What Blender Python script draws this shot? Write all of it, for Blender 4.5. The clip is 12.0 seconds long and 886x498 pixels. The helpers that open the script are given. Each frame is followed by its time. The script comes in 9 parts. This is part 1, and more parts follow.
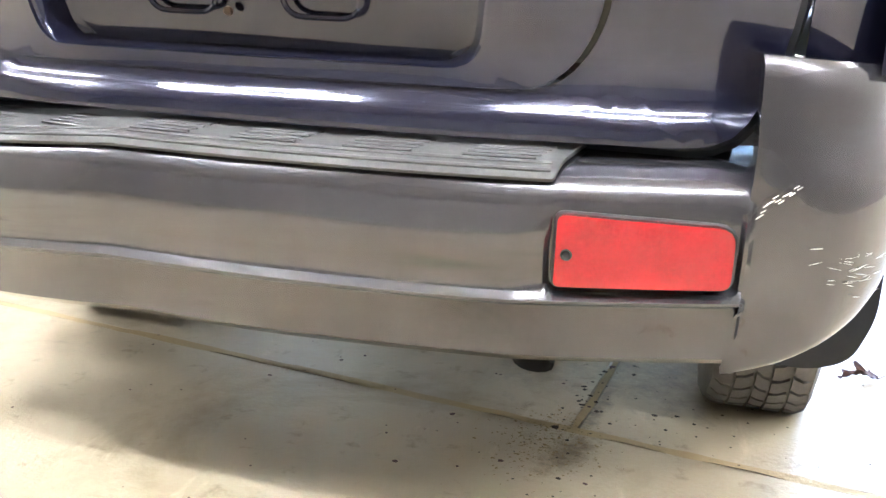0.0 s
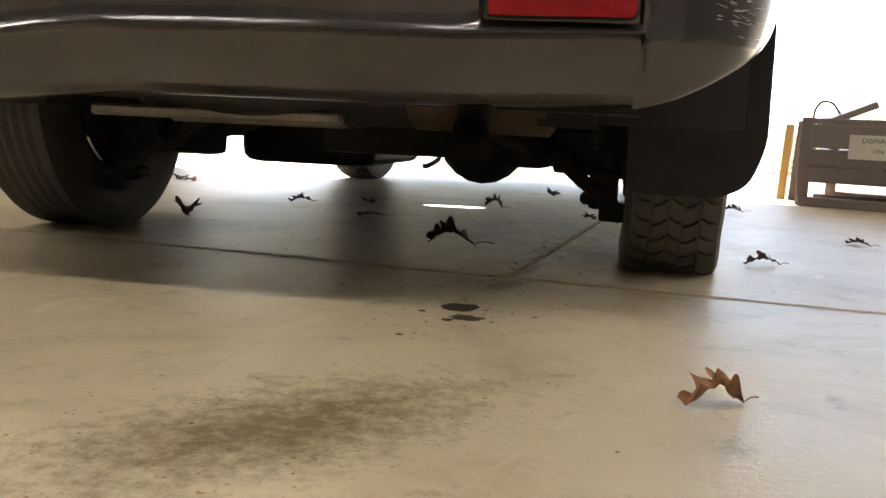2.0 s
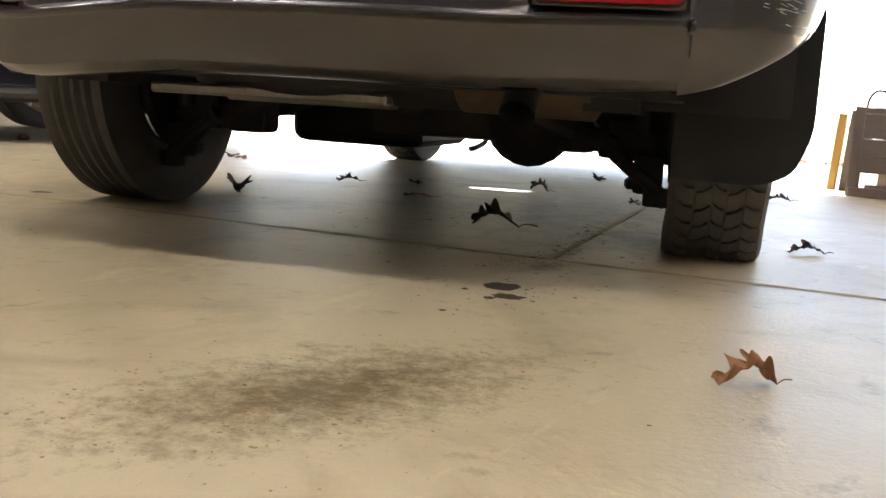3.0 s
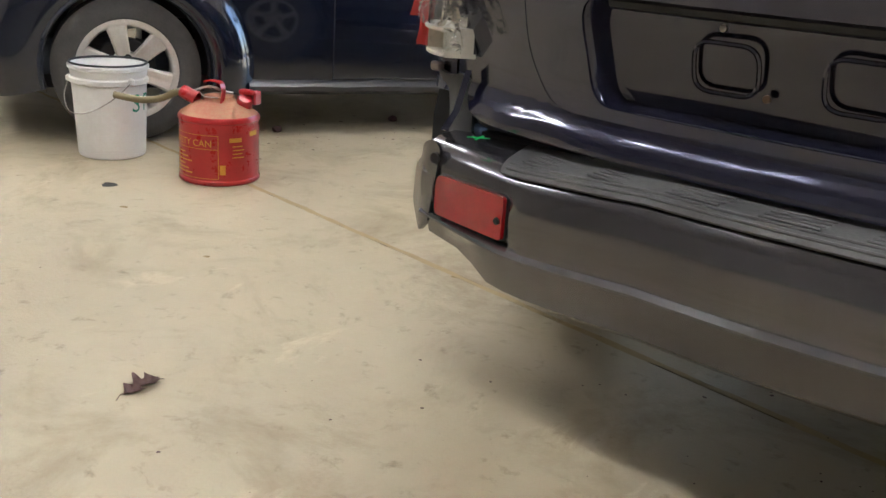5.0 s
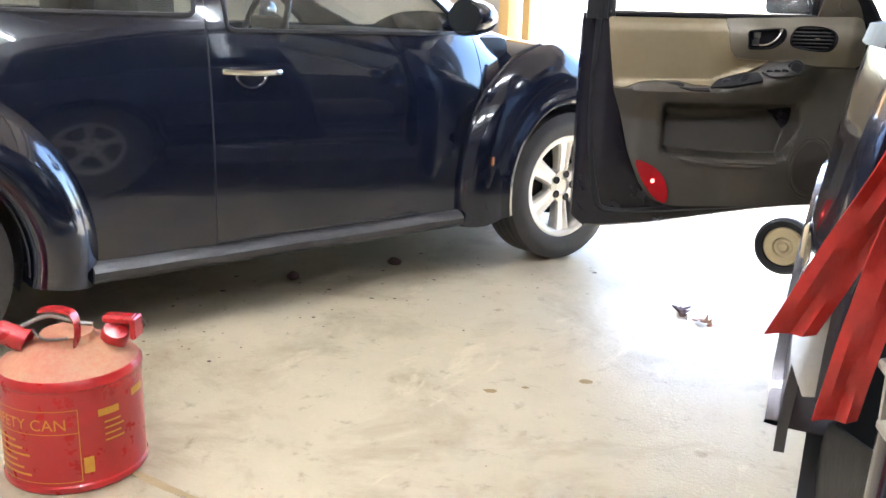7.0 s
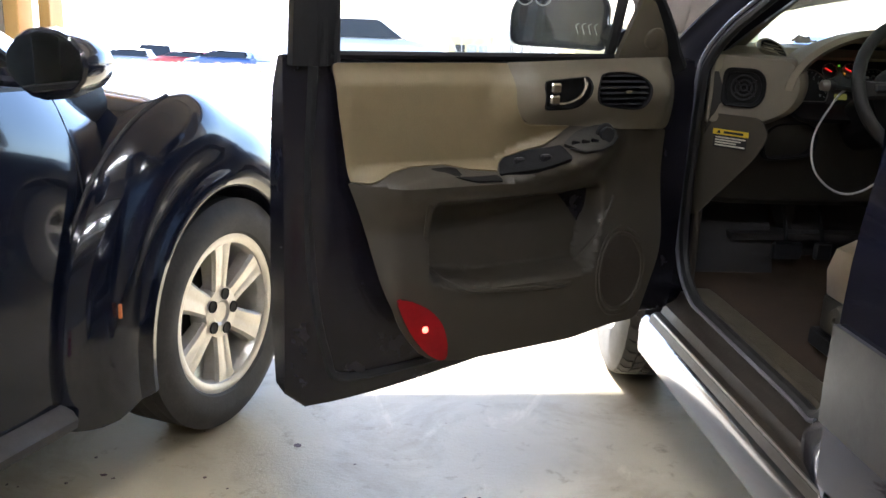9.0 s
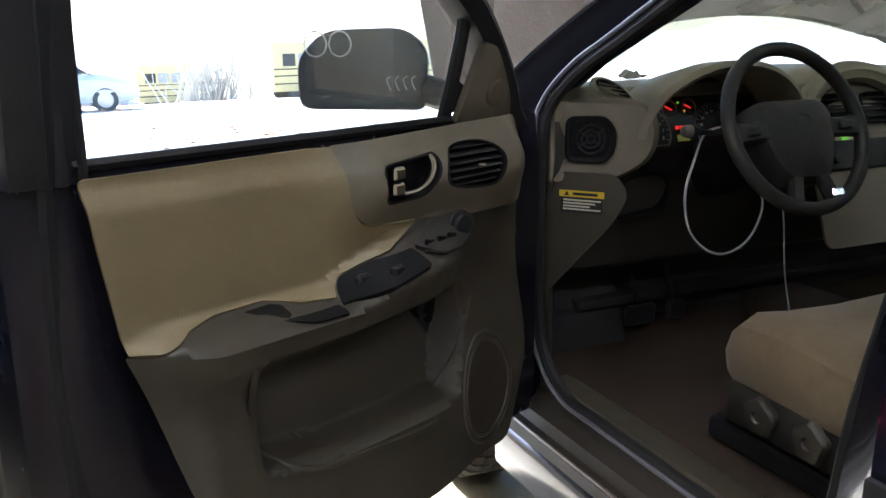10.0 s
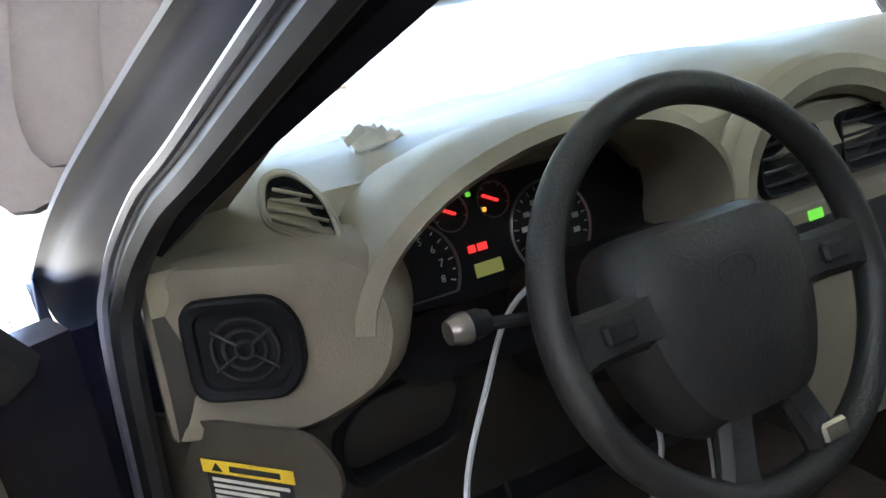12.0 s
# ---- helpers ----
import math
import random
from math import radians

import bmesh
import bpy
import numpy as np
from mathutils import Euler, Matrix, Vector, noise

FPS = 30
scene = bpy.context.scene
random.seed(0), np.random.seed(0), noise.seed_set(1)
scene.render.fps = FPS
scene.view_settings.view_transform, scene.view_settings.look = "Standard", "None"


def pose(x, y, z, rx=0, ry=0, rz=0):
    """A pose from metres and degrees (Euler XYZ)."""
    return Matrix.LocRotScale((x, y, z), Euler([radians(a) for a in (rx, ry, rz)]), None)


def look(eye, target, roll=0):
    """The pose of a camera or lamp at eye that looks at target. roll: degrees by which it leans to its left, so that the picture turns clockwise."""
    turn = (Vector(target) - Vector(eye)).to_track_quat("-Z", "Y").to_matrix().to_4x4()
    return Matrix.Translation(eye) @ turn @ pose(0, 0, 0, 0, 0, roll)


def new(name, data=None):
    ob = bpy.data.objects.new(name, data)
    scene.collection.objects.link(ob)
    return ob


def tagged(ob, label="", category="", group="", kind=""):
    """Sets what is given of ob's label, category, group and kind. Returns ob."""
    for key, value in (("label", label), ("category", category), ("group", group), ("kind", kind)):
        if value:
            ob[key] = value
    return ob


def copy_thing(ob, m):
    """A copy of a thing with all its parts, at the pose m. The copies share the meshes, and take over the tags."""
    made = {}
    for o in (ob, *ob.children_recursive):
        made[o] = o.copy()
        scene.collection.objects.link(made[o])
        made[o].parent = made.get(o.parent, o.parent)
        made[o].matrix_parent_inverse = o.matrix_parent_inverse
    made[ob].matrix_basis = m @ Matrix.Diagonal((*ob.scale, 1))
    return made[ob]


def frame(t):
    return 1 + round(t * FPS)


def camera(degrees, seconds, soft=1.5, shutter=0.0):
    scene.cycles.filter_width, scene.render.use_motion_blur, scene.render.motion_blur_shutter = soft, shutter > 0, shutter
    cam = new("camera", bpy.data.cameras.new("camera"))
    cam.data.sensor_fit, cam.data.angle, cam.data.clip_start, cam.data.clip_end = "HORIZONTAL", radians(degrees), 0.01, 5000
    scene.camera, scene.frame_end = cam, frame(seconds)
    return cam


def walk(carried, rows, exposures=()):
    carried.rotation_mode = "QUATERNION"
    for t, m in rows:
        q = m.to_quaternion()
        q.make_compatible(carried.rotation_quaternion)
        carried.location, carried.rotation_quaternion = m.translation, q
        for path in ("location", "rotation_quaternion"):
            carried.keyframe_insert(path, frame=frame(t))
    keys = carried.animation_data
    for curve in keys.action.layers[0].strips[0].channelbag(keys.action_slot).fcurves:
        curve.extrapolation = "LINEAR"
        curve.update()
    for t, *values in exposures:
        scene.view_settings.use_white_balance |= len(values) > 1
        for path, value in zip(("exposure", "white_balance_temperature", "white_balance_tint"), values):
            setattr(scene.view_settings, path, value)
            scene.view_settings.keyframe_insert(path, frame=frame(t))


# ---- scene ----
cam = camera(52.6, 12.0)
EXPOSURES = [(0, 4.75, 5450, 11), (0.5, 4.1, 6000, 13), (1.0, 3.45, 6350, 13), (1.5, 2.25, 6600, 13), (2.0, 2.55, 6650, 13), (2.5, 2.7, 6650, 13), (4.5, 2.8, 5700, 11), (5.0, 2.85, 5700, 11), (5.5, 3.1, 5700, 11), (6.5, 3.62, 5350, 12), (7.2, 3.5, 5550, 13),
             (8.8, 2.8, 5700, 12), (9.0, 2.65, 5700, 12), (9.5, 2.35, 5550, 11), (10.0, 2.42, 5500, 11), (10.5, 3.2, 5400, 10), (11.0, 1.72, 5450, 11), (11.5, 2.75, 5250, 10), (12, 3.52, 5250, 11)]
PATH = [
    (0, (0.612, -0.994, 0.803), (0.084, 0.856, 0.255), 2.4),
    (0.5, (0.668, -1.049, 0.631), (0.21, 0.847, 0.188), 2.7),
    (1, (0.661, -1.135, 0.471), (0.251, 0.799, 0.165), 2.5),
    (1.5, (0.658, -1.195, 0.359), (0.262, 0.749, 0.099), 2.4),
    (2, (0.664, -1.245, 0.308), (0.277, 0.698, 0.036), 2.6),
    (2.5, (0.669, -1.266, 0.294), (0.282, 0.675, 0.01), 3.0),
    (2.7, (0.67, -1.273, 0.293), (0.268, 0.665, 0.006), 3.2),
    (4.3, (0.697, -1.316, 0.711), (-0.39, 0.24, 0.08), 4.4),
    (4.5, (0.67, -1.309, 0.82), (-0.47, 0.193, 0.153), 4.4),
    (5, (0.474, -1.246, 0.97), (-0.719, 0.22, 0.315), 4.2),
    (5.5, (0.174, -1.13, 1.029), (-0.991, 0.377, 0.421), 4.2),
    (6, (-0.155, -0.905, 1.075), (-1.286, 0.647, 0.515), 4.1),
    (6.5, (-0.538, -0.69, 1.057), (-1.625, 0.907, 0.538), 1.8),
    (7, (-0.847, -0.463, 1.056), (-1.691, 1.274, 0.534), 1.5),
    (7.2, (-0.971, -0.333, 1.042), (-1.718, 1.445, 0.512), 1.7),
    (8.8, (-1.64, 0.685, 1.126), (-1.533, 2.612, 0.599), 2.3),
    (9, (-1.687, 0.844, 1.159), (-1.502, 2.761, 0.631), 2.3),
    (9.5, (-1.768, 1.191, 1.181), (-1.280, 3.072, 0.728), 1.5),
    (10, (-1.777, 1.457, 1.218), (-0.990, 3.235, 0.734), -0.8),
    (10.5, (-1.644, 1.719, 1.245), (-0.764, 3.446, 0.726), -2.3),
    (11, (-1.475, 1.960, 1.263), (-0.582, 3.677, 0.733), -3.8),
    (11.5, (-1.248, 2.185, 1.313), (-0.257, 3.803, 0.688), -3.7),
    (12, (-0.906, 2.327, 1.309), (-0.032, 3.991, 0.638), -6.6),
]
walk(cam, [(t, look(eye, target, roll)) for t, eye, target, roll in PATH], EXPOSURES)

# ---- world, sun, lamps ----
world = bpy.data.worlds.new("sky")
scene.world = world
world.use_nodes = True
SUN_DIR = Vector((-0.30, 0.72, 0.757)).normalized()
sky = world.node_tree.nodes.new("ShaderNodeTexSky")
sky.sky_type = "NISHITA"
sky.sun_disc = False
sky.sun_elevation = math.asin(SUN_DIR.z)
sky.sun_rotation = math.atan2(SUN_DIR.x, SUN_DIR.y)
sky.dust_density = 1.0
world.node_tree.links.new(sky.outputs[0], world.node_tree.nodes["Background"].inputs[0])
world.node_tree.nodes["Background"].inputs[1].default_value = 0.15
sun_data = bpy.data.lights.new("sun", "SUN")
sun_data.energy, sun_data.angle, sun_data.color = 4.5, radians(0.5), (1.0, 0.95, 0.86)
sun = new("sun", sun_data)
sun.matrix_world = look(SUN_DIR * 40, (0, 0, 0))

# ---- materials ----
def material(name, color, rough=0.5, metal=0.0, color2=None, scale=8.0, amount=0.5, rough_var=0.1, bump=0.0, bump_scale=60.0,
             coat=0.0, specular=0.5, transmission=0.0, emission=None, strength=0.0, sheen=0.0, alpha=1.0, detail=6.0, random_shift=0.0, stretch=(1, 1, 1)):
    """A surface with colour variation at two scales, uneven gloss and fine relief."""
    mat = bpy.data.materials.new(name)
    mat.use_nodes = True
    nt = mat.node_tree
    b = nt.nodes["Principled BSDF"]
    b.inputs["Roughness"].default_value = rough
    b.inputs["Metallic"].default_value = metal
    b.inputs["Coat Weight"].default_value = coat
    b.inputs["Coat Roughness"].default_value = 0.04
    b.inputs["Specular IOR Level"].default_value = specular
    b.inputs["Transmission Weight"].default_value = transmission
    b.inputs["Sheen Weight"].default_value = sheen
    b.inputs["Alpha"].default_value = alpha
    if emission:
        b.inputs["Emission Color"].default_value = (*emission, 1)
        b.inputs["Emission Strength"].default_value = strength
    coords = nt.nodes.new("ShaderNodeTexCoord")
    place = nt.nodes.new("ShaderNodeMapping")
    place.inputs["Scale"].default_value = stretch
    nt.links.new(coords.outputs["Object"], place.inputs["Vector"])
    def cloud(s, d=detail):
        n = nt.nodes.new("ShaderNodeTexNoise")
        n.inputs["Scale"].default_value, n.inputs["Detail"].default_value = s, d
        n.inputs["Roughness"].default_value = 0.62
        nt.links.new(place.outputs[0], n.inputs["Vector"])
        return n.outputs["Fac"]
    if color2 is None:
        color2 = tuple(min(1, c * 0.78) for c in color)
    ramp = nt.nodes.new("ShaderNodeValToRGB")
    ramp.color_ramp.elements[0].position, ramp.color_ramp.elements[1].position = 0.5 - 0.28 * amount - 0.06, 0.5 + 0.28 * amount
    ramp.color_ramp.elements[0].color, ramp.color_ramp.elements[1].color = (*color2, 1), (*color, 1)
    both = nt.nodes.new("ShaderNodeMath")
    both.operation = "MULTIPLY_ADD"
    both.inputs[1].default_value = 0.6
    fine = nt.nodes.new("ShaderNodeMath")
    fine.operation = "MULTIPLY"
    fine.inputs[1].default_value = 0.4
    nt.links.new(cloud(scale * 9), fine.inputs[0])
    nt.links.new(cloud(scale), both.inputs[0])
    nt.links.new(fine.outputs[0], both.inputs[2])
    last = both.outputs[0]
    if random_shift:
        info = nt.nodes.new("ShaderNodeObjectInfo")
        shift = nt.nodes.new("ShaderNodeMath")
        shift.operation = "MULTIPLY_ADD"
        shift.inputs[1].default_value = random_shift
        nt.links.new(info.outputs["Random"], shift.inputs[0])
        nt.links.new(last, shift.inputs[2])
        last = shift.outputs[0]
    nt.links.new(last, ramp.inputs[0])
    nt.links.new(ramp.outputs[0], b.inputs["Base Color"])
    if rough_var:
        r = nt.nodes.new("ShaderNodeMapRange")
        r.inputs["To Min"].default_value, r.inputs["To Max"].default_value = max(0, rough - rough_var), min(1, rough + rough_var)
        nt.links.new(cloud(scale * 2.3), r.inputs["Value"])
        nt.links.new(r.outputs[0], b.inputs["Roughness"])
    if bump:
        k = nt.nodes.new("ShaderNodeBump")
        k.inputs["Strength"].default_value, k.inputs["Distance"].default_value = bump, 0.004
        nt.links.new(cloud(bump_scale), k.inputs["Height"])
        nt.links.new(k.outputs[0], b.inputs["Normal"])
    return mat


def concrete(name, light, dark, stain, rough, spots=()):
    """Worn slab: broad stains, pale scuffs, pits and a dusty sheen."""
    mat = material(name, light, rough, 0, dark, 0.9, 0.9, 0.12, 0.35, 90)
    nt = mat.node_tree
    b = nt.nodes["Principled BSDF"]
    base = b.inputs["Base Color"].links[0].from_socket
    coords = nt.nodes.new("ShaderNodeTexCoord")
    def layer(scale, low, high, color, base, warp=0.0, stretch=(1, 1, 1)):
        n = nt.nodes.new("ShaderNodeTexNoise")
        m = nt.nodes.new("ShaderNodeMapping")
        m.inputs["Scale"].default_value = stretch
        m.inputs["Location"].default_value = (scale * 3.1, scale * 1.7, 0)
        nt.links.new(coords.outputs["Object"], m.inputs["Vector"])
        nt.links.new(m.outputs[0], n.inputs["Vector"])
        n.inputs["Scale"].default_value, n.inputs["Detail"].default_value = scale, 8
        n.inputs["Roughness"].default_value, n.inputs["Distortion"].default_value = 0.7, warp
        r = nt.nodes.new("ShaderNodeMapRange")
        r.inputs["From Min"].default_value, r.inputs["From Max"].default_value = low, high
        nt.links.new(n.outputs["Fac"], r.inputs["Value"])
        mix = nt.nodes.new("ShaderNodeMix")
        mix.data_type = "RGBA"
        nt.links.new(r.outputs[0], mix.inputs["Factor"])
        nt.links.new(base, mix.inputs["A"])
        mix.inputs["B"].default_value = (*color, 1)
        return mix.outputs["Result"]
    base = layer(2.2, 0.50, 0.76, stain, base, 0.6)
    base = layer(14.0, 0.58, 0.76, tuple(c * 0.75 for c in stain), base, 0.3)
    base = layer(5.0, 0.60, 0.76, tuple(min(1, c * 1.25) for c in light), base, 0.8, (1, 0.35, 1))
    base = layer(120.0, 0.68, 0.80, tuple(c * 0.6 for c in stain), base)
    # ovals broken up by grain: stains, and shade painted under the wagon
    def math_node(kind, a, c=None, d=None):
        n = nt.nodes.new("ShaderNodeMath")
        n.operation = kind
        for slot, v in enumerate((a, c, d)):
            if v is None:
                continue
            if isinstance(v, (int, float)):
                n.inputs[slot].default_value = v
            else:
                nt.links.new(v, n.inputs[slot])
        return n.outputs[0]
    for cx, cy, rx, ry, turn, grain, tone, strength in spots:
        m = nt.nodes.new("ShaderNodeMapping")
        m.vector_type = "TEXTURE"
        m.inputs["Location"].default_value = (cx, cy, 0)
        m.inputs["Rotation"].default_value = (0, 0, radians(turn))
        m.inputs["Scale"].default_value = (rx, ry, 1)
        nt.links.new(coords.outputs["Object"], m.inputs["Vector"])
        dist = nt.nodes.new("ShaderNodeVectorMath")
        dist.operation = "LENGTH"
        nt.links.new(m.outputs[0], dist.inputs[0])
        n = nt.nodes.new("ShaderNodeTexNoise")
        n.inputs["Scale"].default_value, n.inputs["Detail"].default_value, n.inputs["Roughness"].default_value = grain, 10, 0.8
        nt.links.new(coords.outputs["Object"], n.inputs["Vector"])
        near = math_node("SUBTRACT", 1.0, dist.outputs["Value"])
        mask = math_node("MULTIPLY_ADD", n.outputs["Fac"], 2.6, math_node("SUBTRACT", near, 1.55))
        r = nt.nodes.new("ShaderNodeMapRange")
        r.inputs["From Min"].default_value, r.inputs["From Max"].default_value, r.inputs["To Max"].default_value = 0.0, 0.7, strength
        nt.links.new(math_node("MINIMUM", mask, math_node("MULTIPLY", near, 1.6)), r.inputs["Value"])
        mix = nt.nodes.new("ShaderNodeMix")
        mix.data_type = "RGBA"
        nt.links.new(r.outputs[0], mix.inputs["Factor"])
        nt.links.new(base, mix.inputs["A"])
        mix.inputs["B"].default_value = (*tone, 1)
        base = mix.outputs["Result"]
    nt.links.new(base, b.inputs["Base Color"])
    return mat


def glass_material(name, tint=(1, 1, 1), rough=0.0, body=0.0, gloss=1.0):
    """Thin sheet glass: mostly clear, mirror-like at a grazing look, with a little dust."""
    mat = bpy.data.materials.new(name)
    mat.use_nodes = True
    nt = mat.node_tree
    nt.nodes.clear()
    out = nt.nodes.new("ShaderNodeOutputMaterial")
    clear = nt.nodes.new("ShaderNodeBsdfTransparent")
    clear.inputs[0].default_value = (*tint, 1)
    shine = nt.nodes.new("ShaderNodeBsdfGlossy")
    shine.inputs["Roughness"].default_value = rough
    facing = nt.nodes.new("ShaderNodeLayerWeight")
    facing.inputs[0].default_value = 0.5
    steep = nt.nodes.new("ShaderNodeMath")
    steep.operation = "POWER"
    steep.inputs[1].default_value = 4.5
    nt.links.new(facing.outputs["Facing"], steep.inputs[0])
    fres = nt.nodes.new("ShaderNodeMath")
    fres.operation = "MULTIPLY_ADD"
    fres.inputs[1].default_value, fres.inputs[2].default_value = 0.7 * gloss, 0.045 * gloss
    nt.links.new(steep.outputs[0], fres.inputs[0])
    mix = nt.nodes.new("ShaderNodeMixShader")
    nt.links.new(fres.outputs[0], mix.inputs[0])
    nt.links.new(clear.outputs[0], mix.inputs[1])
    nt.links.new(shine.outputs[0], mix.inputs[2])
    dust = nt.nodes.new("ShaderNodeMixShader")
    dust.inputs[0].default_value = 0.6
    for slot, kind in ((1, "ShaderNodeBsdfDiffuse"), (2, "ShaderNodeBsdfTranslucent")):
        grain = nt.nodes.new(kind)
        grain.inputs[0].default_value = (0.72, 0.72, 0.66, 1)
        nt.links.new(grain.outputs[0], dust.inputs[slot])
    n = nt.nodes.new("ShaderNodeTexNoise")
    n.inputs["Scale"].default_value, n.inputs["Detail"].default_value = 5, 8
    c = nt.nodes.new("ShaderNodeTexCoord")
    nt.links.new(c.outputs["Object"], n.inputs["Vector"])
    r = nt.nodes.new("ShaderNodeMapRange")
    r.inputs["From Min"].default_value, r.inputs["From Max"].default_value = 0.35, 0.75
    r.inputs["To Min"].default_value, r.inputs["To Max"].default_value = body * 0.3, body
    nt.links.new(n.outputs["Fac"], r.inputs["Value"])
    top = nt.nodes.new("ShaderNodeMixShader")
    nt.links.new(r.outputs[0], top.inputs[0])
    nt.links.new(mix.outputs[0], top.inputs[1])
    nt.links.new(dust.outputs[0], top.inputs[2])
    nt.links.new(top.outputs[0], out.inputs[0])
    return mat


NAVY = material("navy_paint", (0.022, 0.023, 0.050), 0.17, 0.5, (0.018, 0.019, 0.040), 3, 1.2, 0.03, 0.0, 60, coat=0.9)
# body navy for the left pillar, darkened and dulled against sky reflection
JAMB = material("dulled_navy_jamb", (0.014, 0.014, 0.024), 0.32, 0.0, (0.010, 0.010, 0.016), 3, 1.0, 0.06, specular=0.08)
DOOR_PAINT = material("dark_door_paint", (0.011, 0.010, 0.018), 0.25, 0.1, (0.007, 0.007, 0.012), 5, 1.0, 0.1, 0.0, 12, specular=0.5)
CLADDING = material("grey_cladding_paint", (0.088, 0.083, 0.090), 0.24, 0.7, (0.076, 0.071, 0.076), 2.5, 1.4, 0.02, 0.0, 90, coat=0.8)
BEETLE = material("black_blue_paint", (0.006, 0.009, 0.022), 0.16, 0.1, (0.005, 0.007, 0.016), 2, 0.5, 0.05, coat=1.0)
BLACK_PLASTIC = material("black_plastic", (0.017, 0.017, 0.019), 0.5, 0, (0.010, 0.010, 0.012), 12, 0.6, 0.12, 0.15, 160, specular=0.35)
STEP_PAD = material("worn_step_pad", (0.13, 0.125, 0.12), 0.62, 0, (0.04, 0.038, 0.038), 14, 1.0, 0.15, 0.3, 160)
RUBBER = material("tyre_rubber", (0.085, 0.079, 0.072), 0.72, 0, (0.038, 0.036, 0.034), 10, 0.8, 0.1, 0.2, 140)
SEAL = material("rubber_seal", (0.012, 0.012, 0.014), 0.55, 0, None, 14, 0.5, 0.1)
# tread rubber made paler to stand in for light on the blocks
LIT_RUBBER = material("lightened_tread", (0.17, 0.16, 0.145), 0.85, 0, (0.075, 0.07, 0.065), 9, 0.9, 0.08, 0.3, 120)
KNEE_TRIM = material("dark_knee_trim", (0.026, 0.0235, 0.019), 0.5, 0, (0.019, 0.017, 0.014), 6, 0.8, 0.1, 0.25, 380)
UNDERBODY = material("undercoat", (0.02, 0.021, 0.026), 0.7, 0.1, (0.03, 0.024, 0.02), 6, 0.8, 0.15, 0.3, 50)
RUST_STEEL = material("rusty_steel", (0.20, 0.15, 0.11), 0.6, 0.6, (0.08, 0.045, 0.03), 7, 0.9, 0.15, 0.3, 60)
STEEL = material("bare_steel", (0.42, 0.40, 0.37), 0.42, 0.85, (0.2, 0.18, 0.17), 9, 0.8, 0.15, 0.15, 80)
CHROME = material("chrome", (0.75, 0.74, 0.72), 0.14, 1.0, (0.6, 0.58, 0.55), 10, 0.5, 0.06)
ALLOY = material("scuffed_alloy", (0.78, 0.76, 0.72), 0.36, 0.5, (0.55, 0.50, 0.42), 12, 0.9, 0.12, 0.1, 120)
FLANGE = material("lit_flange_paint", (0.20, 0.20, 0.235), 0.4, 0, (0.13, 0.13, 0.16), 9, 0.9, 0.1)
DENTED_BOARD = material("dusty_board", (0.075, 0.073, 0.075), 0.38, 0.1, (0.028, 0.027, 0.030), 6, 1.0, 0.12, 0.1, 60)
BRAKE_DARK = material("brake_dark", (0.03, 0.027, 0.025), 0.7, 0.3, None, 8, 0.7, 0.1, 0.2)
RED_LENS = material("red_lens", (0.36, 0.006, 0.011), 0.14, 0, (0.22, 0.004, 0.007), 22, 0.8, 0.08, 0.25, 220, coat=0.4)
RED_TAPE = material("red_tape", (0.5, 0.03, 0.02), 0.4, 0, (0.32, 0.012, 0.012), 18, 0.8, 0.1, 0.35, 70)
RED_PAINT = material("red_can_paint", (0.46, 0.012, 0.014), 0.3, 0, (0.33, 0.009, 0.010), 9, 0.7, 0.14, 0.08, 60, coat=0.3)
RED_DUSTY = material("dusty_red_paint", (0.42, 0.28, 0.14), 0.62, 0, (0.40, 0.04, 0.025), 9, 0.9, 0.14, 0.1, 60)
YELLOW_PRINT = material("yellow_print", (0.68, 0.38, 0.03), 0.5, 0, (0.55, 0.22, 0.02), 30, 0.7)
WHITE_PLASTIC = material("white_plastic", (0.78, 0.77, 0.75), 0.4, 0, (0.66, 0.64, 0.6), 9, 0.7, 0.1, 0.05, 60)
GREEN_PRINT = material("green_print", (0.0, 0.22, 0.13), 0.5, 0, None, 20, 0.4)
GREEN_MARK = material("green_marker", (0.02, 0.55, 0.10), 0.6, 0, None, 20, 0.4)
ORANGE_MARK = material("orange_marker", (0.75, 0.24, 0.07), 0.65, 0, (0.5, 0.14, 0.04), 30, 0.9)
WHITE_MARK = material("white_marker", (0.78, 0.78, 0.72), 0.7, 0, (0.6, 0.6, 0.55), 40, 0.7)
LAMP_WHITE = material("lamp_housing", (0.55, 0.52, 0.44), 0.45, 0, (0.42, 0.38, 0.31), 12, 0.7, 0.1)
LAMP_SILVER = material("lamp_reflector", (0.80, 0.77, 0.71), 0.13, 0.95, (0.68, 0.64, 0.57), 20, 0.5, 0.08)
BEIGE_VINYL = material("beige_vinyl", (0.205, 0.162, 0.088), 0.5, 0, (0.165, 0.128, 0.066), 5, 0.9, 0.1, 0.25, 320)
BROWN_TRIM = material("brown_grey_trim", (0.054, 0.046, 0.034), 0.5, 0, (0.040, 0.034, 0.024), 6, 0.8, 0.1, 0.25, 380)
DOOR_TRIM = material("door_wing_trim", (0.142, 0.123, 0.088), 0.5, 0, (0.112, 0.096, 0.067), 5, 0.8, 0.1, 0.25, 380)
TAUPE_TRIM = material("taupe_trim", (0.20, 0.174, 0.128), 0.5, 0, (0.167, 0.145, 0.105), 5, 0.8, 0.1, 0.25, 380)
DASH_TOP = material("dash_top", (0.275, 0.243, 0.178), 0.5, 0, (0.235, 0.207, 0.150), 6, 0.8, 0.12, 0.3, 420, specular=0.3)
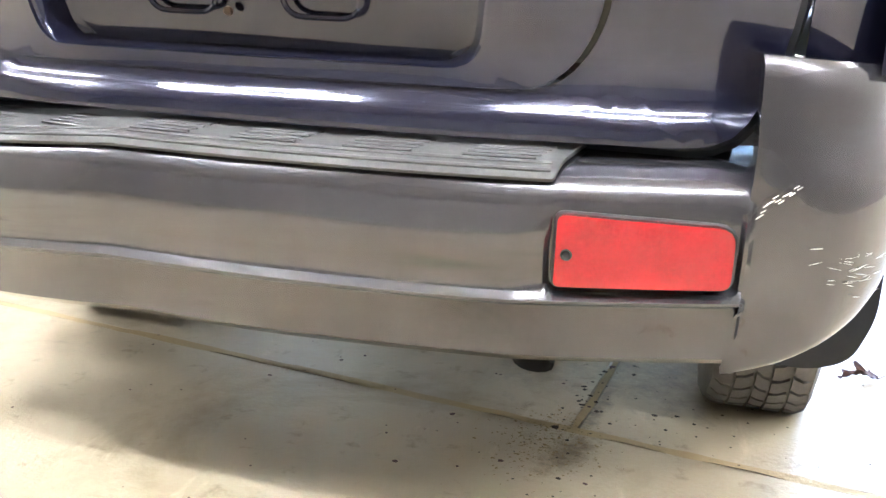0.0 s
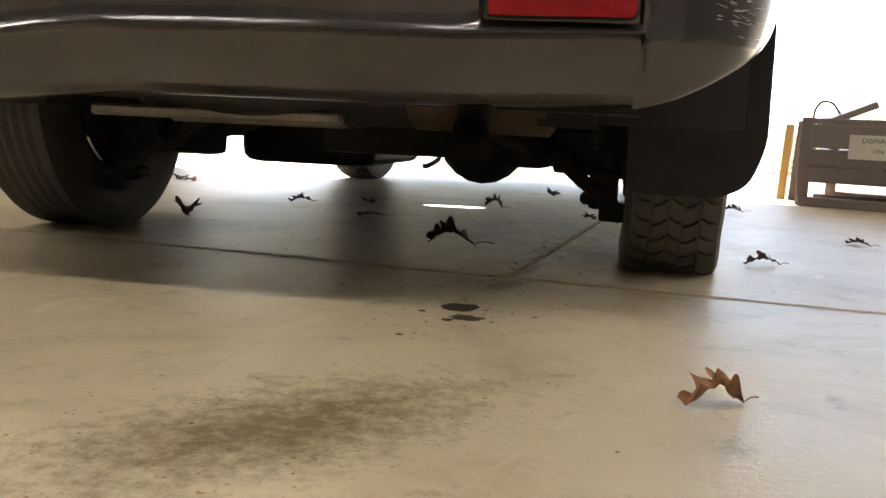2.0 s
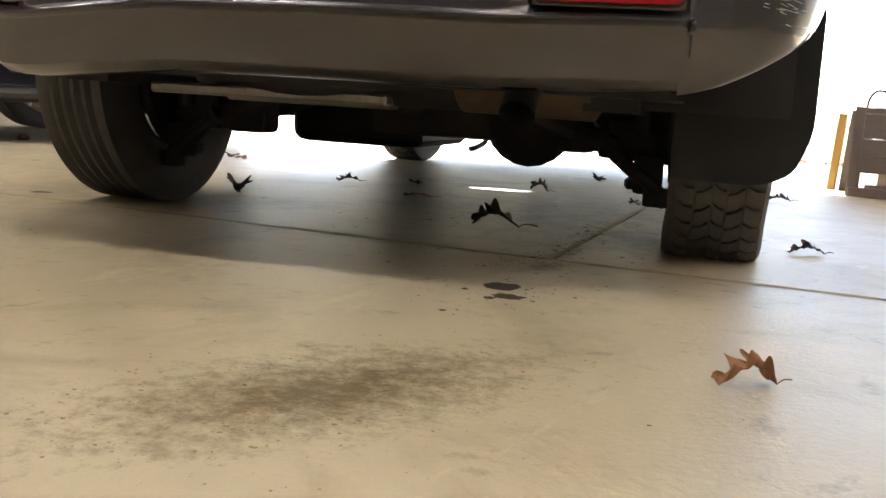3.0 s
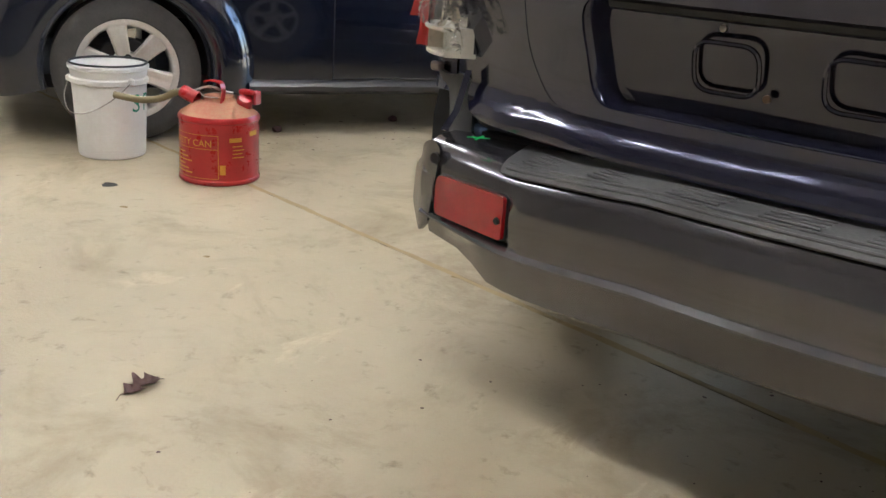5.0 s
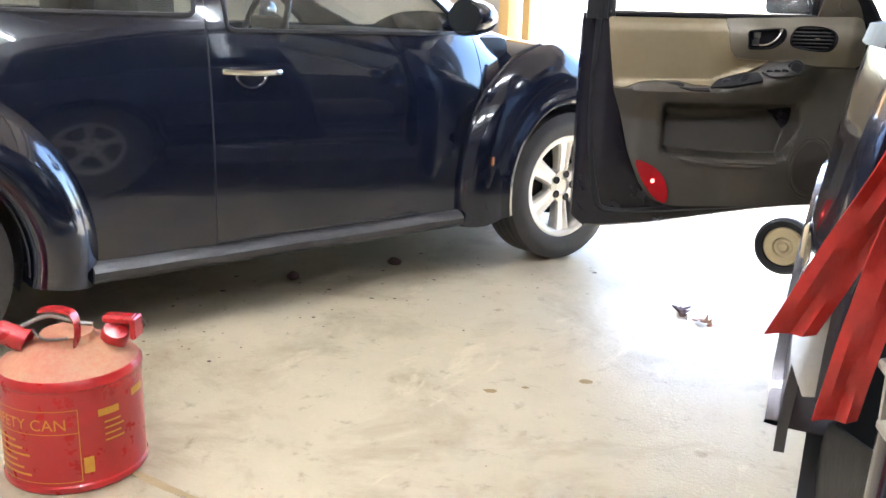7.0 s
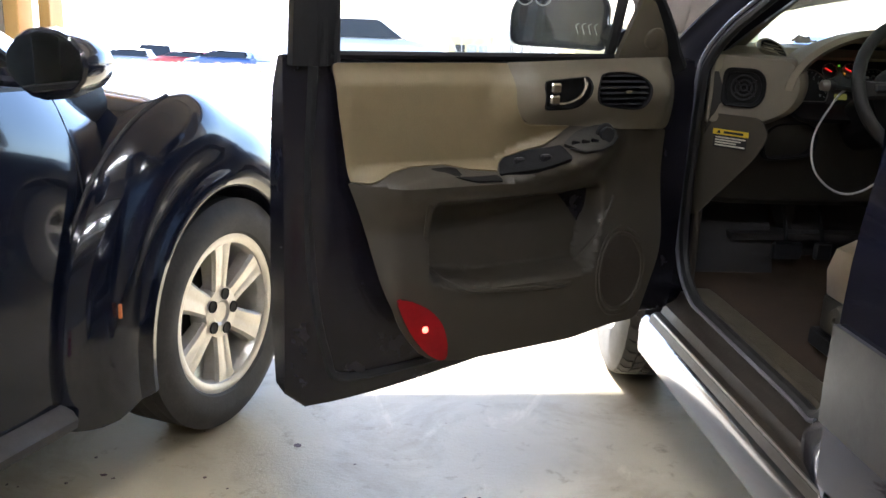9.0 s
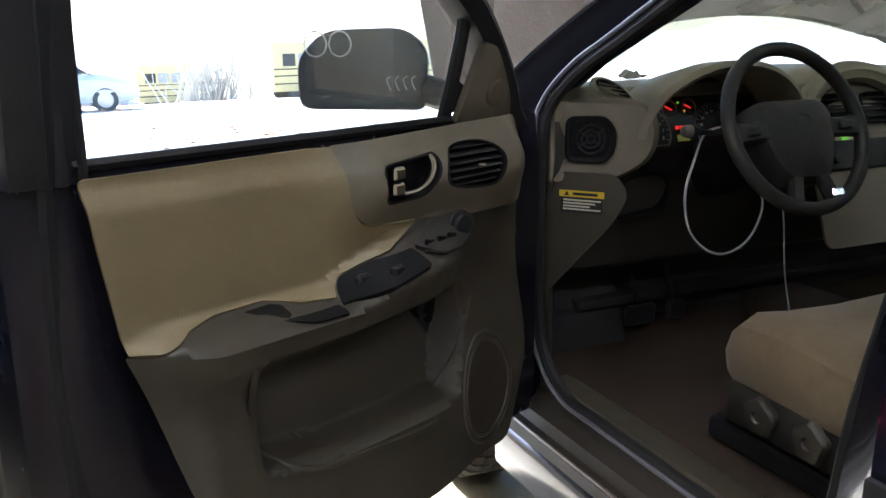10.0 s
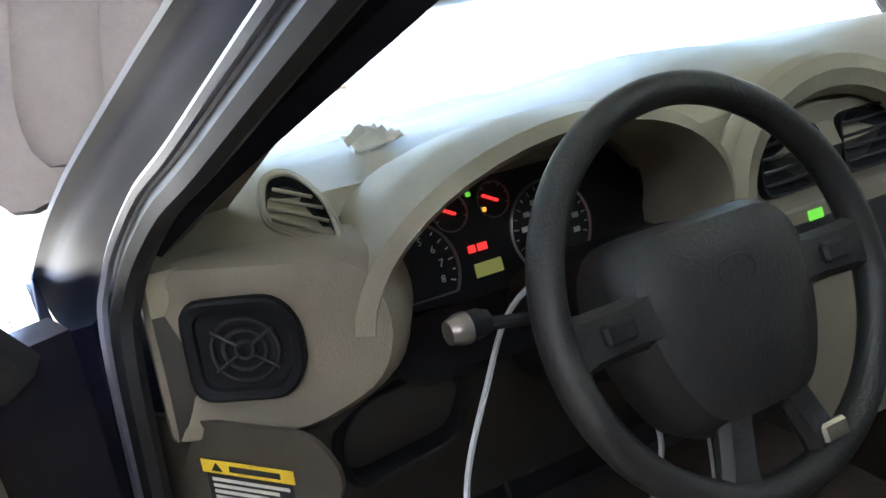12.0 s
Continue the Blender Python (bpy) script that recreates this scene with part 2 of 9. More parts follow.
DARK_TRIM = material("dark_trim", (0.008, 0.008, 0.009), 0.58, 0, None, 8, 0.6, 0.1, 0.2, 300, specular=0.15)
SILL_DIRT = material("dirty_sill", (0.045, 0.036, 0.027), 0.55, 0, (0.024, 0.018, 0.014), 9, 1.0, 0.12, 0.3, 120)
SILL_PLATE = material("olive_sill_plate", (0.085, 0.073, 0.05), 0.5, 0, (0.055, 0.046, 0.032), 7, 1.0, 0.12, 0.3, 200)
WHEEL_LEATHER = material("wheel_leather", (0.030, 0.0285, 0.0275), 0.36, 0, (0.018, 0.017, 0.017), 14, 0.8, 0.12, 0.3, 260, specular=0.3)
CARPET = material("dirty_carpet", (0.052, 0.030, 0.015), 0.95, 0, (0.014, 0.010, 0.007), 5, 1.0, 0.03, 0.8, 240)
SEAT_CLOTH = material("seat_velour", (0.215, 0.162, 0.092), 0.85, 0, (0.11, 0.074, 0.036), 4.5, 1.0, 0.05, 0.3, 260, sheen=0.2)
HEADLINER = material("headliner", (0.34, 0.30, 0.25), 0.9, 0, None, 6, 0.5, 0.03, 0.2, 300)
HOOD_TAN = material("tan_hood", (0.20, 0.168, 0.148), 0.7, 0, (0.135, 0.112, 0.098), 5, 0.9, 0.1, 0.3, 80)
DIAL = material("dial_black", (0.014, 0.014, 0.016), 0.3, 0, None, 8, 0.3, 0.05)
RED_GLOW = material("red_needle_lamp", (0.5, 0.02, 0.02), 0.4, emission=(1, 0.03, 0.02), strength=0.13)
BULB_GLOW = material("red_bulb", (0.9, 0.2, 0.15), 0.4, emission=(1.0, 0.10, 0.06), strength=1.2)
GREEN_GLOW = material("green_telltale", (0.1, 0.4, 0.02), 0.4, emission=(0.3, 0.9, 0.05), strength=0.06)
AMBER_GLOW = material("amber_telltale", (0.5, 0.2, 0.02), 0.4, emission=(1, 0.4, 0.03), strength=0.12)
LCD = material("olive_display", (0.10, 0.09, 0.025), 0.4, emission=(0.3, 0.28, 0.06), strength=0.05)
YELLOW_LABEL = material("yellow_label", (0.72, 0.50, 0.02), 0.5, 0, None, 20, 0.4)
PAPER = material("paper", (0.62, 0.60, 0.55), 0.8, 0, (0.5, 0.47, 0.4), 14, 0.8)
BLACK_INK = material("black_ink", (0.015, 0.015, 0.015), 0.7)
WIRE = material("grey_wire", (0.42, 0.42, 0.42), 0.45, 0, None, 20, 0.3)
LEAF = material("dry_leaf", (0.30, 0.14, 0.06), 0.7, 0, (0.14, 0.05, 0.025), 30, 1.0, 0.1, 0.4, 120, random_shift=0.3)
LEAF_DARK = material("dark_dry_leaf", (0.075, 0.028, 0.02), 0.65, 0, (0.035, 0.014, 0.012), 30, 1.0, 0.1, 0.4, 120, random_shift=0.3)
CRATE_WOOD = material("weathered_grey_wood", (0.20, 0.165, 0.155), 0.8, 0, (0.12, 0.095, 0.09), 6, 0.9, 0.1, 0.5, 60, random_shift=0.3, stretch=(1, 1, 6))
POST_WOOD = material("yellow_pine", (0.55, 0.36, 0.13), 0.65, 0, (0.42, 0.26, 0.08), 5, 0.8, 0.1, 0.2, 60, stretch=(1, 1, 0.15))
WALL_PAINT = material("tan_panel", (0.44, 0.40, 0.33), 0.6, 0, (0.36, 0.32, 0.26), 0.8, 0.8, 0.1, 0.1, 20)
ROOF_PANEL = material("tan_roof_sheet", (0.31, 0.27, 0.21), 0.55, 0, (0.24, 0.205, 0.155), 1.2, 0.6, 0.1)
SPOTS = [(0.335, -0.42, 0.19, 0.42, -38, 34, (0.12, 0.080, 0.028), 1.0), (0.44, 0.50, 0.06, 0.15, -25, 40, (0.13, 0.095, 0.045), 0.85), (0.47, 0.72, 0.035, 0.20, -7, 26, (0.06, 0.055, 0.05), 0.7),
         # first three: under-car shade put into the floor colour, mottled with dirt
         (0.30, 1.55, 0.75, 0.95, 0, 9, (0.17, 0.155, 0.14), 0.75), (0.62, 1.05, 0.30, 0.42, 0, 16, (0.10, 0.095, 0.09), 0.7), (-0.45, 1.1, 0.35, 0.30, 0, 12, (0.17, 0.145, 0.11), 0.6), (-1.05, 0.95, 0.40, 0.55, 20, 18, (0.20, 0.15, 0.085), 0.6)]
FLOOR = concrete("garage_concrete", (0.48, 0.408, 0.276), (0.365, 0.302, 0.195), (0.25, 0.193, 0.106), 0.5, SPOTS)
YARD = concrete("yard_gravel", (0.60, 0.57, 0.52), (0.50, 0.47, 0.42), (0.36, 0.31, 0.25), 0.9)
JOINT = material("joint_filler", (0.44, 0.34, 0.18), 0.85, 0, (0.29, 0.22, 0.11), 12, 1.0, 0.05, 0.6, 70)
OIL = material("oil_stain", (0.015, 0.011, 0.008), 0.6, 0, (0.04, 0.028, 0.016), 30, 0.8, specular=0.15)
DIRT = material("dirt_stain", (0.29, 0.215, 0.095), 0.85, 0, (0.19, 0.135, 0.055), 26, 1.0, 0.05, 0.5, 160)
WATER = material("puddle_water", (0.35, 0.33, 0.30), 0.03, 0, None, 3, 0.3, 0.0, specular=0.6)
TUBE_LIGHT = material("tube_light", (0.9, 0.9, 0.85), 0.4, emission=(1.0, 0.955, 0.88), strength=17.5)
CLEAR = glass_material("window_glass", (0.93, 0.95, 0.94), 0.0, 0.06)
DUSTY_GLASS = glass_material("windshield_glass", (0.96, 0.98, 0.97), 0.0, 0.05, 0.5)
WINDSHIELD_DIRT = glass_material("dirty_windshield", (0.78, 0.83, 0.78), 0.0, 0.50, 0.3)
TINTED = glass_material("tinted_glass", (0.40, 0.45, 0.47), 0.0, 0.05)
BAG = glass_material("clear_bag", (0.985, 0.985, 0.985), 0.04, 0.012, 1.6)
MIRROR = material("mirror_glass", (0.46, 0.47, 0.46), 0.02, 1.0, (0.42, 0.42, 0.41), 8, 0.4, 0.01)


# ---- mesh helpers ----
def finish(bm, name, mat, parent=None, label="", smooth=35):
    bmesh.ops.recalc_face_normals(bm, faces=bm.faces)
    me = bpy.data.meshes.new(name)
    flow = bm.verts.layers.float_vector.get("flow")
    flows = [v[flow].copy() for v in bm.verts] if flow else []
    if flow:
        bm.verts.layers.float_vector.remove(flow)
    bm.to_mesh(me)
    bm.free()
    for m in (mat if isinstance(mat, (list, tuple)) else [mat]):
        me.materials.append(m)
    if smooth:
        me.polygons.foreach_set("use_smooth", [True] * len(me.polygons))
        me.set_sharp_from_angle(angle=radians(smooth))
        if flows:
            # true surface normals, so that gloss runs clean over uneven triangles
            turned = []
            for f in me.polygons:
                for i in f.vertices:
                    d = f.normal.dot(flows[i])
                    turned.append(flows[i] if d > 0.6 else -flows[i] if d < -0.6 else f.normal)
            me.normals_split_custom_set(turned)
    ob = new(name, me)
    if parent:
        ob.parent = parent
    if label:
        ob["label"] = label
    return ob


def part(name, bm, mat, parent, label="", smooth=35):
    return finish(bm, name, mat, parent, label, smooth)


def thing(name, label, category, m=None, group="", kind=""):
    ob = new(name)
    ob.empty_display_size = 0.1
    if m is not None:
        ob.matrix_world = m
    return tagged(ob, label, category, group, kind)


def place(bm, verts, m):
    if m is not None:
        bmesh.ops.transform(bm, matrix=m, verts=verts)


def box(bm, c, s, bevel=0.0, m=None, seg=1):
    r = bmesh.ops.create_cube(bm, size=1)
    vs = r["verts"]
    for v in vs:
        v.co = Vector((c[0] + v.co.x * s[0], c[1] + v.co.y * s[1], c[2] + v.co.z * s[2]))
    if bevel:
        es = list({e for v in vs for e in v.link_edges})
        r = bmesh.ops.bevel(bm, geom=es, offset=bevel, segments=seg, affect="EDGES", profile=0.6)
        vs = list(set(r["verts"]) | {v for v in vs if v.is_valid})
    place(bm, vs, m)
    return bm


def boxes(*items, bevel=0.0, m=None, seg=1):
    bm = bmesh.new()
    for c, s in items:
        box(bm, c, s, bevel, m, seg)
    return bm


def lathe(bm, profile, seg=32, m=None, close=False, a0=0.0, a1=360.0):
    """Turns (radius, height) round z."""
    full = abs(a1 - a0) >= 359.9
    n = seg if full else seg + 1
    rings = []
    for r, h in profile:
        rings.append([bm.verts.new((r * math.cos(radians(a0 + (a1 - a0) * i / seg)), r * math.sin(radians(a0 + (a1 - a0) * i / seg)), h)) for i in range(n)])
    pairs = list(zip(rings, rings[1:])) + ([(rings[-1], rings[0])] if close else [])
    for a, b in pairs:
        for i in range(n if full else n - 1):
            j = (i + 1) % n
            bm.faces.new((a[i], a[j], b[j], b[i]))
    if not close:
        for ring, (r, h) in ((rings[0], profile[0]), (rings[-1], profile[-1])):
            if r > 1e-5 and full and r < 0.02:
                bm.faces.new(ring)
    vs = [v for ring in rings for v in ring]
    place(bm, vs, m)
    bmesh.ops.remove_doubles(bm, verts=vs, dist=1e-6)
    return bm


def loft(bm, rows, closed=False, caps=False, m=None):
    """Skin through rows of points of equal length; closed: each row is a ring."""
    vs = [[bm.verts.new(p) for p in row] for row in rows]
    n = len(vs[0])
    for a, b in zip(vs, vs[1:]):
        for i in range(n if closed else n - 1):
            j = (i + 1) % n
            bm.faces.new((a[i], a[j], b[j], b[i]))
    if caps and closed:
        bm.faces.new(vs[0][::-1])
        bm.faces.new(vs[-1])
    place(bm, [v for r in vs for v in r], m)
    return bm


def smooth_line(pts, n=6, closed=False):
    """Catmull-Rom through the points."""
    p = [Vector(q) for q in pts]
    out = []
    k = len(p)
    for i in range(k if closed else k - 1):
        a, b, c, d = (p[(i - 1) % k], p[i], p[(i + 1) % k], p[(i + 2) % k]) if closed else (p[max(i - 1, 0)], p[i], p[i + 1], p[min(i + 2, k - 1)])
        for j in range(n):
            t = j / n
            out.append(0.5 * ((2 * b) + (c - a) * t + (2 * a - 5 * b + 4 * c - d) * t * t + (3 * b - a - 3 * c + d) * t ** 3))
    if not closed:
        out.append(p[-1])
    return out


def tube(bm, pts, r, seg=8, closed=False, flat=1.0, m=None, caps=True):
    """A round (or flattened) rod along a line of points; r may be a list."""
    p = [Vector(q) for q in pts]
    k = len(p)
    rows = []
    up = Vector((0, 0, 1))
    side = None
    for i in range(k):
        d = (p[(i + 1) % k] - p[i - 1]) if closed else (p[min(i + 1, k - 1)] - p[max(i - 1, 0)])
        d.normalize()
        if side is None:
            side = d.cross(up if abs(d.z) < 0.9 else Vector((1, 0, 0))).normalized()
        side = (side - d * side.dot(d)).normalized()
        other = d.cross(side)
        rr = r[i] if isinstance(r, (list, tuple)) else r
        rows.append([p[i] + side * rr * math.cos(2 * math.pi * j / seg) + other * rr * flat * math.sin(2 * math.pi * j / seg) for j in range(seg)])
    if closed:
        rows.append(rows[0])
    loft(bm, rows, True, caps and not closed, m)
    if closed:
        bmesh.ops.remove_doubles(bm, verts=bm.verts, dist=1e-6)
    return bm


def rounded(poly, r, n=4):
    """A polygon with its corners rounded by r (one number or one a corner)."""
    out = []
    k = len(poly)
    for i in range(k):
        a, b, c = Vector(poly[i - 1]), Vector(poly[i]), Vector(poly[(i + 1) % k])
        rr = r[i] if isinstance(r, (list, tuple)) else r
        if rr <= 0:
            out.append(b)
            continue
        ab, cb = (a - b), (c - b)
        d = min(rr, ab.length * 0.48, cb.length * 0.48)
        p, q = b + ab.normalized() * d, b + cb.normalized() * d
        for j in range(n + 1):
            t = j / n
            out.append((1 - t) ** 2 * p + 2 * t * (1 - t) * b + t * t * q)
    return out


def panel(outline, fn, thick, step=0.06, holes=(), rim=0.0):
    """A sheet of the given outline in (u, v), cut into a grid and laid by fn(u, v) into space, with thickness.
    holes: outlines left open."""
    bm = bmesh.new()
    def ring(pts):
        vs = [bm.verts.new((p[0], p[1], 0)) for p in pts]
        return [bm.edges.new((vs[i], vs[(i + 1) % len(vs)])) for i in range(len(vs))]
    edges = ring(outline)
    for h in holes:
        edges += ring(h)
    if holes:
        bmesh.ops.triangle_fill(bm, use_beauty=True, use_dissolve=False, edges=edges)
    else:
        bm.faces.new([e.verts[0] for e in edges])
    us = [p[0] for p in outline]
    vs = [p[1] for p in outline]
    for lo, hi, no in ((min(us), max(us), (1, 0, 0)), (min(vs), max(vs), (0, 1, 0))):
        k = max(1, int((hi - lo) / step))
        for i in range(1, k):
            at = lo + (hi - lo) * i / k
            bmesh.ops.bisect_plane(bm, geom=bm.verts[:] + bm.edges[:] + bm.faces[:], dist=1e-6, plane_co=(at * no[0], at * no[1], 0), plane_no=no)
    flow = bm.verts.layers.float_vector.new("flow")
    for v in bm.verts:
        u, w = v.co.x, v.co.y
        du = Vector(fn(u + 0.003, w)) - Vector(fn(u - 0.003, w))
        dw = Vector(fn(u, w + 0.003)) - Vector(fn(u, w - 0.003))
        v[flow] = du.cross(dw).normalized()
        v.co = Vector(fn(u, w))
    bmesh.ops.recalc_face_normals(bm, faces=bm.faces)
    if thick:
        bm.normal_update()
        faces = bm.faces[:]
        rim_edges = [e for e in bm.edges if len(e.link_faces) == 1]
        twin = {}
        for v in bm.verts[:]:
            twin[v] = bm.verts.new(v.co - v.normal * thick / 2)
            twin[v][flow] = v[flow]
            v.co += v.normal * thick / 2
        for f in faces:
            bm.faces.new([twin[v] for v in f.verts][::-1])
        for e in rim_edges:
            a, b = e.verts
            bm.faces.new((a, b, twin[b], twin[a]))
    return bm


def table(keys, t):
    """Smooth value between (place, value) pairs."""
    if t <= keys[0][0]:
        return keys[0][1]
    for (a, va), (b, vb) in zip(keys, keys[1:]):
        if t <= b:
            i = keys.index((a, va))
            h = b - a
            d = (vb - va) / h
            def slope(j):
                if j <= 0 or j >= len(keys) - 1:
                    return d
                p, q, r = keys[j - 1], keys[j], keys[j + 1]
                d0, d1 = (q[1] - p[1]) / (q[0] - p[0]), (r[1] - q[1]) / (r[0] - q[0])
                return 0.0 if d0 * d1 <= 0 else 2 * d0 * d1 / (d0 + d1)
            m0, m1 = slope(i), slope(i + 1)
            f = (t - a) / h
            return (1 + 2 * f) * (1 - f) ** 2 * va + f * (1 - f) ** 2 * h * m0 + f * f * (3 - 2 * f) * vb + f * f * (f - 1) * h * m1
    return keys[-1][1]


def letters(text, size, m, mat, parent, name="lettering", depth=0.0006, wide=1.0, align="LEFT"):
    """Raised writing as a mesh."""
    cu = bpy.data.curves.new(name, "FONT")
    cu.body, cu.size, cu.extrude, cu.resolution_u, cu.align_x = text, size, depth, 2, align
    tmp = bpy.data.objects.new(name, cu)
    me = bpy.data.meshes.new_from_object(tmp)
    bpy.data.objects.remove(tmp)
    me.materials.clear()
    me.materials.append(mat)
    ob = new(name, me)
    me.transform(m @ Matrix.Diagonal((wide, 1, 1, 1)))
    ob.parent = parent
    return ob


def basis(origin, ex, ey, ez):
    m = Matrix((ex, ey, ez)).transposed().to_4x4()
    m.translation = origin
    return m

# ---- the garage ----
FRONT, BACK, LEFT, RIGHT, HIGH = 6.9, -7.0, -8.5, 6.2, 4.3
JA = math.atan2(-0.112, 1.0)          # the slab joints lie a little askew to the car
JP = Vector((0.436, 0.597, 0))
bm = bmesh.new()
# slab: four pours meeting at sunk joints, so each is its own plate
ex, ey = Vector((math.cos(JA), math.sin(JA), 0)), Vector((-math.sin(JA), math.cos(JA), 0))
floor = thing("floor", "worn tan concrete garage floor with sunk joints", "floor", kind="structure")
def slab(u0, u1, v0, v1):
    bm = bmesh.new()
    pts = [JP + ex * u + ey * v for u, v in ((u0, v0), (u1, v0), (u1, v1), (u0, v1))]
    lo = [bm.verts.new(p + Vector((0, 0, -0.12))) for p in pts]
    hi = [bm.verts.new(p) for p in pts]
    bm.faces.new(hi)
    bm.faces.new(lo[::-1])
    for i in range(4):
        bm.faces.new((lo[i], lo[(i + 1) % 4], hi[(i + 1) % 4], hi[i]))
    es = [e for e in bm.edges if all(abs(v.co.z) < 1e-6 for v in e.verts)]
    bmesh.ops.bevel(bm, geom=es, offset=0.004, segments=1, affect="EDGES")
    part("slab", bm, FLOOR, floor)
G = 0.007
slab(-10, 7.2, -8, -G)
slab(-10, -G, G, 6.9)
slab(G, 7.2, G, 6.9)
rnd = random.Random(4)
bm = bmesh.new()
def filler(a, b, w):
    d = (b - a).normalized()
    s = Vector((-d.y, d.x, 0))
    n = int((b - a).length / 0.06)
    rows = []
    for i in range(n + 1):
        p = a + d * ((b - a).length * i / n)
        wl, wr = w * rnd.uniform(0.5, 1.4), w * rnd.uniform(0.5, 1.4)
        z = rnd.uniform(-0.004, 0.0)
        rows.append([p - s * wl + Vector((0, 0, 0.0006)), p + Vector((0, 0, 0.0012 + 0.3 * z)), p + s * wr + Vector((0, 0, 0.0006))])
    loft(bm, rows)
filler(JP + ex * -9, JP + ex * 6, 0.011)
filler(JP, JP + ey * 6, 0.008)
part("joint_filler", bm, JOINT, floor, "crumbling ochre joint filler")

# yard beyond the doorway, one sheet to the horizon
bm = bmesh.new()
rnd = random.Random(8)
def yard_z(y):
    return -0.03 - 0.042 * max(0, min(y, 30) - 8) - 0.09 * max(0, min(y, 70) - 30)
xs = [-400, -150, -60, -25, -9, -4, 0, 4, 7, 25, 60, 150, 400]
ys = [-400, -120, -40, -8.0, 0, 6.95, 9, 12, 16, 22, 30, 45, 80, 160, 500]
rows = [[(x, y, -0.14 if y < 6.94 else yard_z(y) + (rnd.uniform(-0.02, 0.02) if y > 8 else 0)) for x in xs] for y in ys]
loft(bm, rows)
ground = finish(bm, "ground", YARD)
tagged(ground, "sunlit pale gravel yard strewn with leaves", "ground", kind="structure")

# unseen walls, coloured dark so that glossy bodies reflect a dim interior
DARK_WALL = material("dimmed_wall_panel", (0.17, 0.15, 0.125), 0.6, 0, (0.13, 0.115, 0.095), 0.8, 0.8, 0.1, 0.1, 20)
def wall(name, c, s, label, paint=None):
    bm = boxes((c, s))
    return tagged(finish(bm, name, paint or WALL_PAINT, smooth=0), label, "wall", kind="structure")
wall("wall_back", ((LEFT + RIGHT) / 2, BACK - 0.1, HIGH / 2 - 0.06), (RIGHT - LEFT, 0.2, HIGH + 0.12), "unseen garage wall, toned dark for the reflections", DARK_WALL)
wall("wall_left", (LEFT - 0.1, (FRONT + BACK) / 2, HIGH / 2 - 0.06), (0.2, FRONT - BACK + 0.4, HIGH + 0.12), "tan sheet-metal garage wall")
wall("wall_right", (RIGHT + 0.1, (FRONT + BACK) / 2, HIGH / 2 - 0.06), (0.2, FRONT - BACK + 0.4, HIGH + 0.12), "unseen garage wall, toned dark for the reflections", DARK_WALL)
wall("wall_front_pier", ((LEFT - 3.95) / 2 - 0.0, FRONT + 0.1, HIGH / 2 - 0.06), (-3.95 - LEFT, 0.2, HIGH + 0.12), "tan wall beside the wide doorway")
wall("wall_lintel", ((RIGHT - 3.95) / 2, FRONT + 0.1, HIGH - 0.2), (RIGHT + 3.95, 0.2, 0.4), "tan lintel over the wide doorway")
bm = boxes((((LEFT + RIGHT) / 2, (FRONT + BACK) / 2, HIGH + 0.05), (RIGHT - LEFT + 0.4, FRONT - BACK + 0.4, 0.1)))
for i in range(12):
    box(bm, ((LEFT + RIGHT) / 2, BACK + 0.6 + i * 1.16, HIGH - 0.07), (RIGHT - LEFT, 0.09, 0.14))
tagged(finish(bm, "ceiling", ROOF_PANEL, smooth=0), "tan sheet roof on painted purlins", "ceiling", kind="structure")
for x, w, mat, lab in ((-3.86, 0.09, POST_WOOD, "yellow pine door jamb"), (-3.66, 0.07, POST_WOOD, "yellow pine jamb stop of the doorway")):
    tagged(finish(boxes(((x, FRONT + 0.02, HIGH / 2 - 0.22), (w, 0.26, HIGH - 0.40)), bevel=0.006), "door_jamb", mat), lab, "door jamb", kind="structure")

def ceiling_light(x, y):
    t = thing("ceiling_light", "long fluorescent ceiling light with warm white tubes", "lamp", pose(x, y, HIGH - 0.16), group="ceiling lights")
    part("fixture", boxes(((0, 0, 0), (2.3, 0.16, 0.05)), bevel=0.01), WHITE_PLASTIC, t)
    for dy in (-0.045, 0.045):
        bm = bmesh.new()
        tube(bm, [(-1.1, dy, -0.045), (1.1, dy, -0.045)], 0.016, 8)
        part("tube", bm, TUBE_LIGHT, t, "glowing tube")
    return t
first = ceiling_light(-5.5, -1.76)
for x, y in ((-2.0, -1.76), (1.5, -1.76), (4.6, -1.76), (-5.5, 1.72), (-2.0, 1.72), (4.6, 1.72)):
    copy_thing(first, pose(x, y, HIGH - 0.16))

# ---- the dark blue wagon, tail at y = 0, nose at y = 4.5 ----
wagon = thing("wagon", "dark blue wagon with grey cladding, raised hood and broken tail corner", "car")
SIDE_Z = [(0.2, 0.85), (0.3, 0.893), (0.42, 0.905), (0.6, 0.91), (0.78, 0.905), (0.95, 0.885), (1.05, 0.862), (1.2, 0.795), (1.4, 0.71), (1.55, 0.645), (1.65, 0.56)]
SIDE_Y = [(0.0, 0.76), (0.1, 0.84), (0.18, 0.885), (0.28, 0.93), (0.42, 0.97), (0.65, 1.0), (3.7, 1.0), (4.0, 0.97), (4.25, 0.90), (4.4, 0.80), (4.5, 0.66)]
def side_x(y, z):
    return table(SIDE_Z, z) * table(SIDE_Y, y)
def left_side(y, z):
    return (-side_x(y, z), y, z)
def right_side(y, z):
    return (side_x(y, z), y, z)
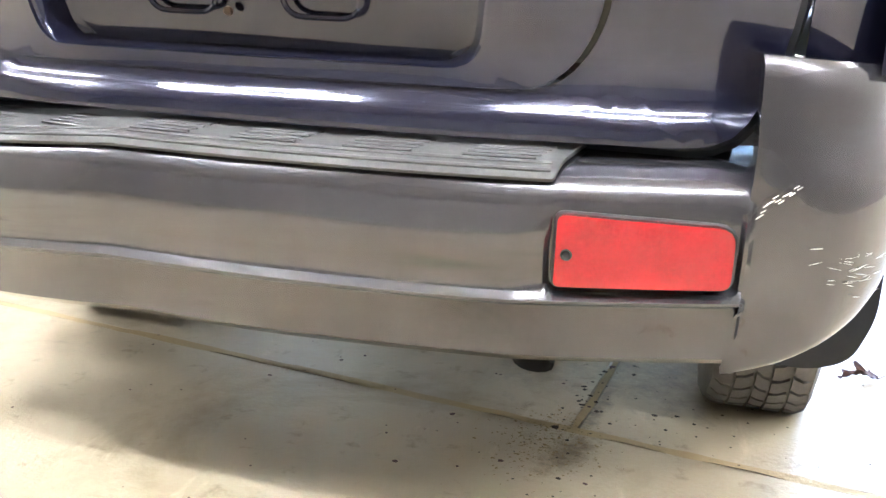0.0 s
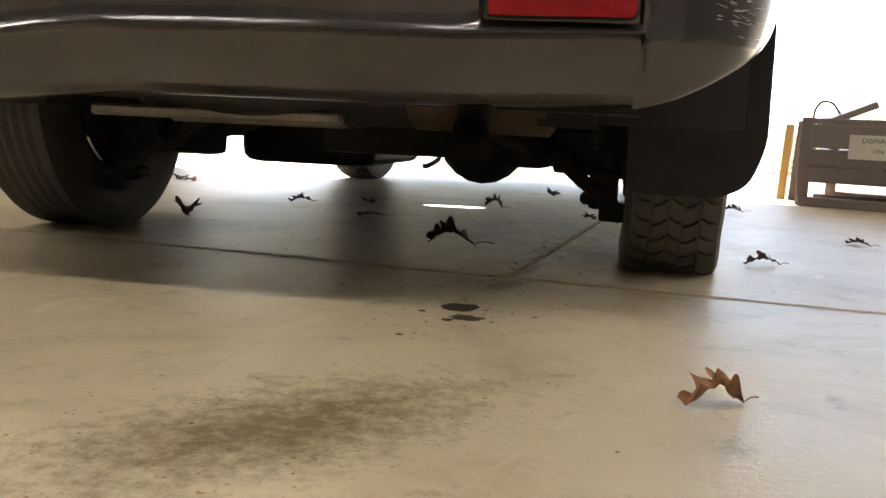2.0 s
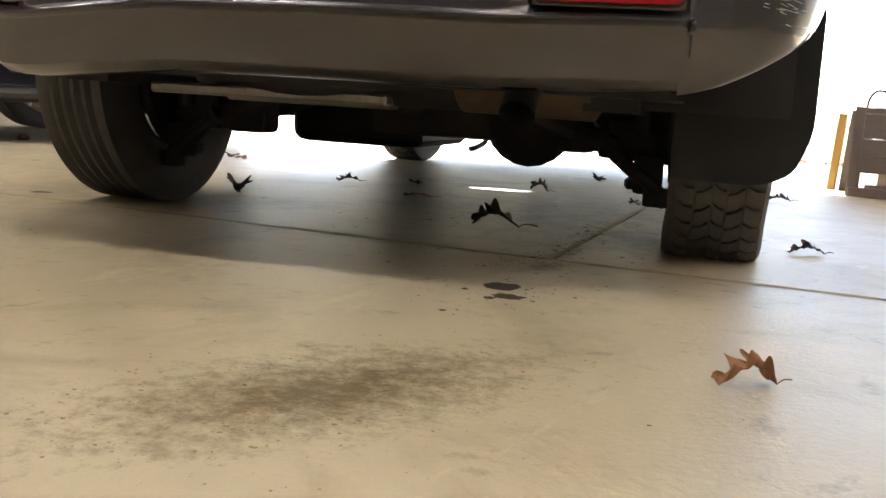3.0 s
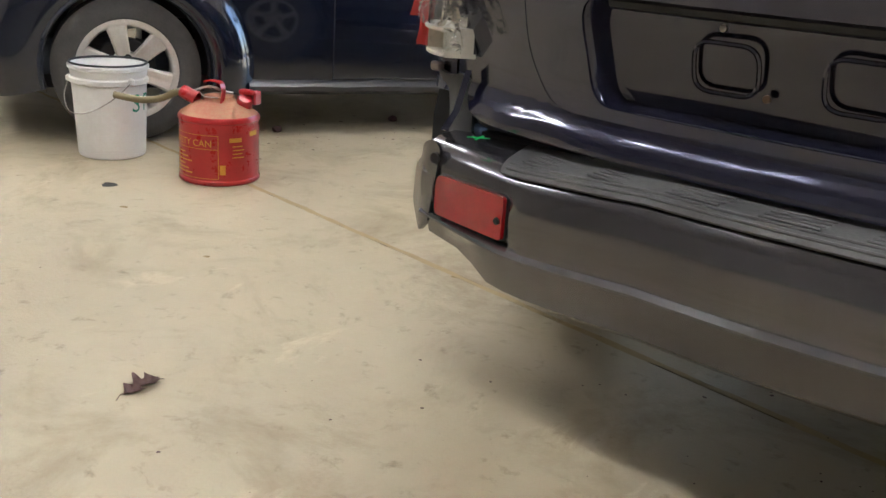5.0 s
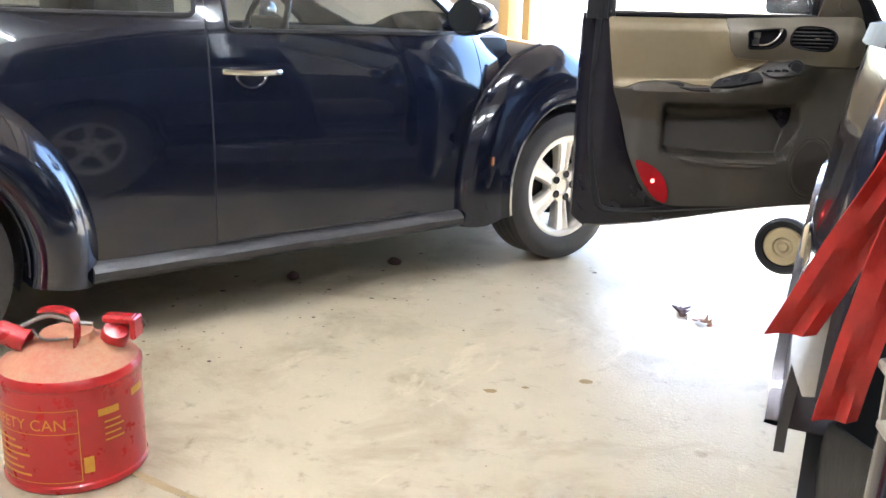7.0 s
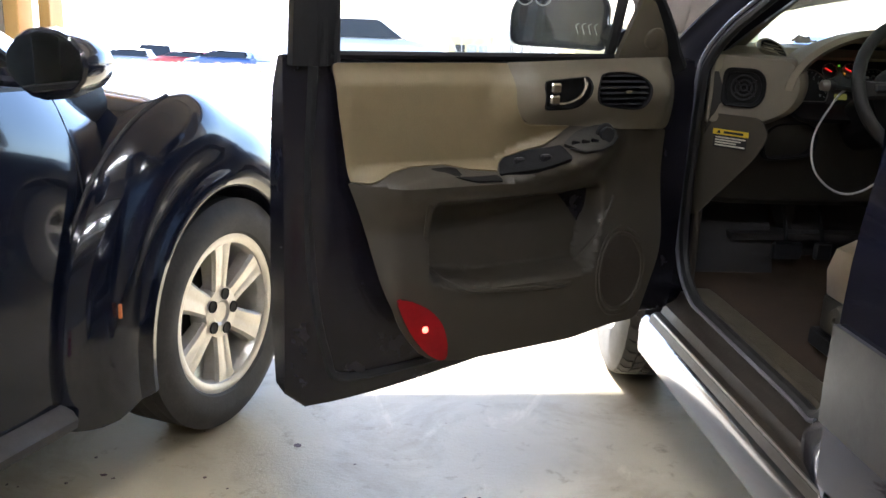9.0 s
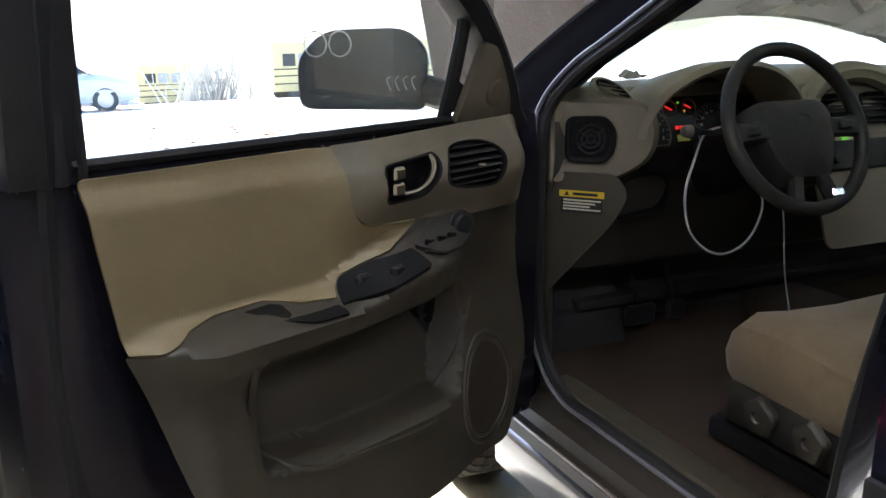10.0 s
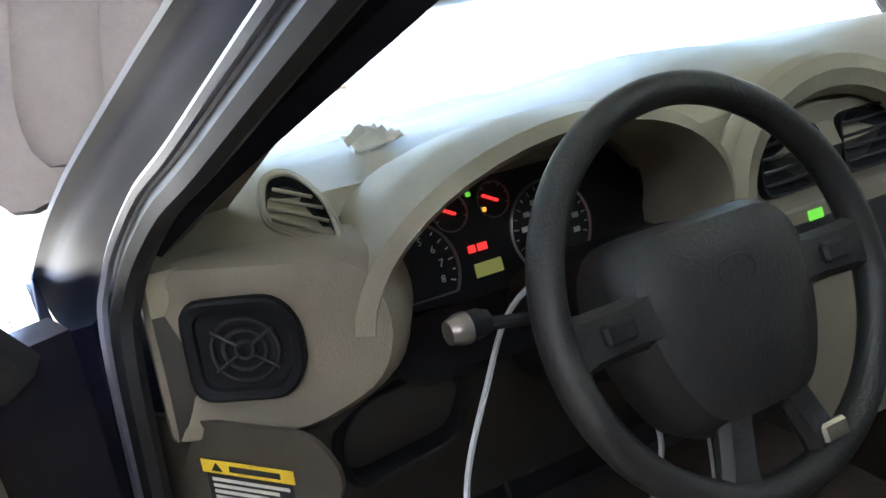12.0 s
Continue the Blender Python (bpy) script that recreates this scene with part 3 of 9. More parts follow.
TAIL = [(0.60, 0.100), (0.625, 0.089), (0.640, 0.088), (0.655, 0.094), (0.675, 0.107), (0.69, 0.113), (0.72, 0.112), (0.78, 0.098), (0.88, 0.066), (0.95, 0.050), (1.005, 0.040), (1.02, 0.056), (1.1, 0.075), (1.3, 0.19), (1.5, 0.33), (1.62, 0.45)]
def tail(x, z, out=0.0):
    dent = 0.0022 * noise.noise(Vector((x * 5, z * 9, 3.0))) * max(0, 1 - abs(z - 0.665) * 14)
    return (x, table(TAIL, z) + 0.115 * (abs(x) / 0.7) ** 2.2 + dent - out, z)

# side sheets
ARCH_R, ARCH_F = (0.985, 0.36, 0.435), (3.605, 0.36, 0.435)
def arch(c, a0, a1, n=14):
    return [Vector((c[0] + c[2] * math.cos(radians(a0 + (a1 - a0) * i / n)), c[1] + c[2] * math.sin(radians(a0 + (a1 - a0) * i / n)))) for i in range(n + 1)]
def V2(*pts):
    return [Vector(p) for p in pts]
quarter = V2((0.215, 1.04), (0.205, 0.73), (0.30, 0.71), (0.50, 0.70), (0.575, 0.56)) + arch(ARCH_R, 152, 40) + V2((1.385, 0.66), (1.44, 0.78), (1.44, 1.04))
rear_door = V2((1.452, 1.04), (1.452, 0.78), (1.40, 0.66)) + arch(ARCH_R, 36, 14, 5) + V2((1.455, 0.40), (2.145, 0.40), (2.145, 1.04))
front_door = V2((2.16, 1.04), (2.16, 0.40), (3.08, 0.40), (3.09, 1.02))
fender = V2((3.10, 1.0), (3.095, 0.40)) + arch(ARCH_F, 172, 12) + V2((4.06, 0.42), (4.32, 0.45), (4.42, 0.60), (4.40, 0.82), (4.05, 0.93), (3.5, 1.0))
def cladding_of(outline, top, low=0.0):
    """The strip of a panel's outline between two heights."""
    for h, below in ((top, True), (low, False)):
        out = []
        for i, b in enumerate(outline):
            a = outline[i - 1]
            if (a[1] < h) != (b[1] < h):
                out.append(a + (b - a) * ((h - a[1]) / (b[1] - a[1])))
            if (b[1] < h) == below:
                out.append(Vector(b))
        outline = out
    return outline
for fn, side in ((left_side, -1), (right_side, 1)):
    torn = V2((0.345, 1.04), (0.345, 0.73), (0.39, 0.71)) + quarter[3:]
    part("quarter_panel", panel(quarter if side > 0 else torn, fn, -0.012, 0.05), NAVY, wagon)
    part("rear_side_door", panel(rear_door, fn, 0.012, 0.06), NAVY, wagon)
    part("front_fender", panel(fender, fn, -0.012, 0.06), NAVY, wagon)
    if side > 0:
        part("passenger_door", panel(front_door, fn, 0.012, 0.08), NAVY, wagon)
    proud = lambda y, z, s=side: (s * (side_x(y, z) + 0.010), y, z)
    for o, top, low in ((rear_door, 0.685, 0.515), (fender, 0.50, 0.0)) + (((front_door, 0.685, 0.515),) if side > 0 else ()):
        # darker grey than the bumper's, standing in for a shaded, less reflecting side
        part("side_cladding", panel(cladding_of(o, top, low), proud, -0.012, 0.08), DENTED_BOARD, wagon, "grey lower cladding, darkened against floor reflections")
    # wheel arch lips and dark wells
    for c in (ARCH_R, ARCH_F):
        bm = bmesh.new()
        rows = []
        for p in arch(c, 150 if c is ARCH_R else 172, 14, 22):
            d = (p - Vector(c[:2])).normalized()
            rows.append([(side * (side_x(p.x, p.y) + o), p.x + d.x * k, p.y + d.y * k) for o, k in ((-0.06, -0.004), (0.006, -0.004), (0.020, 0.012), (0.016, 0.05), (0.002, 0.056))])
        loft(bm, rows)
        part("arch_trim", bm, CLADDING, wagon, "grey wheel arch trim")
        bm = bmesh.new()
        rows = []
        for p in arch((c[0], c[1], c[2] - 0.01), 185, -5, 18):
            rows.append([(side * (side_x(c[0], 0.6) - 0.03), p.x, p.y), (side * 0.52, p.x, p.y)])
        loft(bm, rows)
        part("wheel_well", bm, UNDERBODY, wagon)
    # rocker
    bm = bmesh.new()
    prof = [(0.60, 0.245), (0.84, 0.215), (0.888, 0.220), (0.902, 0.24), (0.904, 0.31), (0.899, 0.330), (0.890, 0.340), (0.875, 0.345)]
    rows = [[(side * x, y, z) for x, z in prof] for y in (1.42, 1.8, 2.3, 2.8, 3.15)]
    loft(bm, rows)
    part("rocker_panel", bm, CLADDING, wagon, "grey rocker panel")
    # pillars, rail and side glass
    bm = bmesh.new()
    rail = smooth_line([(3.36, 0.945), (3.23, 1.035), (3.13, 1.11), (3.024, 1.18), (2.915, 1.24), (2.77, 1.315), (2.60, 1.402), (2.40, 1.495), (2.1, 1.565), (1.7, 1.60), (1.2, 1.615), (0.75, 1.585), (0.48, 1.50)], 5)
    rows = []
    for i, p in enumerate(rail):
        d = (rail[min(i + 1, len(rail) - 1)] - rail[max(i - 1, 0)]).normalized()
        n = Vector((-d.y, d.x)) * -1
        x0 = side_x(p.x, p.y) - 0.012
        broad = 1.0 + 0.35 * min(1.0, max(0.0, (p.x - 2.2) / 0.5))
        rows.append([(side * (x0 + o), p.x + n.x * k * broad, p.y + n.y * k * broad) for o, k in ((-0.075, -0.030), (-0.05, 0.024), (-0.018, 0.042), (-0.005, 0.041), (0.002, 0.036), (0.002, 0.031), (-0.004, 0.027), (-0.008, 0.021), (-0.009, 0.012), (-0.013, 0.000), (-0.020, -0.012), (-0.028, -0.022), (-0.031, -0.034), (-0.045, -0.042))])
    loft(bm, rows, True, True)
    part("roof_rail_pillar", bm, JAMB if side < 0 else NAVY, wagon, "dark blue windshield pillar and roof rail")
    def pillar(y0, y1, ytop0, ytop1, z0=1.02, z1=1.57):
        bm = bmesh.new()
        rows = []
        for i in range(6):
            f = i / 5
            z = z0 + (z1 - z0) * f
            a, b = y0 + (ytop0 - y0) * f, y1 + (ytop1 - y1) * f
            x = side_x((a + b) / 2, z)
            rows.append([(side * x, a, z), (side * x, b, z), (side * (x - 0.06), b, z), (side * (x - 0.06), a, z)])
        loft(bm, rows, True, True)
        part("side_pillar", bm, NAVY, wagon)
    pillar(2.06, 2.145, 2.00, 2.06)
    pillar(1.36, 1.46, 1.20, 1.28, 1.02, 1.58)
    pillar(0.32, 0.50, 0.45, 0.62, 1.17, 1.52)
    for o in (V2((1.47, 1.045), (2.055, 1.045), (1.99, 1.55), (1.29, 1.575)), V2((0.43, 1.045), (1.35, 1.045), (1.19, 1.57), (0.63, 1.53))):
        ob = part("side_glass", panel(o, lambda y, z, s=side: (s * (side_x(y, z) - 0.015), y, z), -0.004, 0.15), TINTED, wagon, "tinted side glass")
    part("belt_trim", panel(V2((0.42, 1.028), (2.14, 1.028), (2.14, 1.048), (0.42, 1.048)), lambda y, z, s=side: (s * (side_x(y, z) + 0.004), y, z), -0.02, 0.12), SEAL, wagon)
part("passenger_glass", panel(V2((2.16, 1.045), (3.02, 1.045), (2.92, 1.13), (2.25, 1.46), (2.07, 1.53)), lambda y, z: (side_x(y, z) - 0.015, y, z), -0.004, 0.15), CLEAR, wagon)
# far door mirror
bm = bmesh.new()
box(bm, (1.0, 2.93, 1.11), (0.20, 0.12, 0.16), 0.035, None, 3)
part("passenger_mirror", bm, NAVY, wagon)

# roof and windshield
def roof_pt(x, y):
    return (x, y, table([(0.42, 1.52), (0.75, 1.60), (1.2, 1.64), (1.7, 1.64), (2.05, 1.59), (2.25, 1.53)], y) + 0.035 * (1 - (x / 0.64) ** 2))
part("roof", panel(V2((-0.63, 0.45), (0.63, 0.45), (0.64, 2.18), (-0.64, 2.18)), roof_pt, -0.012, 0.16), NAVY, wagon)
def roof_in(x, y):
    p = roof_pt(x, y)
    return (p[0], p[1], p[2] - 0.045)
part("headliner", panel(V2((-0.60, 0.55), (0.60, 0.55), (0.60, 2.12), (-0.60, 2.12)), roof_in, -0.01, 0.2), HEADLINER, wagon)
def shield_pt(x, f):
    """f runs from the cowl to the roof."""
    half = 0.76 - 0.16 * f
    y, z = 3.42 - 1.20 * f, 1.062 + 0.508 * max(f, 0.0) ** 0.86
    return (x * half, y - 0.13 * x * x, z - 0.01 * x * x)
part("windshield", panel(V2((-1, 0), (1, 0), (1, 1), (-1, 1)), shield_pt, 0.004, 0.12), DUSTY_GLASS, wagon, "dusty windshield")
# film of dirt that the wipers have not reached: above and between two arcs
def wiped(x):
    return max(0.26 - 1.5 * (x + 0.42) ** 2, 0.30 - 1.5 * (x - 0.62) ** 2, 0.0)
top = [Vector((x / 20, wiped(x / 20))) for x in range(-20, 21)]
part("dirt_film", panel(top + V2((1, 1), (-1, 1)), lambda x, f: Vector(shield_pt(x, f)) + Vector((0, 0.006, 0.006)), 0, 0.1), WINDSHIELD_DIRT, wagon, "unwiped film of dirt")
bm = bmesh.new()
for s in (-1, 1):
    tube(bm, [Vector(shield_pt(s * 1.0, f / 8)) + Vector((0, 0.004, 0.006)) for f in range(9)], 0.016, 6)
tube(bm, [Vector(shield_pt(x / 6, 0.0)) + Vector((0, 0.0, 0.004)) for x in range(-6, 7)], 0.010, 6)
part("windshield_seal", bm, SEAL, wagon)

# tailgate
def arc_box(x0, x1, z0, z1, r, n=5):
    return rounded(V2((x0, z0), (x1, z0), (x1, z1), (x0, z1)), r, n)
gate = rounded(V2((-0.655, 0.628), (0.655, 0.628), (0.70, 0.75), (0.715, 0.95), (0.70, 1.10), (-0.70, 1.10), (-0.715, 0.95), (-0.70, 0.75)), [0.06, 0.06, 0.1, 0.05, 0.02, 0.02, 0.05, 0.1], 4)
GARNISH = rounded(V2((-0.43, 0.688), (0.43, 0.688), (0.49, 0.78), (0.485, 0.955), (-0.485, 0.955), (-0.49, 0.78)), [0.10, 0.10, 0.10, 0.07, 0.07, 0.10], 5)
RECESS = rounded(V2((-0.33, 0.712), (0.33, 0.712), (0.355, 0.90), (-0.355, 0.90)), [0.045, 0.045, 0.06, 0.06], 5)
tailgate = part("tailgate", panel(gate, tail, 0.008, 0.035, holes=[GARNISH]), NAVY, wagon, "dented dark blue tailgate")
def shrink(poly, k):
    c = sum((Vector(p) for p in poly), Vector((0, 0))) / len(poly)
    return [c + (Vector(p) - c) * k for p in poly]
part("plate_garnish", panel(shrink(GARNISH, 0.984), lambda x, z: tail(x, z, 0.006), 0.008, 0.035, holes=[RECESS]), NAVY, tailgate)
bm = bmesh.new()
rows = []
for k, d in ((1.0, -0.004), (0.985, -0.001), (0.97, 0.008), (0.95, 0.03), (0.93, 0.044), (0.90, 0.048)):
    ring = shrink(RECESS, k)
    rows.append([Vector(tail(p.x, p.y)) + Vector((0, d, 0)) for p in ring])
loft(bm, rows, True)
bm.verts.ensure_lookup_table()
n = len(RECESS)
bm.faces.new(bm.verts[-n:])
part("plate_recess", bm, NAVY, tailgate)
for x in (-0.105, 0.105):
    bm = bmesh.new()
    ring = arc_box(x - 0.055, x + 0.055, 0.765, 0.845, 0.03)
    tube(bm, [Vector(tail(p.x, p.y)) + Vector((0, 0.044, 0)) for p in ring], 0.004, 6, True)
    part("embossed_frame", bm, NAVY, tailgate)
for x, z, m in ((-0.035, 0.768, RUST_STEEL), (-0.11, 0.868, STEEL), (0.15, 0.85, STEEL)):
    bm = bmesh.new()
    lathe(bm, [(0.0001, 0.006), (0.006, 0.005), (0.007, 0.0)], 10, Matrix.Translation(Vector(tail(x, z)) + Vector((0, 0.046, 0))) @ pose(0, 0, 0, 90))
    part("screw", bm, m, tailgate, "corroded screw")
bm = bmesh.new()
tube(bm, [Vector(tail(x / 20, 0.893)) + Vector((0, 0.02, 0)) for x in range(-6, 7)], 0.014, 8)
part("handle_grip", bm, BLACK_PLASTIC, tailgate)
# dark gap under and round the gate
bm = bmesh.new()
tube(bm, [Vector(tail(p.x, p.y)) + Vector((0, 0.024, 0)) for p in gate], 0.016, 6, True)
part("gate_seal", bm, SEAL, tailgate)
part("rear_glass", panel(V2((-0.66, 1.115), (0.66, 1.115), (0.58, 1.52), (-0.58, 1.52)), lambda x, z: tail(x, z, -0.006), 0.004, 0.08), TINTED, wagon, "tinted rear window")
bm = bmesh.new()
tube(bm, [Vector(tail(*p)) for p in ((-0.70, 1.105), (0.70, 1.105), (0.61, 1.53), (-0.61, 1.53))], 0.02, 6, True)
part("rear_glass_seal", bm, SEAL, wagon)
# body corner between gate and quarter panel on the sound side
def corner_pt(f, z):
    a = Vector((0.722, tail(0.722, z)[1] + 0.004))
    c = Vector((side_x(0.30, z), 0.30))
    m = Vector((c.x - 0.02, a.y + 0.012))
    p = (1 - f) ** 2 * a + 2 * f * (1 - f) * m + f * f * c
    return (p.x, p.y, z)
part("rear_corner_panel", panel(V2((0, 0.66), (1, 0.66), (1, 1.10), (0, 1.10)), corner_pt, 0.006, 0.08), NAVY, wagon)
# body behind the bumper and gate
bm = boxes(((0, 0.42, 0.64), (1.30, 0.36, 0.05)), ((0, 0.26, 0.50), (1.26, 0.10, 0.20)))
part("rear_cross_member", bm, UNDERBODY, wagon)

# rear bumper
def sag(x):
    """The broken left end hangs a little low."""
    return 0.024 * max(0.0, min(1.0, (-0.15 - x) / 0.30))
def sweep(x):
    return 0.108 * (abs(x) / 0.7) ** 2.0
PROFILE = [(0.20, 0.345), (0.10, 0.338), (0.055, 0.343), (0.036, 0.356), (0.024, 0.395), (0.015, 0.432), (0.008, 0.437), (-0.001, 0.440), (-0.001, 0.443), (0.009, 0.452),
           (0.011, 0.462), (0.005, 0.482), (0.0, 0.508), (0.002, 0.534), (0.008, 0.560), (0.017, 0.580), (0.029, 0.595), (0.048, 0.604), (0.185, 0.617), (0.20, 0.59)]
PAD_Z = [(0.0, 0.555), (0.008, 0.568), (0.017, 0.586), (0.029, 0.600), (0.048, 0.608), (0.185, 0.621)]
rnd = random.Random(3)
xs = sorted({round(-0.70 + i * 0.05, 3) for i in range(28)} | {-0.658, -0.652, -0.431, -0.425, 0.442, 0.448, 0.668, 0.674, 0.678})
rows = []
for x in xs:
    inside = 0.445 < x < 0.671 or -0.655 < x < -0.428
    row = []
    for d, z in PROFILE:
        if inside and 0.456 < z < 0.556:
            d += 0.009
        wave = 0.0025 * noise.noise(Vector((x * 5, z * 14, 1.3)))
        lift = 0.0 if abs(x) < 0.4 else 0.012 * (abs(x) - 0.4) / 0.3
        torn = 0.035 * max(0, min(1, (-0.50 - x) / 0.08)) if z < 0.40 else 0.0
        row.append((x, sweep(x) + d + wave, z + (lift if z < 0.46 else lift * 0.4) + torn - sag(x)))
    rows.append(row)
bm = bmesh.new()
loft(bm, rows)
bumper = part("rear_bumper", bm, CLADDING, wagon, "scuffed grey rear bumper with a step")
def lens_pt(x, z, out):
    return (x + (0.018 if x < 0 else 0), sweep(x) + 0.010 - out, z - sag(x))
for s in (-1, 1):
    x0, x1 = sorted((s * 0.456, s * 0.662))
    o = rounded(V2((x0, 0.466), (x1, 0.472), (x1, 0.548 if s > 0 else 0.556), (x0, 0.556 if s > 0 else 0.548)), [0.008, 0.012, 0.022, 0.010] if s > 0 else [0.012, 0.008, 0.010, 0.022])
    lens = part("reflector", panel(o, lambda x, z: lens_pt(x, z, 0.010), 0.012, 0.03), RED_LENS, bumper, "glossy red reflector")
    bm = bmesh.new()
    ring = shrink(o, 1.012)
    tube(bm, [Vector(lens_pt(p.x, p.y, 0.004)) for p in ring], 0.0035, 6, True)
    part("gasket", bm, SEAL, lens)
    bm = bmesh.new()
    lathe(bm, [(0.0001, 0.001), (0.004, 0.001), (0.0065, 0.003), (0.0075, 0.0)], 12, Matrix.Translation(lens_pt(s * 0.470, 0.507, 0.0165)) @ pose(0, 0, 0, 90))
    part("lens_screw", bm, BRAKE_DARK, lens)
bm = panel(rounded(V2((-0.47, 0.019), (0.447, 0.019), (0.468, 0.15), (-0.50, 0.15)), 0.006), lambda x, y: (x, sweep(x) + y - 0.003, table(PAD_Z, y) + 0.003 - sag(x)), 0.006, 0.014)
pad = part("step_pad", bm, STEP_PAD, bumper, "scratched rubber step pad")
for i in range(6):
    cx = -0.39 + i * 0.153
    for k in range(5):
        bm = bmesh.new()
        y = 0.046 + k * 0.013
        tube(bm, [(cx - 0.046 + k * 0.004 + j * 0.03, sweep(cx - 0.046 + j * 0.03) + y - 0.003, table(PAD_Z, y) + 0.0065 - sag(cx)) for j in range(4)], 0.0042, 6, flat=0.55)
        part("rib", bm, STEP_PAD, pad)
bm = bmesh.new()
for y in (0.026, 0.037):
    tube(bm, [(x / 50, sweep(x / 50) + y - 0.003, table(PAD_Z, y) + 0.006 - sag(x / 50)) for x in range(-23, 23)], 0.003, 6)
part("pad_lip", bm, STEP_PAD, pad)
# right wrap-round corner
CORNER = smooth_line([(0.679, 0.104), (0.74, 0.127), (0.80, 0.168), (0.85, 0.235), (0.885, 0.33), (0.903, 0.45), (0.912, 0.60)], 5)
bm = bmesh.new()
rows = []
for i, p in enumerate(CORNER):
    f = i / (len(CORNER) - 1)
    d = (CORNER[min(i + 1, len(CORNER) - 1)] - CORNER[max(i - 1, 0)]).normalized()
    n = Vector((d.y, -d.x))
    zb, zt = 0.345 + 0.20 * f ** 1.4, 0.75 - 0.02 * f
    row = []
    join = max(0.0, 1 - i / 9) ** 1.5
    for k in (0.0, 0.01, 0.03, 0.06, 0.10, 0.15, 0.20, 0.225, 0.24, 0.255, 0.265, 0.28, 0.30, 0.34, 0.40, 0.45, 0.50, 0.55, 0.58, 0.60, 0.62, 0.64, 0.66, 0.70, 0.74, 0.82, 0.90, 0.97, 1.0, 1.005):
        z = zb + (zt - zb) * k
        o = table([(0.0, -0.03), (0.02, -0.012), (0.10, -0.003), (0.25, 0.004), (0.45, 0.007), (0.62, 0.002), (0.74, -0.012), (0.90, -0.020), (0.97, -0.024), (1.0, -0.032), (1.005, -0.075)], k)
        if z < 0.66:
            o += (-min(table([(zz, dd) for dd, zz in PROFILE[2:17]], min(z, 0.6)) if i == 0 else max(0.012, table([(zz, dd) for dd, zz in PROFILE[2:17]], min(z, 0.6))), 0.036 if z < 0.5 else 0.012) - o) * join
        q = p + n * o
        row.append((q.x, q.y, z))
    rows.append(row)
inner = [(r[0] - 0.001, r[1] + (0.22 - r[1]) * min(1.0, max(0.0, (r[2] - 0.597) / 0.015)), r[2]) for r in rows[0]]
loft(bm, [inner] + rows)
corner = part("bumper_corner", bm, CLADDING, bumper, "scraped grey bumper corner")
bm = bmesh.new()
tube(bm, [(0.679, sweep(0.679) + d - 0.0004, z + 0.012) for d, z in PROFILE[2:9]], 0.0022, 5)
part("corner_seam", bm, SEAL, bumper)
# pale scrapes on the corner
rnd = random.Random(12)
def on_corner(f, z, out=0.006):
    p = CORNER[min(len(CORNER) - 1, int(f * (len(CORNER) - 1)))]
    q = CORNER[min(len(CORNER) - 1, int(f * (len(CORNER) - 1)) + 1)]
    d = (q - p).normalized() if q != p else Vector((0, 1))
    g = f * (len(CORNER) - 1) - int(f * (len(CORNER) - 1))
    c = p + (q - p) * g + Vector((d.y, -d.x)) * out
    return Vector((c.x, c.y, z))
for i in range(34):
    f, z = rnd.gauss(0.34, 0.06), rnd.gauss(0.495, 0.028)
    a = on_corner(f, z)
    b = on_corner(f + rnd.uniform(0.02, 0.06), z + rnd.uniform(-0.006, 0.004))
    bm = bmesh.new()
    tube(bm, [a, (a + b) / 2, b], [0.0002, rnd.uniform(0.0003, 0.0007), 0.0002], 4)
    part("scrape", bm, PAPER, corner, "pale scrape mark")
for i in range(14):
    f = 0.005 + i * 0.009
    a = on_corner(f, 0.566 + 0.0026 * i + rnd.uniform(-0.006, 0.006), 0.006)
    bm = bmesh.new()
    tube(bm, [a, a + Vector((0.006, 0.003, 0.004))], 0.0006, 4)
    part("scrape", bm, PAPER, corner, "pale scrape mark")

# torn left tail corner: bracket, inner sheet and loose panels
bm = panel(rounded(V2((-0.745, 0.44), (-0.70, 0.385), (-0.672, 0.41), (-0.640, 0.575), (-0.668, 0.59), (-0.70, 0.575), (-0.705, 0.545), (-0.735, 0.52)), 0.012), lambda x, z: (x, sweep(x) + 0.006 + 0.3 * max(0, -0.70 - x), z), 0.006, 0.03)
ear = part("broken_bracket", bm, CLADDING, bumper, "torn grey bumper end")
bm = bmesh.new()
lathe(bm, [(0.0001, 0.002), (0.009, 0.002), (0.011, 0.004), (0.013, 0.0)], 14, Matrix.Translation((-0.655, sweep(0.655) + 0.002, 0.553)) @ pose(0, 0, 0, 90))
part("bolt_hole", bm, BRAKE_DARK, ear)
part("rear_corner_panel", panel(V2((0, 0.665), (1, 0.665), (1, 0.752), (0, 0.762)), lambda f, z: (-corner_pt(f, z)[0] + 0.035 * f, corner_pt(f, z)[1], z), 0.006, 0.08), NAVY, wagon)
part("crash_box", panel(rounded(V2((-0.790, 0.612), (-0.780, 0.664), (-0.745, 0.660), (-0.735, 0.566), (-0.790, 0.546)), 0.005), lambda x, z: (x, 0.265 + 0.2 * (x + 0.76), z), 0.05, 0.03), BLACK_PLASTIC, wagon, "black inner bumper bracket")
HOOK_GREY = material("grey_inner_plastic", (0.10, 0.098, 0.098), 0.45, 0, (0.06, 0.058, 0.058), 10, 0.9, 0.1)
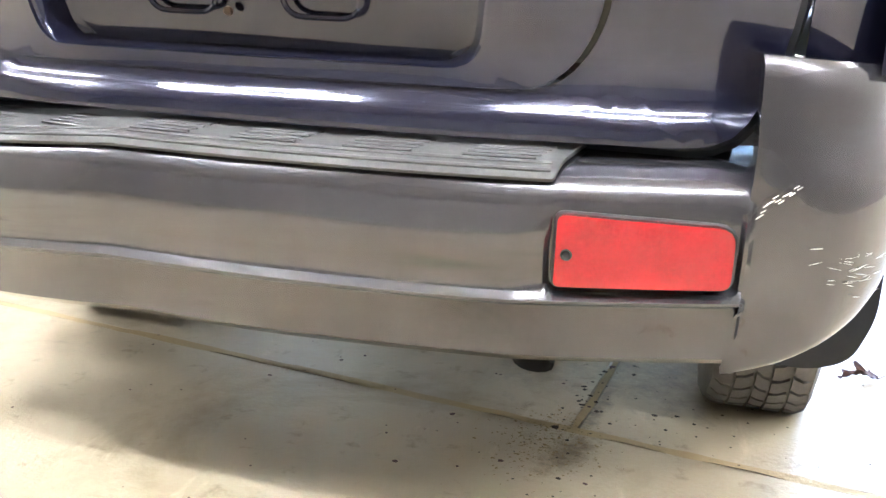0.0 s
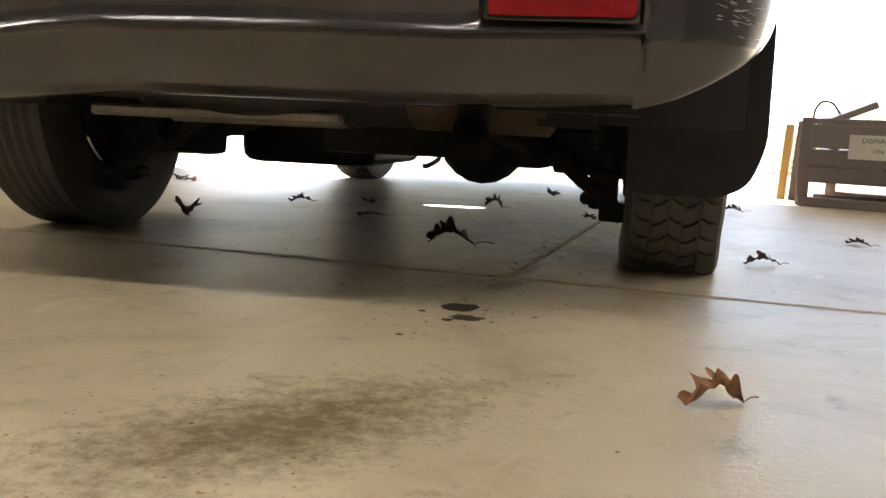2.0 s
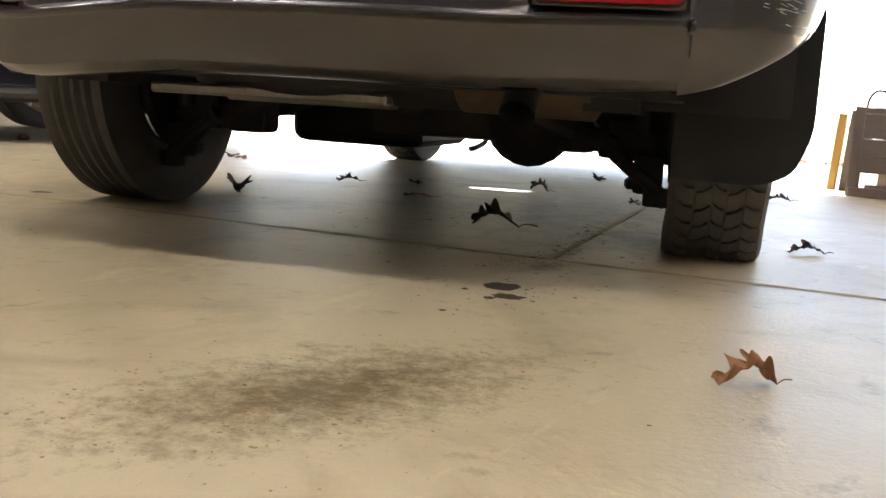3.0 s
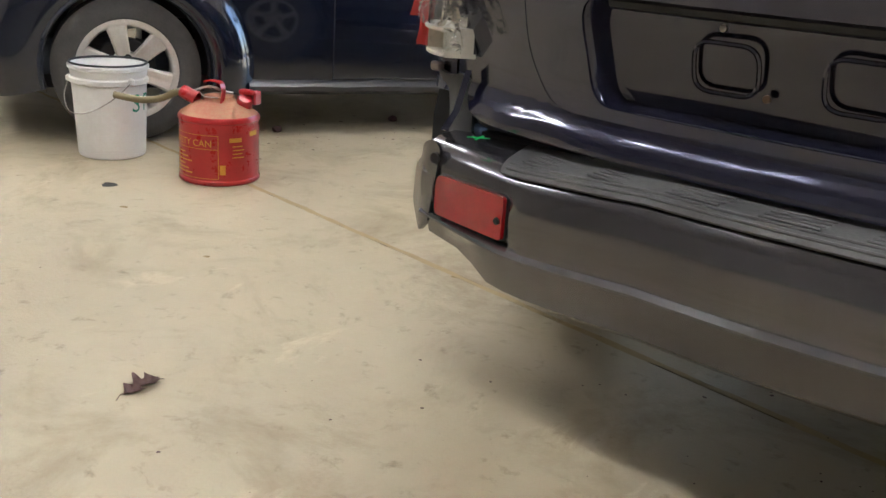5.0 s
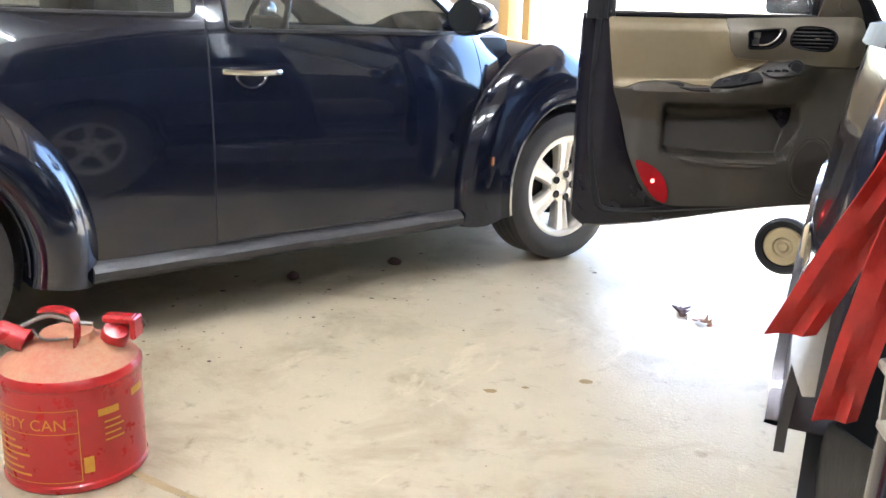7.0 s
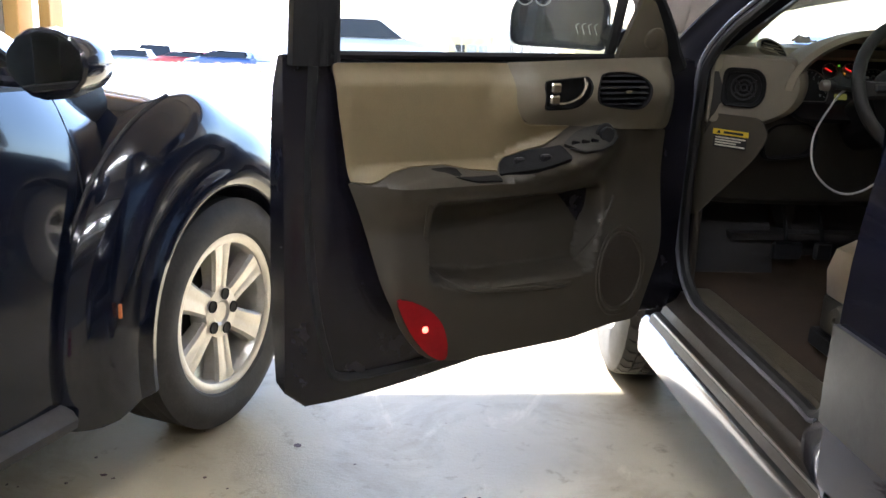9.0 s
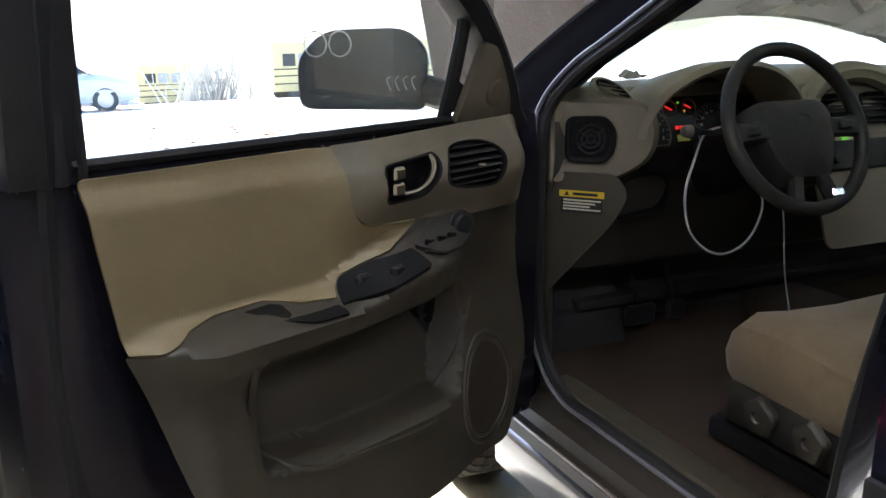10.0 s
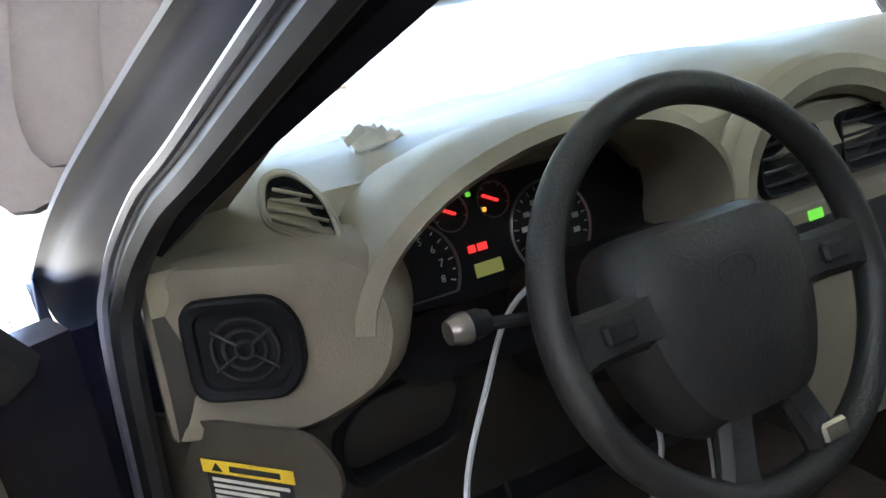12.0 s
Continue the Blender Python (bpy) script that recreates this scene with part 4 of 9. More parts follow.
part("hook_bracket", panel(rounded(V2((-0.770, 0.708), (-0.735, 0.700), (-0.690, 0.709), (-0.668, 0.698), (-0.664, 0.60), (-0.668, 0.560), (-0.716, 0.555), (-0.720, 0.632), (-0.728, 0.676), (-0.757, 0.690)), [0.004, 0.01, 0.01, 0.012, 0.01, 0.008, 0.008, 0.01, 0.012, 0.006]), lambda x, z: (x, 0.212 + 0.25 * abs(x + 0.70), z), 0.012, 0.02), HOOK_GREY, wagon, "torn grey plastic bracket")
bm = bmesh.new()
loft(bm, [[(-0.652, 0.188, 0.722), (-0.662, 0.180, 0.722), (-0.668, 0.195, 0.715)], [(-0.664, 0.175, 0.64), (-0.676, 0.168, 0.64), (-0.680, 0.185, 0.635)], [(-0.672, 0.150, 0.60), (-0.686, 0.143, 0.60), (-0.690, 0.16, 0.595)]], True, True)
part("inner_flange", bm, NAVY, wagon, "bent navy flange")
part("clip_end", boxes(((-0.776, 0.226, 0.712), (0.030, 0.02, 0.020)), bevel=0.005), CRATE_WOOD, wagon, "broken tan clip")
bm = panel(rounded(V2((0.30, 0.41), (0.60, 0.38), (0.63, 0.48), (0.56, 0.62), (0.30, 0.70)), 0.04), lambda y, z: (-side_x(y, z) + 0.045 + 0.05 * (0.62 - y), y, z), 0.004, 0.08)
part("splash_shield", bm, BLACK_PLASTIC, wagon, "black plastic splash shield")

# open fuel door: a round lid swung forward on its arm, and the filler behind it
TAN_CAP = material("tan_filler_cap", (0.46, 0.38, 0.22), 0.5, 0, (0.36, 0.28, 0.15), 12, 0.8)
FUEL = Vector((-0.948, 0.825, 0.748))
lid_m = Matrix.Translation(FUEL) @ pose(0, 0, 0, 90, 0, -8)
bm = bmesh.new()
lathe(bm, [(0.0001, -0.010), (0.036, -0.010), (0.040, -0.006), (0.040, 0.004), (0.036, 0.008), (0.029, 0.006), (0.027, 0.002), (0.0001, 0.002)], 36, lid_m)
fuel_door = part("fuel_door", bm, BLACK_PLASTIC, wagon, "round fuel door swung open")
bm = bmesh.new()
lathe(bm, [(0.0001, 0.0075), (0.006, 0.0085), (0.008, 0.006), (0.012, 0.006), (0.014, 0.0085), (0.025, 0.0085), (0.028, 0.003)], 32, lid_m)
part("lid_liner", bm, TAN_CAP, fuel_door, "tan inner face of the fuel door")
bm = bmesh.new()
tube(bm, smooth_line([FUEL + Vector((0.036, 0.004, 0.0)), FUEL + Vector((0.048, 0.006, 0.002)), Vector((-0.888, 0.835, 0.752)), Vector((-0.87, 0.83, 0.752))], 4), 0.010, 8)
part("hinge_arm", bm, BLACK_PLASTIC, fuel_door)
bm = bmesh.new()
lathe(bm, [(0.0001, -0.004), (0.046, -0.004), (0.058, 0.003), (0.063, 0.004), (0.065, 0.0)], 32, Matrix.Translation((-0.907, 0.735, 0.775)) @ pose(0, 0, 0, 0, -90))
bowl = part("filler_bowl", bm, DIAL, wagon, "dark fuel filler bowl")
bm = bmesh.new()
lathe(bm, [(0.0001, 0.012), (0.024, 0.012), (0.029, 0.008), (0.030, -0.004)], 24, Matrix.Translation((-0.907, 0.735, 0.775)) @ pose(0, 0, 0, 0, -90))
part("filler_cap", bm, TAN_CAP, bowl, "tan filler cap")

# mud flap on the right
bm = panel(rounded(V2((0.665, 0.50), (0.925, 0.55), (0.930, 0.30), (0.902, 0.215), (0.84, 0.188), (0.665, 0.19)), 0.03), lambda x, z: (x, 0.60 + 0.04 * (0.5 - z) - 0.05 * max(0, x - 0.8), z), 0.008, 0.06)
part("mud_flap", bm, BLACK_PLASTIC, wagon, "black mud flap")

# badges as plain raised bars
rnd = random.Random(6)
for i in range(8):
    bm = bmesh.new()
    x = -0.583 + i * 0.0145
    h = (0.030, 0.030, 0.020, 0.030, 0.030, 0.020, 0.020, 0.020)[i]
    box(bm, (x, tail(x, 0.955)[1] - 0.006, 0.9425 + h / 2), (0.010, 0.006, h), 0.002)
    part("badge_bar", bm, CHROME, tailgate, "small chrome badge bar")
for x, w in ((-0.545, 0.016), (-0.505, 0.024), (-0.478, 0.018)):
    bm = bmesh.new()
    box(bm, (x, tail(x, 0.993)[1] - 0.006, 0.992), (w, 0.006, 0.016), 0.003)
    part("broken_emblem", bm, CHROME, tailgate, "remains of a chrome emblem")
def mark(points, mat, name, width=0.004, fn=tail):
    bm = bmesh.new()
    line = smooth_line(points, 6)
    tube(bm, [Vector(fn(p[0], p[1])) + Vector((0, -0.0052, 0)) for p in line], width, 6, flat=0.3)
    return part(name, bm, mat, tailgate)
mark([(-0.545, 1.005), (-0.54, 1.03), (-0.528, 1.028), (-0.532, 1.0), (-0.50, 1.005), (-0.497, 1.045), (-0.508, 1.05), (-0.50, 1.0), (-0.44, 1.002)], WHITE_MARK, "marker_scribble", 0.0022)
for cx in (-0.475, -0.405, -0.335):
    mark([(cx + 0.034 * math.cos(a * math.pi / 5), 1.088 + 0.034 * math.sin(a * math.pi / 5) + 0.25 * 0.034 * math.cos(a * math.pi / 5)) for a in range(11)], ORANGE_MARK, "marker_loop", 0.0042)
mark([(-0.585, 1.092), (-0.60, 1.07), (-0.592, 1.035)], GREEN_MARK, "marker_stroke", 0.003)
mark([(-0.615, 1.088), (-0.60, 1.07)], GREEN_MARK, "marker_stroke", 0.003)
bm = bmesh.new()
tube(bm, [(-0.580, 0.098, 0.6105), (-0.540, 0.118, 0.6125)], 0.003, 5, flat=0.4)
tube(bm, [(-0.562, 0.126, 0.6125), (-0.556, 0.094, 0.6105)], 0.003, 5, flat=0.4)
part("marker_cross", bm, GREEN_MARK, bumper)

# tail lamps: a sound red one on the right
def lamp_skin(u, z, out=0.0):
    ang = radians(min(88.0, max(1.0, 8 + 74 * u)))
    return Vector((0.655 + 0.165 * math.sin(ang) ** 0.9 + out * math.sin(ang), 0.335 - 0.155 * math.cos(ang) ** 0.9 - out * math.cos(ang), z))
LENS_O = rounded(V2((0.0, 0.87), (0.95, 0.89), (1.0, 1.0), (0.75, 1.17), (0.35, 1.17), (0.0, 1.0)), [0.03, 0.04, 0.08, 0.1, 0.1, 0.1])
sound_lamp = part("tail_lamp", panel(LENS_O, lamp_skin, 0.03, 0.06), RED_LENS, wagon, "red tail lamp lens")
bm = bmesh.new()
tube(bm, [lamp_skin(p.x, p.y, 0.012) for p in LENS_O], 0.004, 6, True)
part("lamp_gasket", bm, SEAL, sound_lamp)
# and the loose clear one on the torn corner, in a frame of its own: across, up, outwards
LAMP_M = basis(Vector((-0.748, 0.222, 0.806)), Vector((0.707, -0.707, 0)), Vector((0, 0, 1)), Vector((-0.707, -0.707, 0)))
def bulge(a, b):
    return 0.040 * max(0.0, 1 - (a / 0.105) ** 2) - 0.05 * max(0.0, b - 0.05)
def lamp_at(a, b, out=0.0):
    return LAMP_M @ Vector((a, b, bulge(a, b) + out))
LAMP_O = [Vector((p.x, p.y)) for p in smooth_line([(-0.080, 0.0), (-0.02, -0.006), (0.05, -0.006), (0.078, 0.002), (0.084, 0.05), (0.082, 0.12), (0.066, 0.18), (0.035, 0.218), (0.0, 0.222), (-0.032, 0.195), (-0.058, 0.13), (-0.078, 0.06)], 4, True)]
loose_lamp = part("loose_tail_lamp", panel(LAMP_O, lambda a, b: lamp_at(a, b, -0.046), 0.004, 0.03), LAMP_SILVER, wagon, "clear tail lamp hanging loose in a torn corner")
part("lens", panel(LAMP_O, lambda a, b: lamp_at(a, b, 0.004), 0.002, 0.03), BAG, loose_lamp, "clear lens")
rnd = random.Random(31)
for j in range(7):
    b0 = 0.008 + 0.027 * j
    for i in range(9):
        a0 = -0.068 + 0.0165 * i
        if not -0.062 + 0.22 * max(0, b0 - 0.06) ** 1.0 * 0.5 < a0 < 0.066 - 0.9 * max(0, b0 - 0.13):
            continue
        bm = bmesh.new()
        lean = rnd.uniform(0.004, 0.012)
        loft(bm, [[lamp_at(a0 + 0.0135 * f, b0 + 0.022 * g + 0.006 * math.sin(a0 * 30), -0.034 + 0.006 * math.sin(f * math.pi) + lean * g) for f in (0, 0.25, 0.5, 0.75, 1.0)] for g in (0, 0.5, 1.0)])
        part("flute", bm, CHROME if rnd.random() < 0.5 else LAMP_SILVER, loose_lamp)
bm = bmesh.new()
tube(bm, [lamp_at(p.x * 0.93, p.y * 0.96 + 0.004, -0.002) for p in LAMP_O[10:34]], 0.0075, 8, flat=0.7)
part("chrome_arc", bm, CHROME, loose_lamp, "bright arc round the lens")
bm = bmesh.new()
tube(bm, [lamp_at(p.x * 0.96, p.y * 0.98 + 0.002, 0.0) for p in LAMP_O[32:46]], 0.009, 6)
part("dark_bezel", bm, SEAL, loose_lamp, "dark edge of the lamp")
def tray(a0, a1, b0, b1, d0, d1):
    bm = bmesh.new()
    rows = []
    for i in range(11):
        u = a0 + (a1 - a0) * i / 10
        rows.append([LAMP_M @ Vector((u, b, bulge(u, 0) + d)) for b, d in ((b0, d0), (b0, d1 - 0.002), (b0 + 0.002, d1), (b1 - 0.002, d1), (b1, d1 - 0.002), (b1, d0))])
    loft(bm, rows, True, True)
    return bm
lamp_base = part("lamp_base", tray(-0.088, 0.090, -0.012, -0.004, -0.06, 0.010), LAMP_WHITE, loose_lamp, "cream plastic lamp base")
part("base_lip", tray(-0.084, 0.090, -0.062, -0.053, -0.06, 0.004), LAMP_WHITE, lamp_base)
for u, w in ((0.082, 0.008), (-0.012, 0.006), (-0.086, 0.006)):
    part("base_web", tray(u, u + w, -0.055, -0.010, -0.055, 0.002), LAMP_WHITE, lamp_base)
part("base_hollow", tray(-0.080, 0.085, -0.054, -0.011, -0.065, -0.048), DIAL, lamp_base)

# ---- wheels and underside ----
def tyre_mesh(radius, width, rim, grooves, tread, flat_by=0.0):
    """A tyre round the x axis, with sidewalls, shoulder and tread blocks; flat_by sinks and bulges its foot."""
    bm = bmesh.new()
    hw = width / 2
    prof = [(rim, -hw * 0.80), (rim + 0.012, -hw * 0.94), (rim + (radius - rim) * 0.5, -hw * 1.04), (radius - 0.030, -hw * 0.98), (radius - 0.010, -hw * 0.88)]
    base = radius - 0.009
    for i in range(13):
        f = -0.84 + 1.68 * i / 12
        prof.append((base if tread else radius - (0.006 if i in grooves else 0.0), hw * f))
    prof += [(radius - 0.010, hw * 0.88), (radius - 0.030, hw * 0.98), (rim + (radius - rim) * 0.5, hw * 1.04), (rim + 0.012, hw * 0.94), (rim, hw * 0.80)]
    lathe(bm, prof, 72, Matrix.Rotation(radians(90), 4, "Y"))
    if tread:
        rnd = random.Random(int(radius * 1000))
        cols = [(-0.88, -0.52), (-0.47, -0.17), (-0.12, 0.12), (0.17, 0.47), (0.52, 0.88)]
        for c, (a, b) in enumerate(cols):
            count = 46
            for i in range(count):
                t0 = (i + (0.5 if c % 2 else 0.0)) * 2 * math.pi / count
                span = 2 * math.pi / count * 0.80
                skew = (0.35, -0.45, 0.4, -0.45, 0.35)[c] * span
                corners = []
                for x, t in ((a, t0), (b, t0 + skew), (b, t0 + skew + span), ((a + b) / 2, t0 + skew / 2 + span * 1.15), (a, t0 + span), ((a + b) / 2, t0 + skew / 2 + span * 0.12)):
                    drop = 0.010 if abs(x) > 0.8 else 0.0
                    corners.append((x * hw, t, drop))
                order = [0, 5, 1, 2, 3, 4]
                lo = [bm.verts.new((corners[k][0], base * math.cos(corners[k][1]), base * math.sin(corners[k][1]))) for k in order]
                hi = [bm.verts.new((corners[k][0] * 0.99, (radius - corners[k][2]) * math.cos(corners[k][1]), (radius - corners[k][2]) * math.sin(corners[k][1]))) for k in order]
                bm.faces.new(hi)
                for k in range(6):
                    bm.faces.new((lo[k], lo[(k + 1) % 6], hi[(k + 1) % 6], hi[k]))
    if flat_by:
        floor_z = -(radius - flat_by)
        for v in bm.verts:
            if v.co.z < floor_z + 0.10:
                k = min(1, (floor_z + 0.10 - v.co.z) / 0.13)
                v.co.x *= 1 + 0.14 * k
            if v.co.z < floor_z:
                v.co.z = floor_z
    return bm


def wheel_thing(owner, c, radius, width, rim, side, spokes, grooves=(3, 6, 9), tread=False, flat_by=0.0, rim_mat=None, holes=False, turn=0.0, steer=0.0, broad=1.0):
    """A wheel under its car; side: the way (+1 or -1) that the rim faces along x."""
    hub = new("wheel")
    hub.parent = owner
    hub.matrix_local = pose(*c) @ pose(0, 0, 0, 0, 0, steer)
    rim_mat = rim_mat or ALLOY
    part("tyre", tyre_mesh(radius, width, rim, grooves, tread, flat_by), LIT_RUBBER if tread else RUBBER, hub, "worn black tyre")
    hw = width / 2
    to_x = Matrix.Rotation(radians(90), 4, "Y") if side > 0 else Matrix.Rotation(radians(-90), 4, "Y")
    bm = bmesh.new()
    lathe(bm, [(rim - 0.006, -hw * 0.8), (rim - 0.02, -hw * 0.5), (rim - 0.03, 0.0), (rim - 0.018, hw * 0.62), (rim - 0.012, hw * 0.74), (rim + 0.004, hw * 0.80), (rim + 0.006, hw * 0.86), (rim - 0.008, hw * 0.87), (rim - 0.020, hw * 0.80), (rim - 0.028, hw * 0.60)], 48, to_x)
    r = part("rim", bm, rim_mat, hub, "scuffed silver alloy rim")
    bm = bmesh.new()
    lathe(bm, [(0.0001, hw * 0.10), (rim * 0.60, hw * 0.10), (rim * 0.62, -0.02)], 32, to_x)
    part("brake_disc", bm, BRAKE_DARK, hub)
    groove = 0.006 if broad <= 1 else 0.0008
    for i in range(spokes):
        a = 360 * i / spokes + turn
        bm = bmesh.new()
        rows = []
        for rr, w, h0, h1 in ((0.035, 0.050, 0.05, hw * 0.60), (0.07, 0.040, 0.03, hw * 0.66), (rim * 0.6, 0.046, 0.03, hw * 0.72), (rim * 0.85, 0.056, 0.03, hw * 0.76), (rim - 0.016, 0.072, 0.02, hw * 0.78)):
            w *= rim / 0.2 * broad
            rows.append([(rr, -w / 2, h0), (rr, -w / 2, h1 - 0.008), (rr, -w * 0.38, h1), (rr, -w * 0.10, h1), (rr, -w * 0.07, h1 - groove), (rr, w * 0.07, h1 - groove), (rr, w * 0.10, h1), (rr, w * 0.38, h1), (rr, w / 2, h1 - 0.008), (rr, w / 2, h0)])
        loft(bm, rows, True, True, to_x @ Matrix.Rotation(radians(a), 4, "Z"))
        part("spoke", bm, rim_mat, r)
    bm = bmesh.new()
    lathe(bm, [(0.0001, hw * 0.62), (0.028, hw * 0.62), (0.036, hw * 0.68), (0.07, hw * 0.66), (0.078, hw * 0.5), (0.078, 0.02)], 32, to_x)
    part("hub_face", bm, rim_mat, r)
    for i in range(5):
        bm = bmesh.new()
        big = 1.55 if holes else 1.0
        lathe(bm, [(0.0001, 0.0), (0.0095 * big, 0.0), (0.0105 * big, 0.003), (0.0105 * big, -0.006)], 14, to_x @ Matrix.Rotation(radians(72 * i + 20 + turn), 4, "Z") @ Matrix.Translation((0.052, 0, hw * 0.69)))
        part("lug_hole", bm, BRAKE_DARK, r)
    return hub


wheel_thing(wagon, (0.772, 0.985, 0.325), 0.36, 0.205, 0.205, 1, 5, tread=True, flat_by=0.035)
wheel_thing(wagon, (-0.772, 0.985, 0.357), 0.36, 0.215, 0.205, -1, 5, grooves=(2, 4, 6, 8, 10))
wheel_thing(wagon, (-0.765, 3.605, 0.357), 0.36, 0.205, 0.205, -1, 5, tread=True, steer=-6)
wheel_thing(wagon, (0.765, 3.605, 0.357), 0.36, 0.205, 0.205, 1, 5, tread=True, steer=-6)

part("floor_pan", boxes(((0, 1.9, 0.35), (1.36, 3.2, 0.02))), UNDERBODY, wagon)
part("boot_floor", boxes(((0, 0.55, 0.46), (1.20, 0.5, 0.03))), UNDERBODY, wagon)
for s in (-1, 1):
    part("frame_rail", boxes(((s * 0.55, 1.9, 0.35), (0.10, 3.0, 0.07))), UNDERBODY, wagon)
    # brake shield, knuckle and shock absorber behind the rear wheel
    bm = bmesh.new()
    lathe(bm, [(0.0001, 0.0), (0.05, 0.004), (0.12, 0.0), (0.185, -0.006), (0.196, -0.02)], 36, pose(s * 0.655, 0.985, 0.345, 0, -90 * s))
    part("brake_shield", bm, BRAKE_DARK, wagon)
    bm = bmesh.new()
    tube(bm, [(s * 0.55, 0.86, 0.66), (s * 0.585, 0.875, 0.42)], 0.034, 10)
    tube(bm, [(s * 0.585, 0.875, 0.42), (s * 0.60, 0.885, 0.27)], 0.022, 10)
    part("shock_absorber", bm, UNDERBODY, wagon)
    part("spring_tower", boxes(((s * 0.50, 1.0, 0.58), (0.20, 0.34, 0.24)), bevel=0.03), UNDERBODY, wagon)
part("fuel_tank", boxes(((-0.275, 1.62, 0.275), (0.43, 0.62, 0.20)), bevel=0.05, seg=3), BLACK_PLASTIC, wagon)
part("subframe", boxes(((0.08, 1.0, 0.300), (0.34, 0.16, 0.14)), ((0.36, 1.02, 0.290), (0.24, 0.20, 0.15)), ((-0.463, 1.0, 0.262), (0.125, 0.10, 0.115)), bevel=0.02, seg=2), UNDERBODY, wagon)
bm = bmesh.new()
tube(bm, [(-0.60, 0.98, 0.335), (-0.2, 0.98, 0.335), (0.2, 0.98, 0.335), (0.60, 0.98, 0.335)], 0.030, 10)
lathe(bm, [(0.0001, -0.13), (0.07, -0.12), (0.11, -0.05), (0.115, 0.04), (0.08, 0.12), (0.03, 0.16), (0.0001, 0.17)], 20, pose(0.315, 1.0, 0.285, 90))
part("rear_differential", bm, UNDERBODY, wagon)
for s in (-1, 1):
    bm = bmesh.new()
    tube(bm, smooth_line([(s * 0.22, 0.80, 0.36), (s * 0.40, 0.86, 0.28), (s * 0.56, 0.93, 0.235), (s * 0.66, 0.98, 0.23)], 5), 0.028, 8)
    tube(bm, smooth_line([(s * 0.25, 1.18, 0.35), (s * 0.45, 1.10, 0.27), (s * 0.66, 1.0, 0.24)], 5), 0.024, 8)
    tube(bm, smooth_line([(s * 0.52, 1.6, 0.36), (s * 0.58, 1.3, 0.28), (s * 0.64, 1.02, 0.26)], 4), 0.026, 8)
    part("control_arm", bm, UNDERBODY, wagon)
    bm = bmesh.new()
    box(bm, (s * 0.645, 0.985, 0.30), (0.06, 0.12, 0.20), 0.02, None, 2)
    tube(bm, [(s * 0.60, 0.90, 0.24), (s * 0.60, 0.90, 0.145)], 0.012, 6)
    box(bm, (s * 0.60, 0.90, 0.155), (0.075, 0.05, 0.03), 0.008)
    lathe(bm, [(0.045, -0.01), (0.05, 0.0), (0.03, 0.02)], 14, pose(s * 0.47, 0.86, 0.27, 90))
    part("wheel_carrier", bm, UNDERBODY, wagon)
    bm = bmesh.new()
    box(bm, (s * 0.575, 0.93, 0.255), (0.13, 0.06, 0.10), 0.02, None, 2)
    box(bm, (s * 0.615, 0.90, 0.175), (0.07, 0.05, 0.09), 0.015, None, 2)
    box(bm, (s * 0.52, 0.90, 0.235), (0.05, 0.07, 0.05), 0.012, None, 2)
    box(bm, (s * 0.645, 0.89, 0.125), (0.075, 0.04, 0.045), 0.01, None, 2)
    tube(bm, smooth_line([(s * 0.50, 0.88, 0.25), (s * 0.56, 0.87, 0.20), (s * 0.63, 0.88, 0.15), (s * 0.66, 0.9, 0.11)], 4), 0.017, 8)
    part("lower_knuckle", bm, UNDERBODY, wagon)
    bm = bmesh.new()
    coil = [(s * 0.56 + 0.05 * math.cos(a * 0.6), 0.92 + 0.05 * math.sin(a * 0.6), 0.30 + a * 0.0042) for a in range(60)]
    tube(bm, coil, 0.008, 6)
    part("coil_spring", bm, UNDERBODY, wagon)
bm = bmesh.new()
lathe(bm, [(0.0001, -0.24), (0.075, -0.235), (0.10, -0.215), (0.105, 0.215), (0.08, 0.235), (0.0001, 0.24)], 24, pose(0.385, 0.50, 0.370, 0, 90) @ Matrix.Diagonal((0.72, 1.15, 0.60, 1)))
part("muffler", bm, RUST_STEEL, wagon, "rust-tinged exhaust muffler")
bm = bmesh.new()
pipe = smooth_line([(0.36, 0.62, 0.40), (0.405, 0.42, 0.385), (0.412, 0.30, 0.36), (0.415, 0.22, 0.328), (0.416, 0.185, 0.302)], 5)
tube(bm, pipe, 0.030, 14, caps=False)
tube(bm, pipe, 0.026, 14, caps=False)
part("tail_pipe", bm, BRAKE_DARK, wagon, "sooty down-turned tail pipe")
bm = bmesh.new()
tube(bm, smooth_line([(0.12, 0.52, 0.40), (0.02, 0.9, 0.30), (0.10, 1.6, 0.30), (0.05, 2.4, 0.27), (0.0, 3.2, 0.26)], 6), 0.027, 10)
lathe(bm, [(0.0001, -0.2), (0.05, -0.19), (0.07, -0.15), (0.07, 0.15), (0.05, 0.19), (0.0001, 0.2)], 16, pose(0.05, 2.35, 0.275, 90))
part("exhaust_pipe", bm, RUST_STEEL, wagon)
bm = boxes(((-0.095, 0.33, 0.311), (0.49, 0.05, 0.022)), ((-0.02, 0.36, 0.300), (0.34, 0.05, 0.012)), bevel=0.005)
part("spare_carrier_bar", bm, STEEL, wagon, "bare steel bar under the tail")
bm = panel(rounded(V2((-0.50, 0.30), (0.06, 0.28), (0.10, 0.40), (-0.50, 0.42)), 0.03), lambda x, y: (x, y + 0.03, 0.345 - 0.01 * (x + 0.5)), 0.004, 0.2)
part("heat_shield", bm, STEEL, wagon, "bare metal heat shield")
bm = bmesh.new()
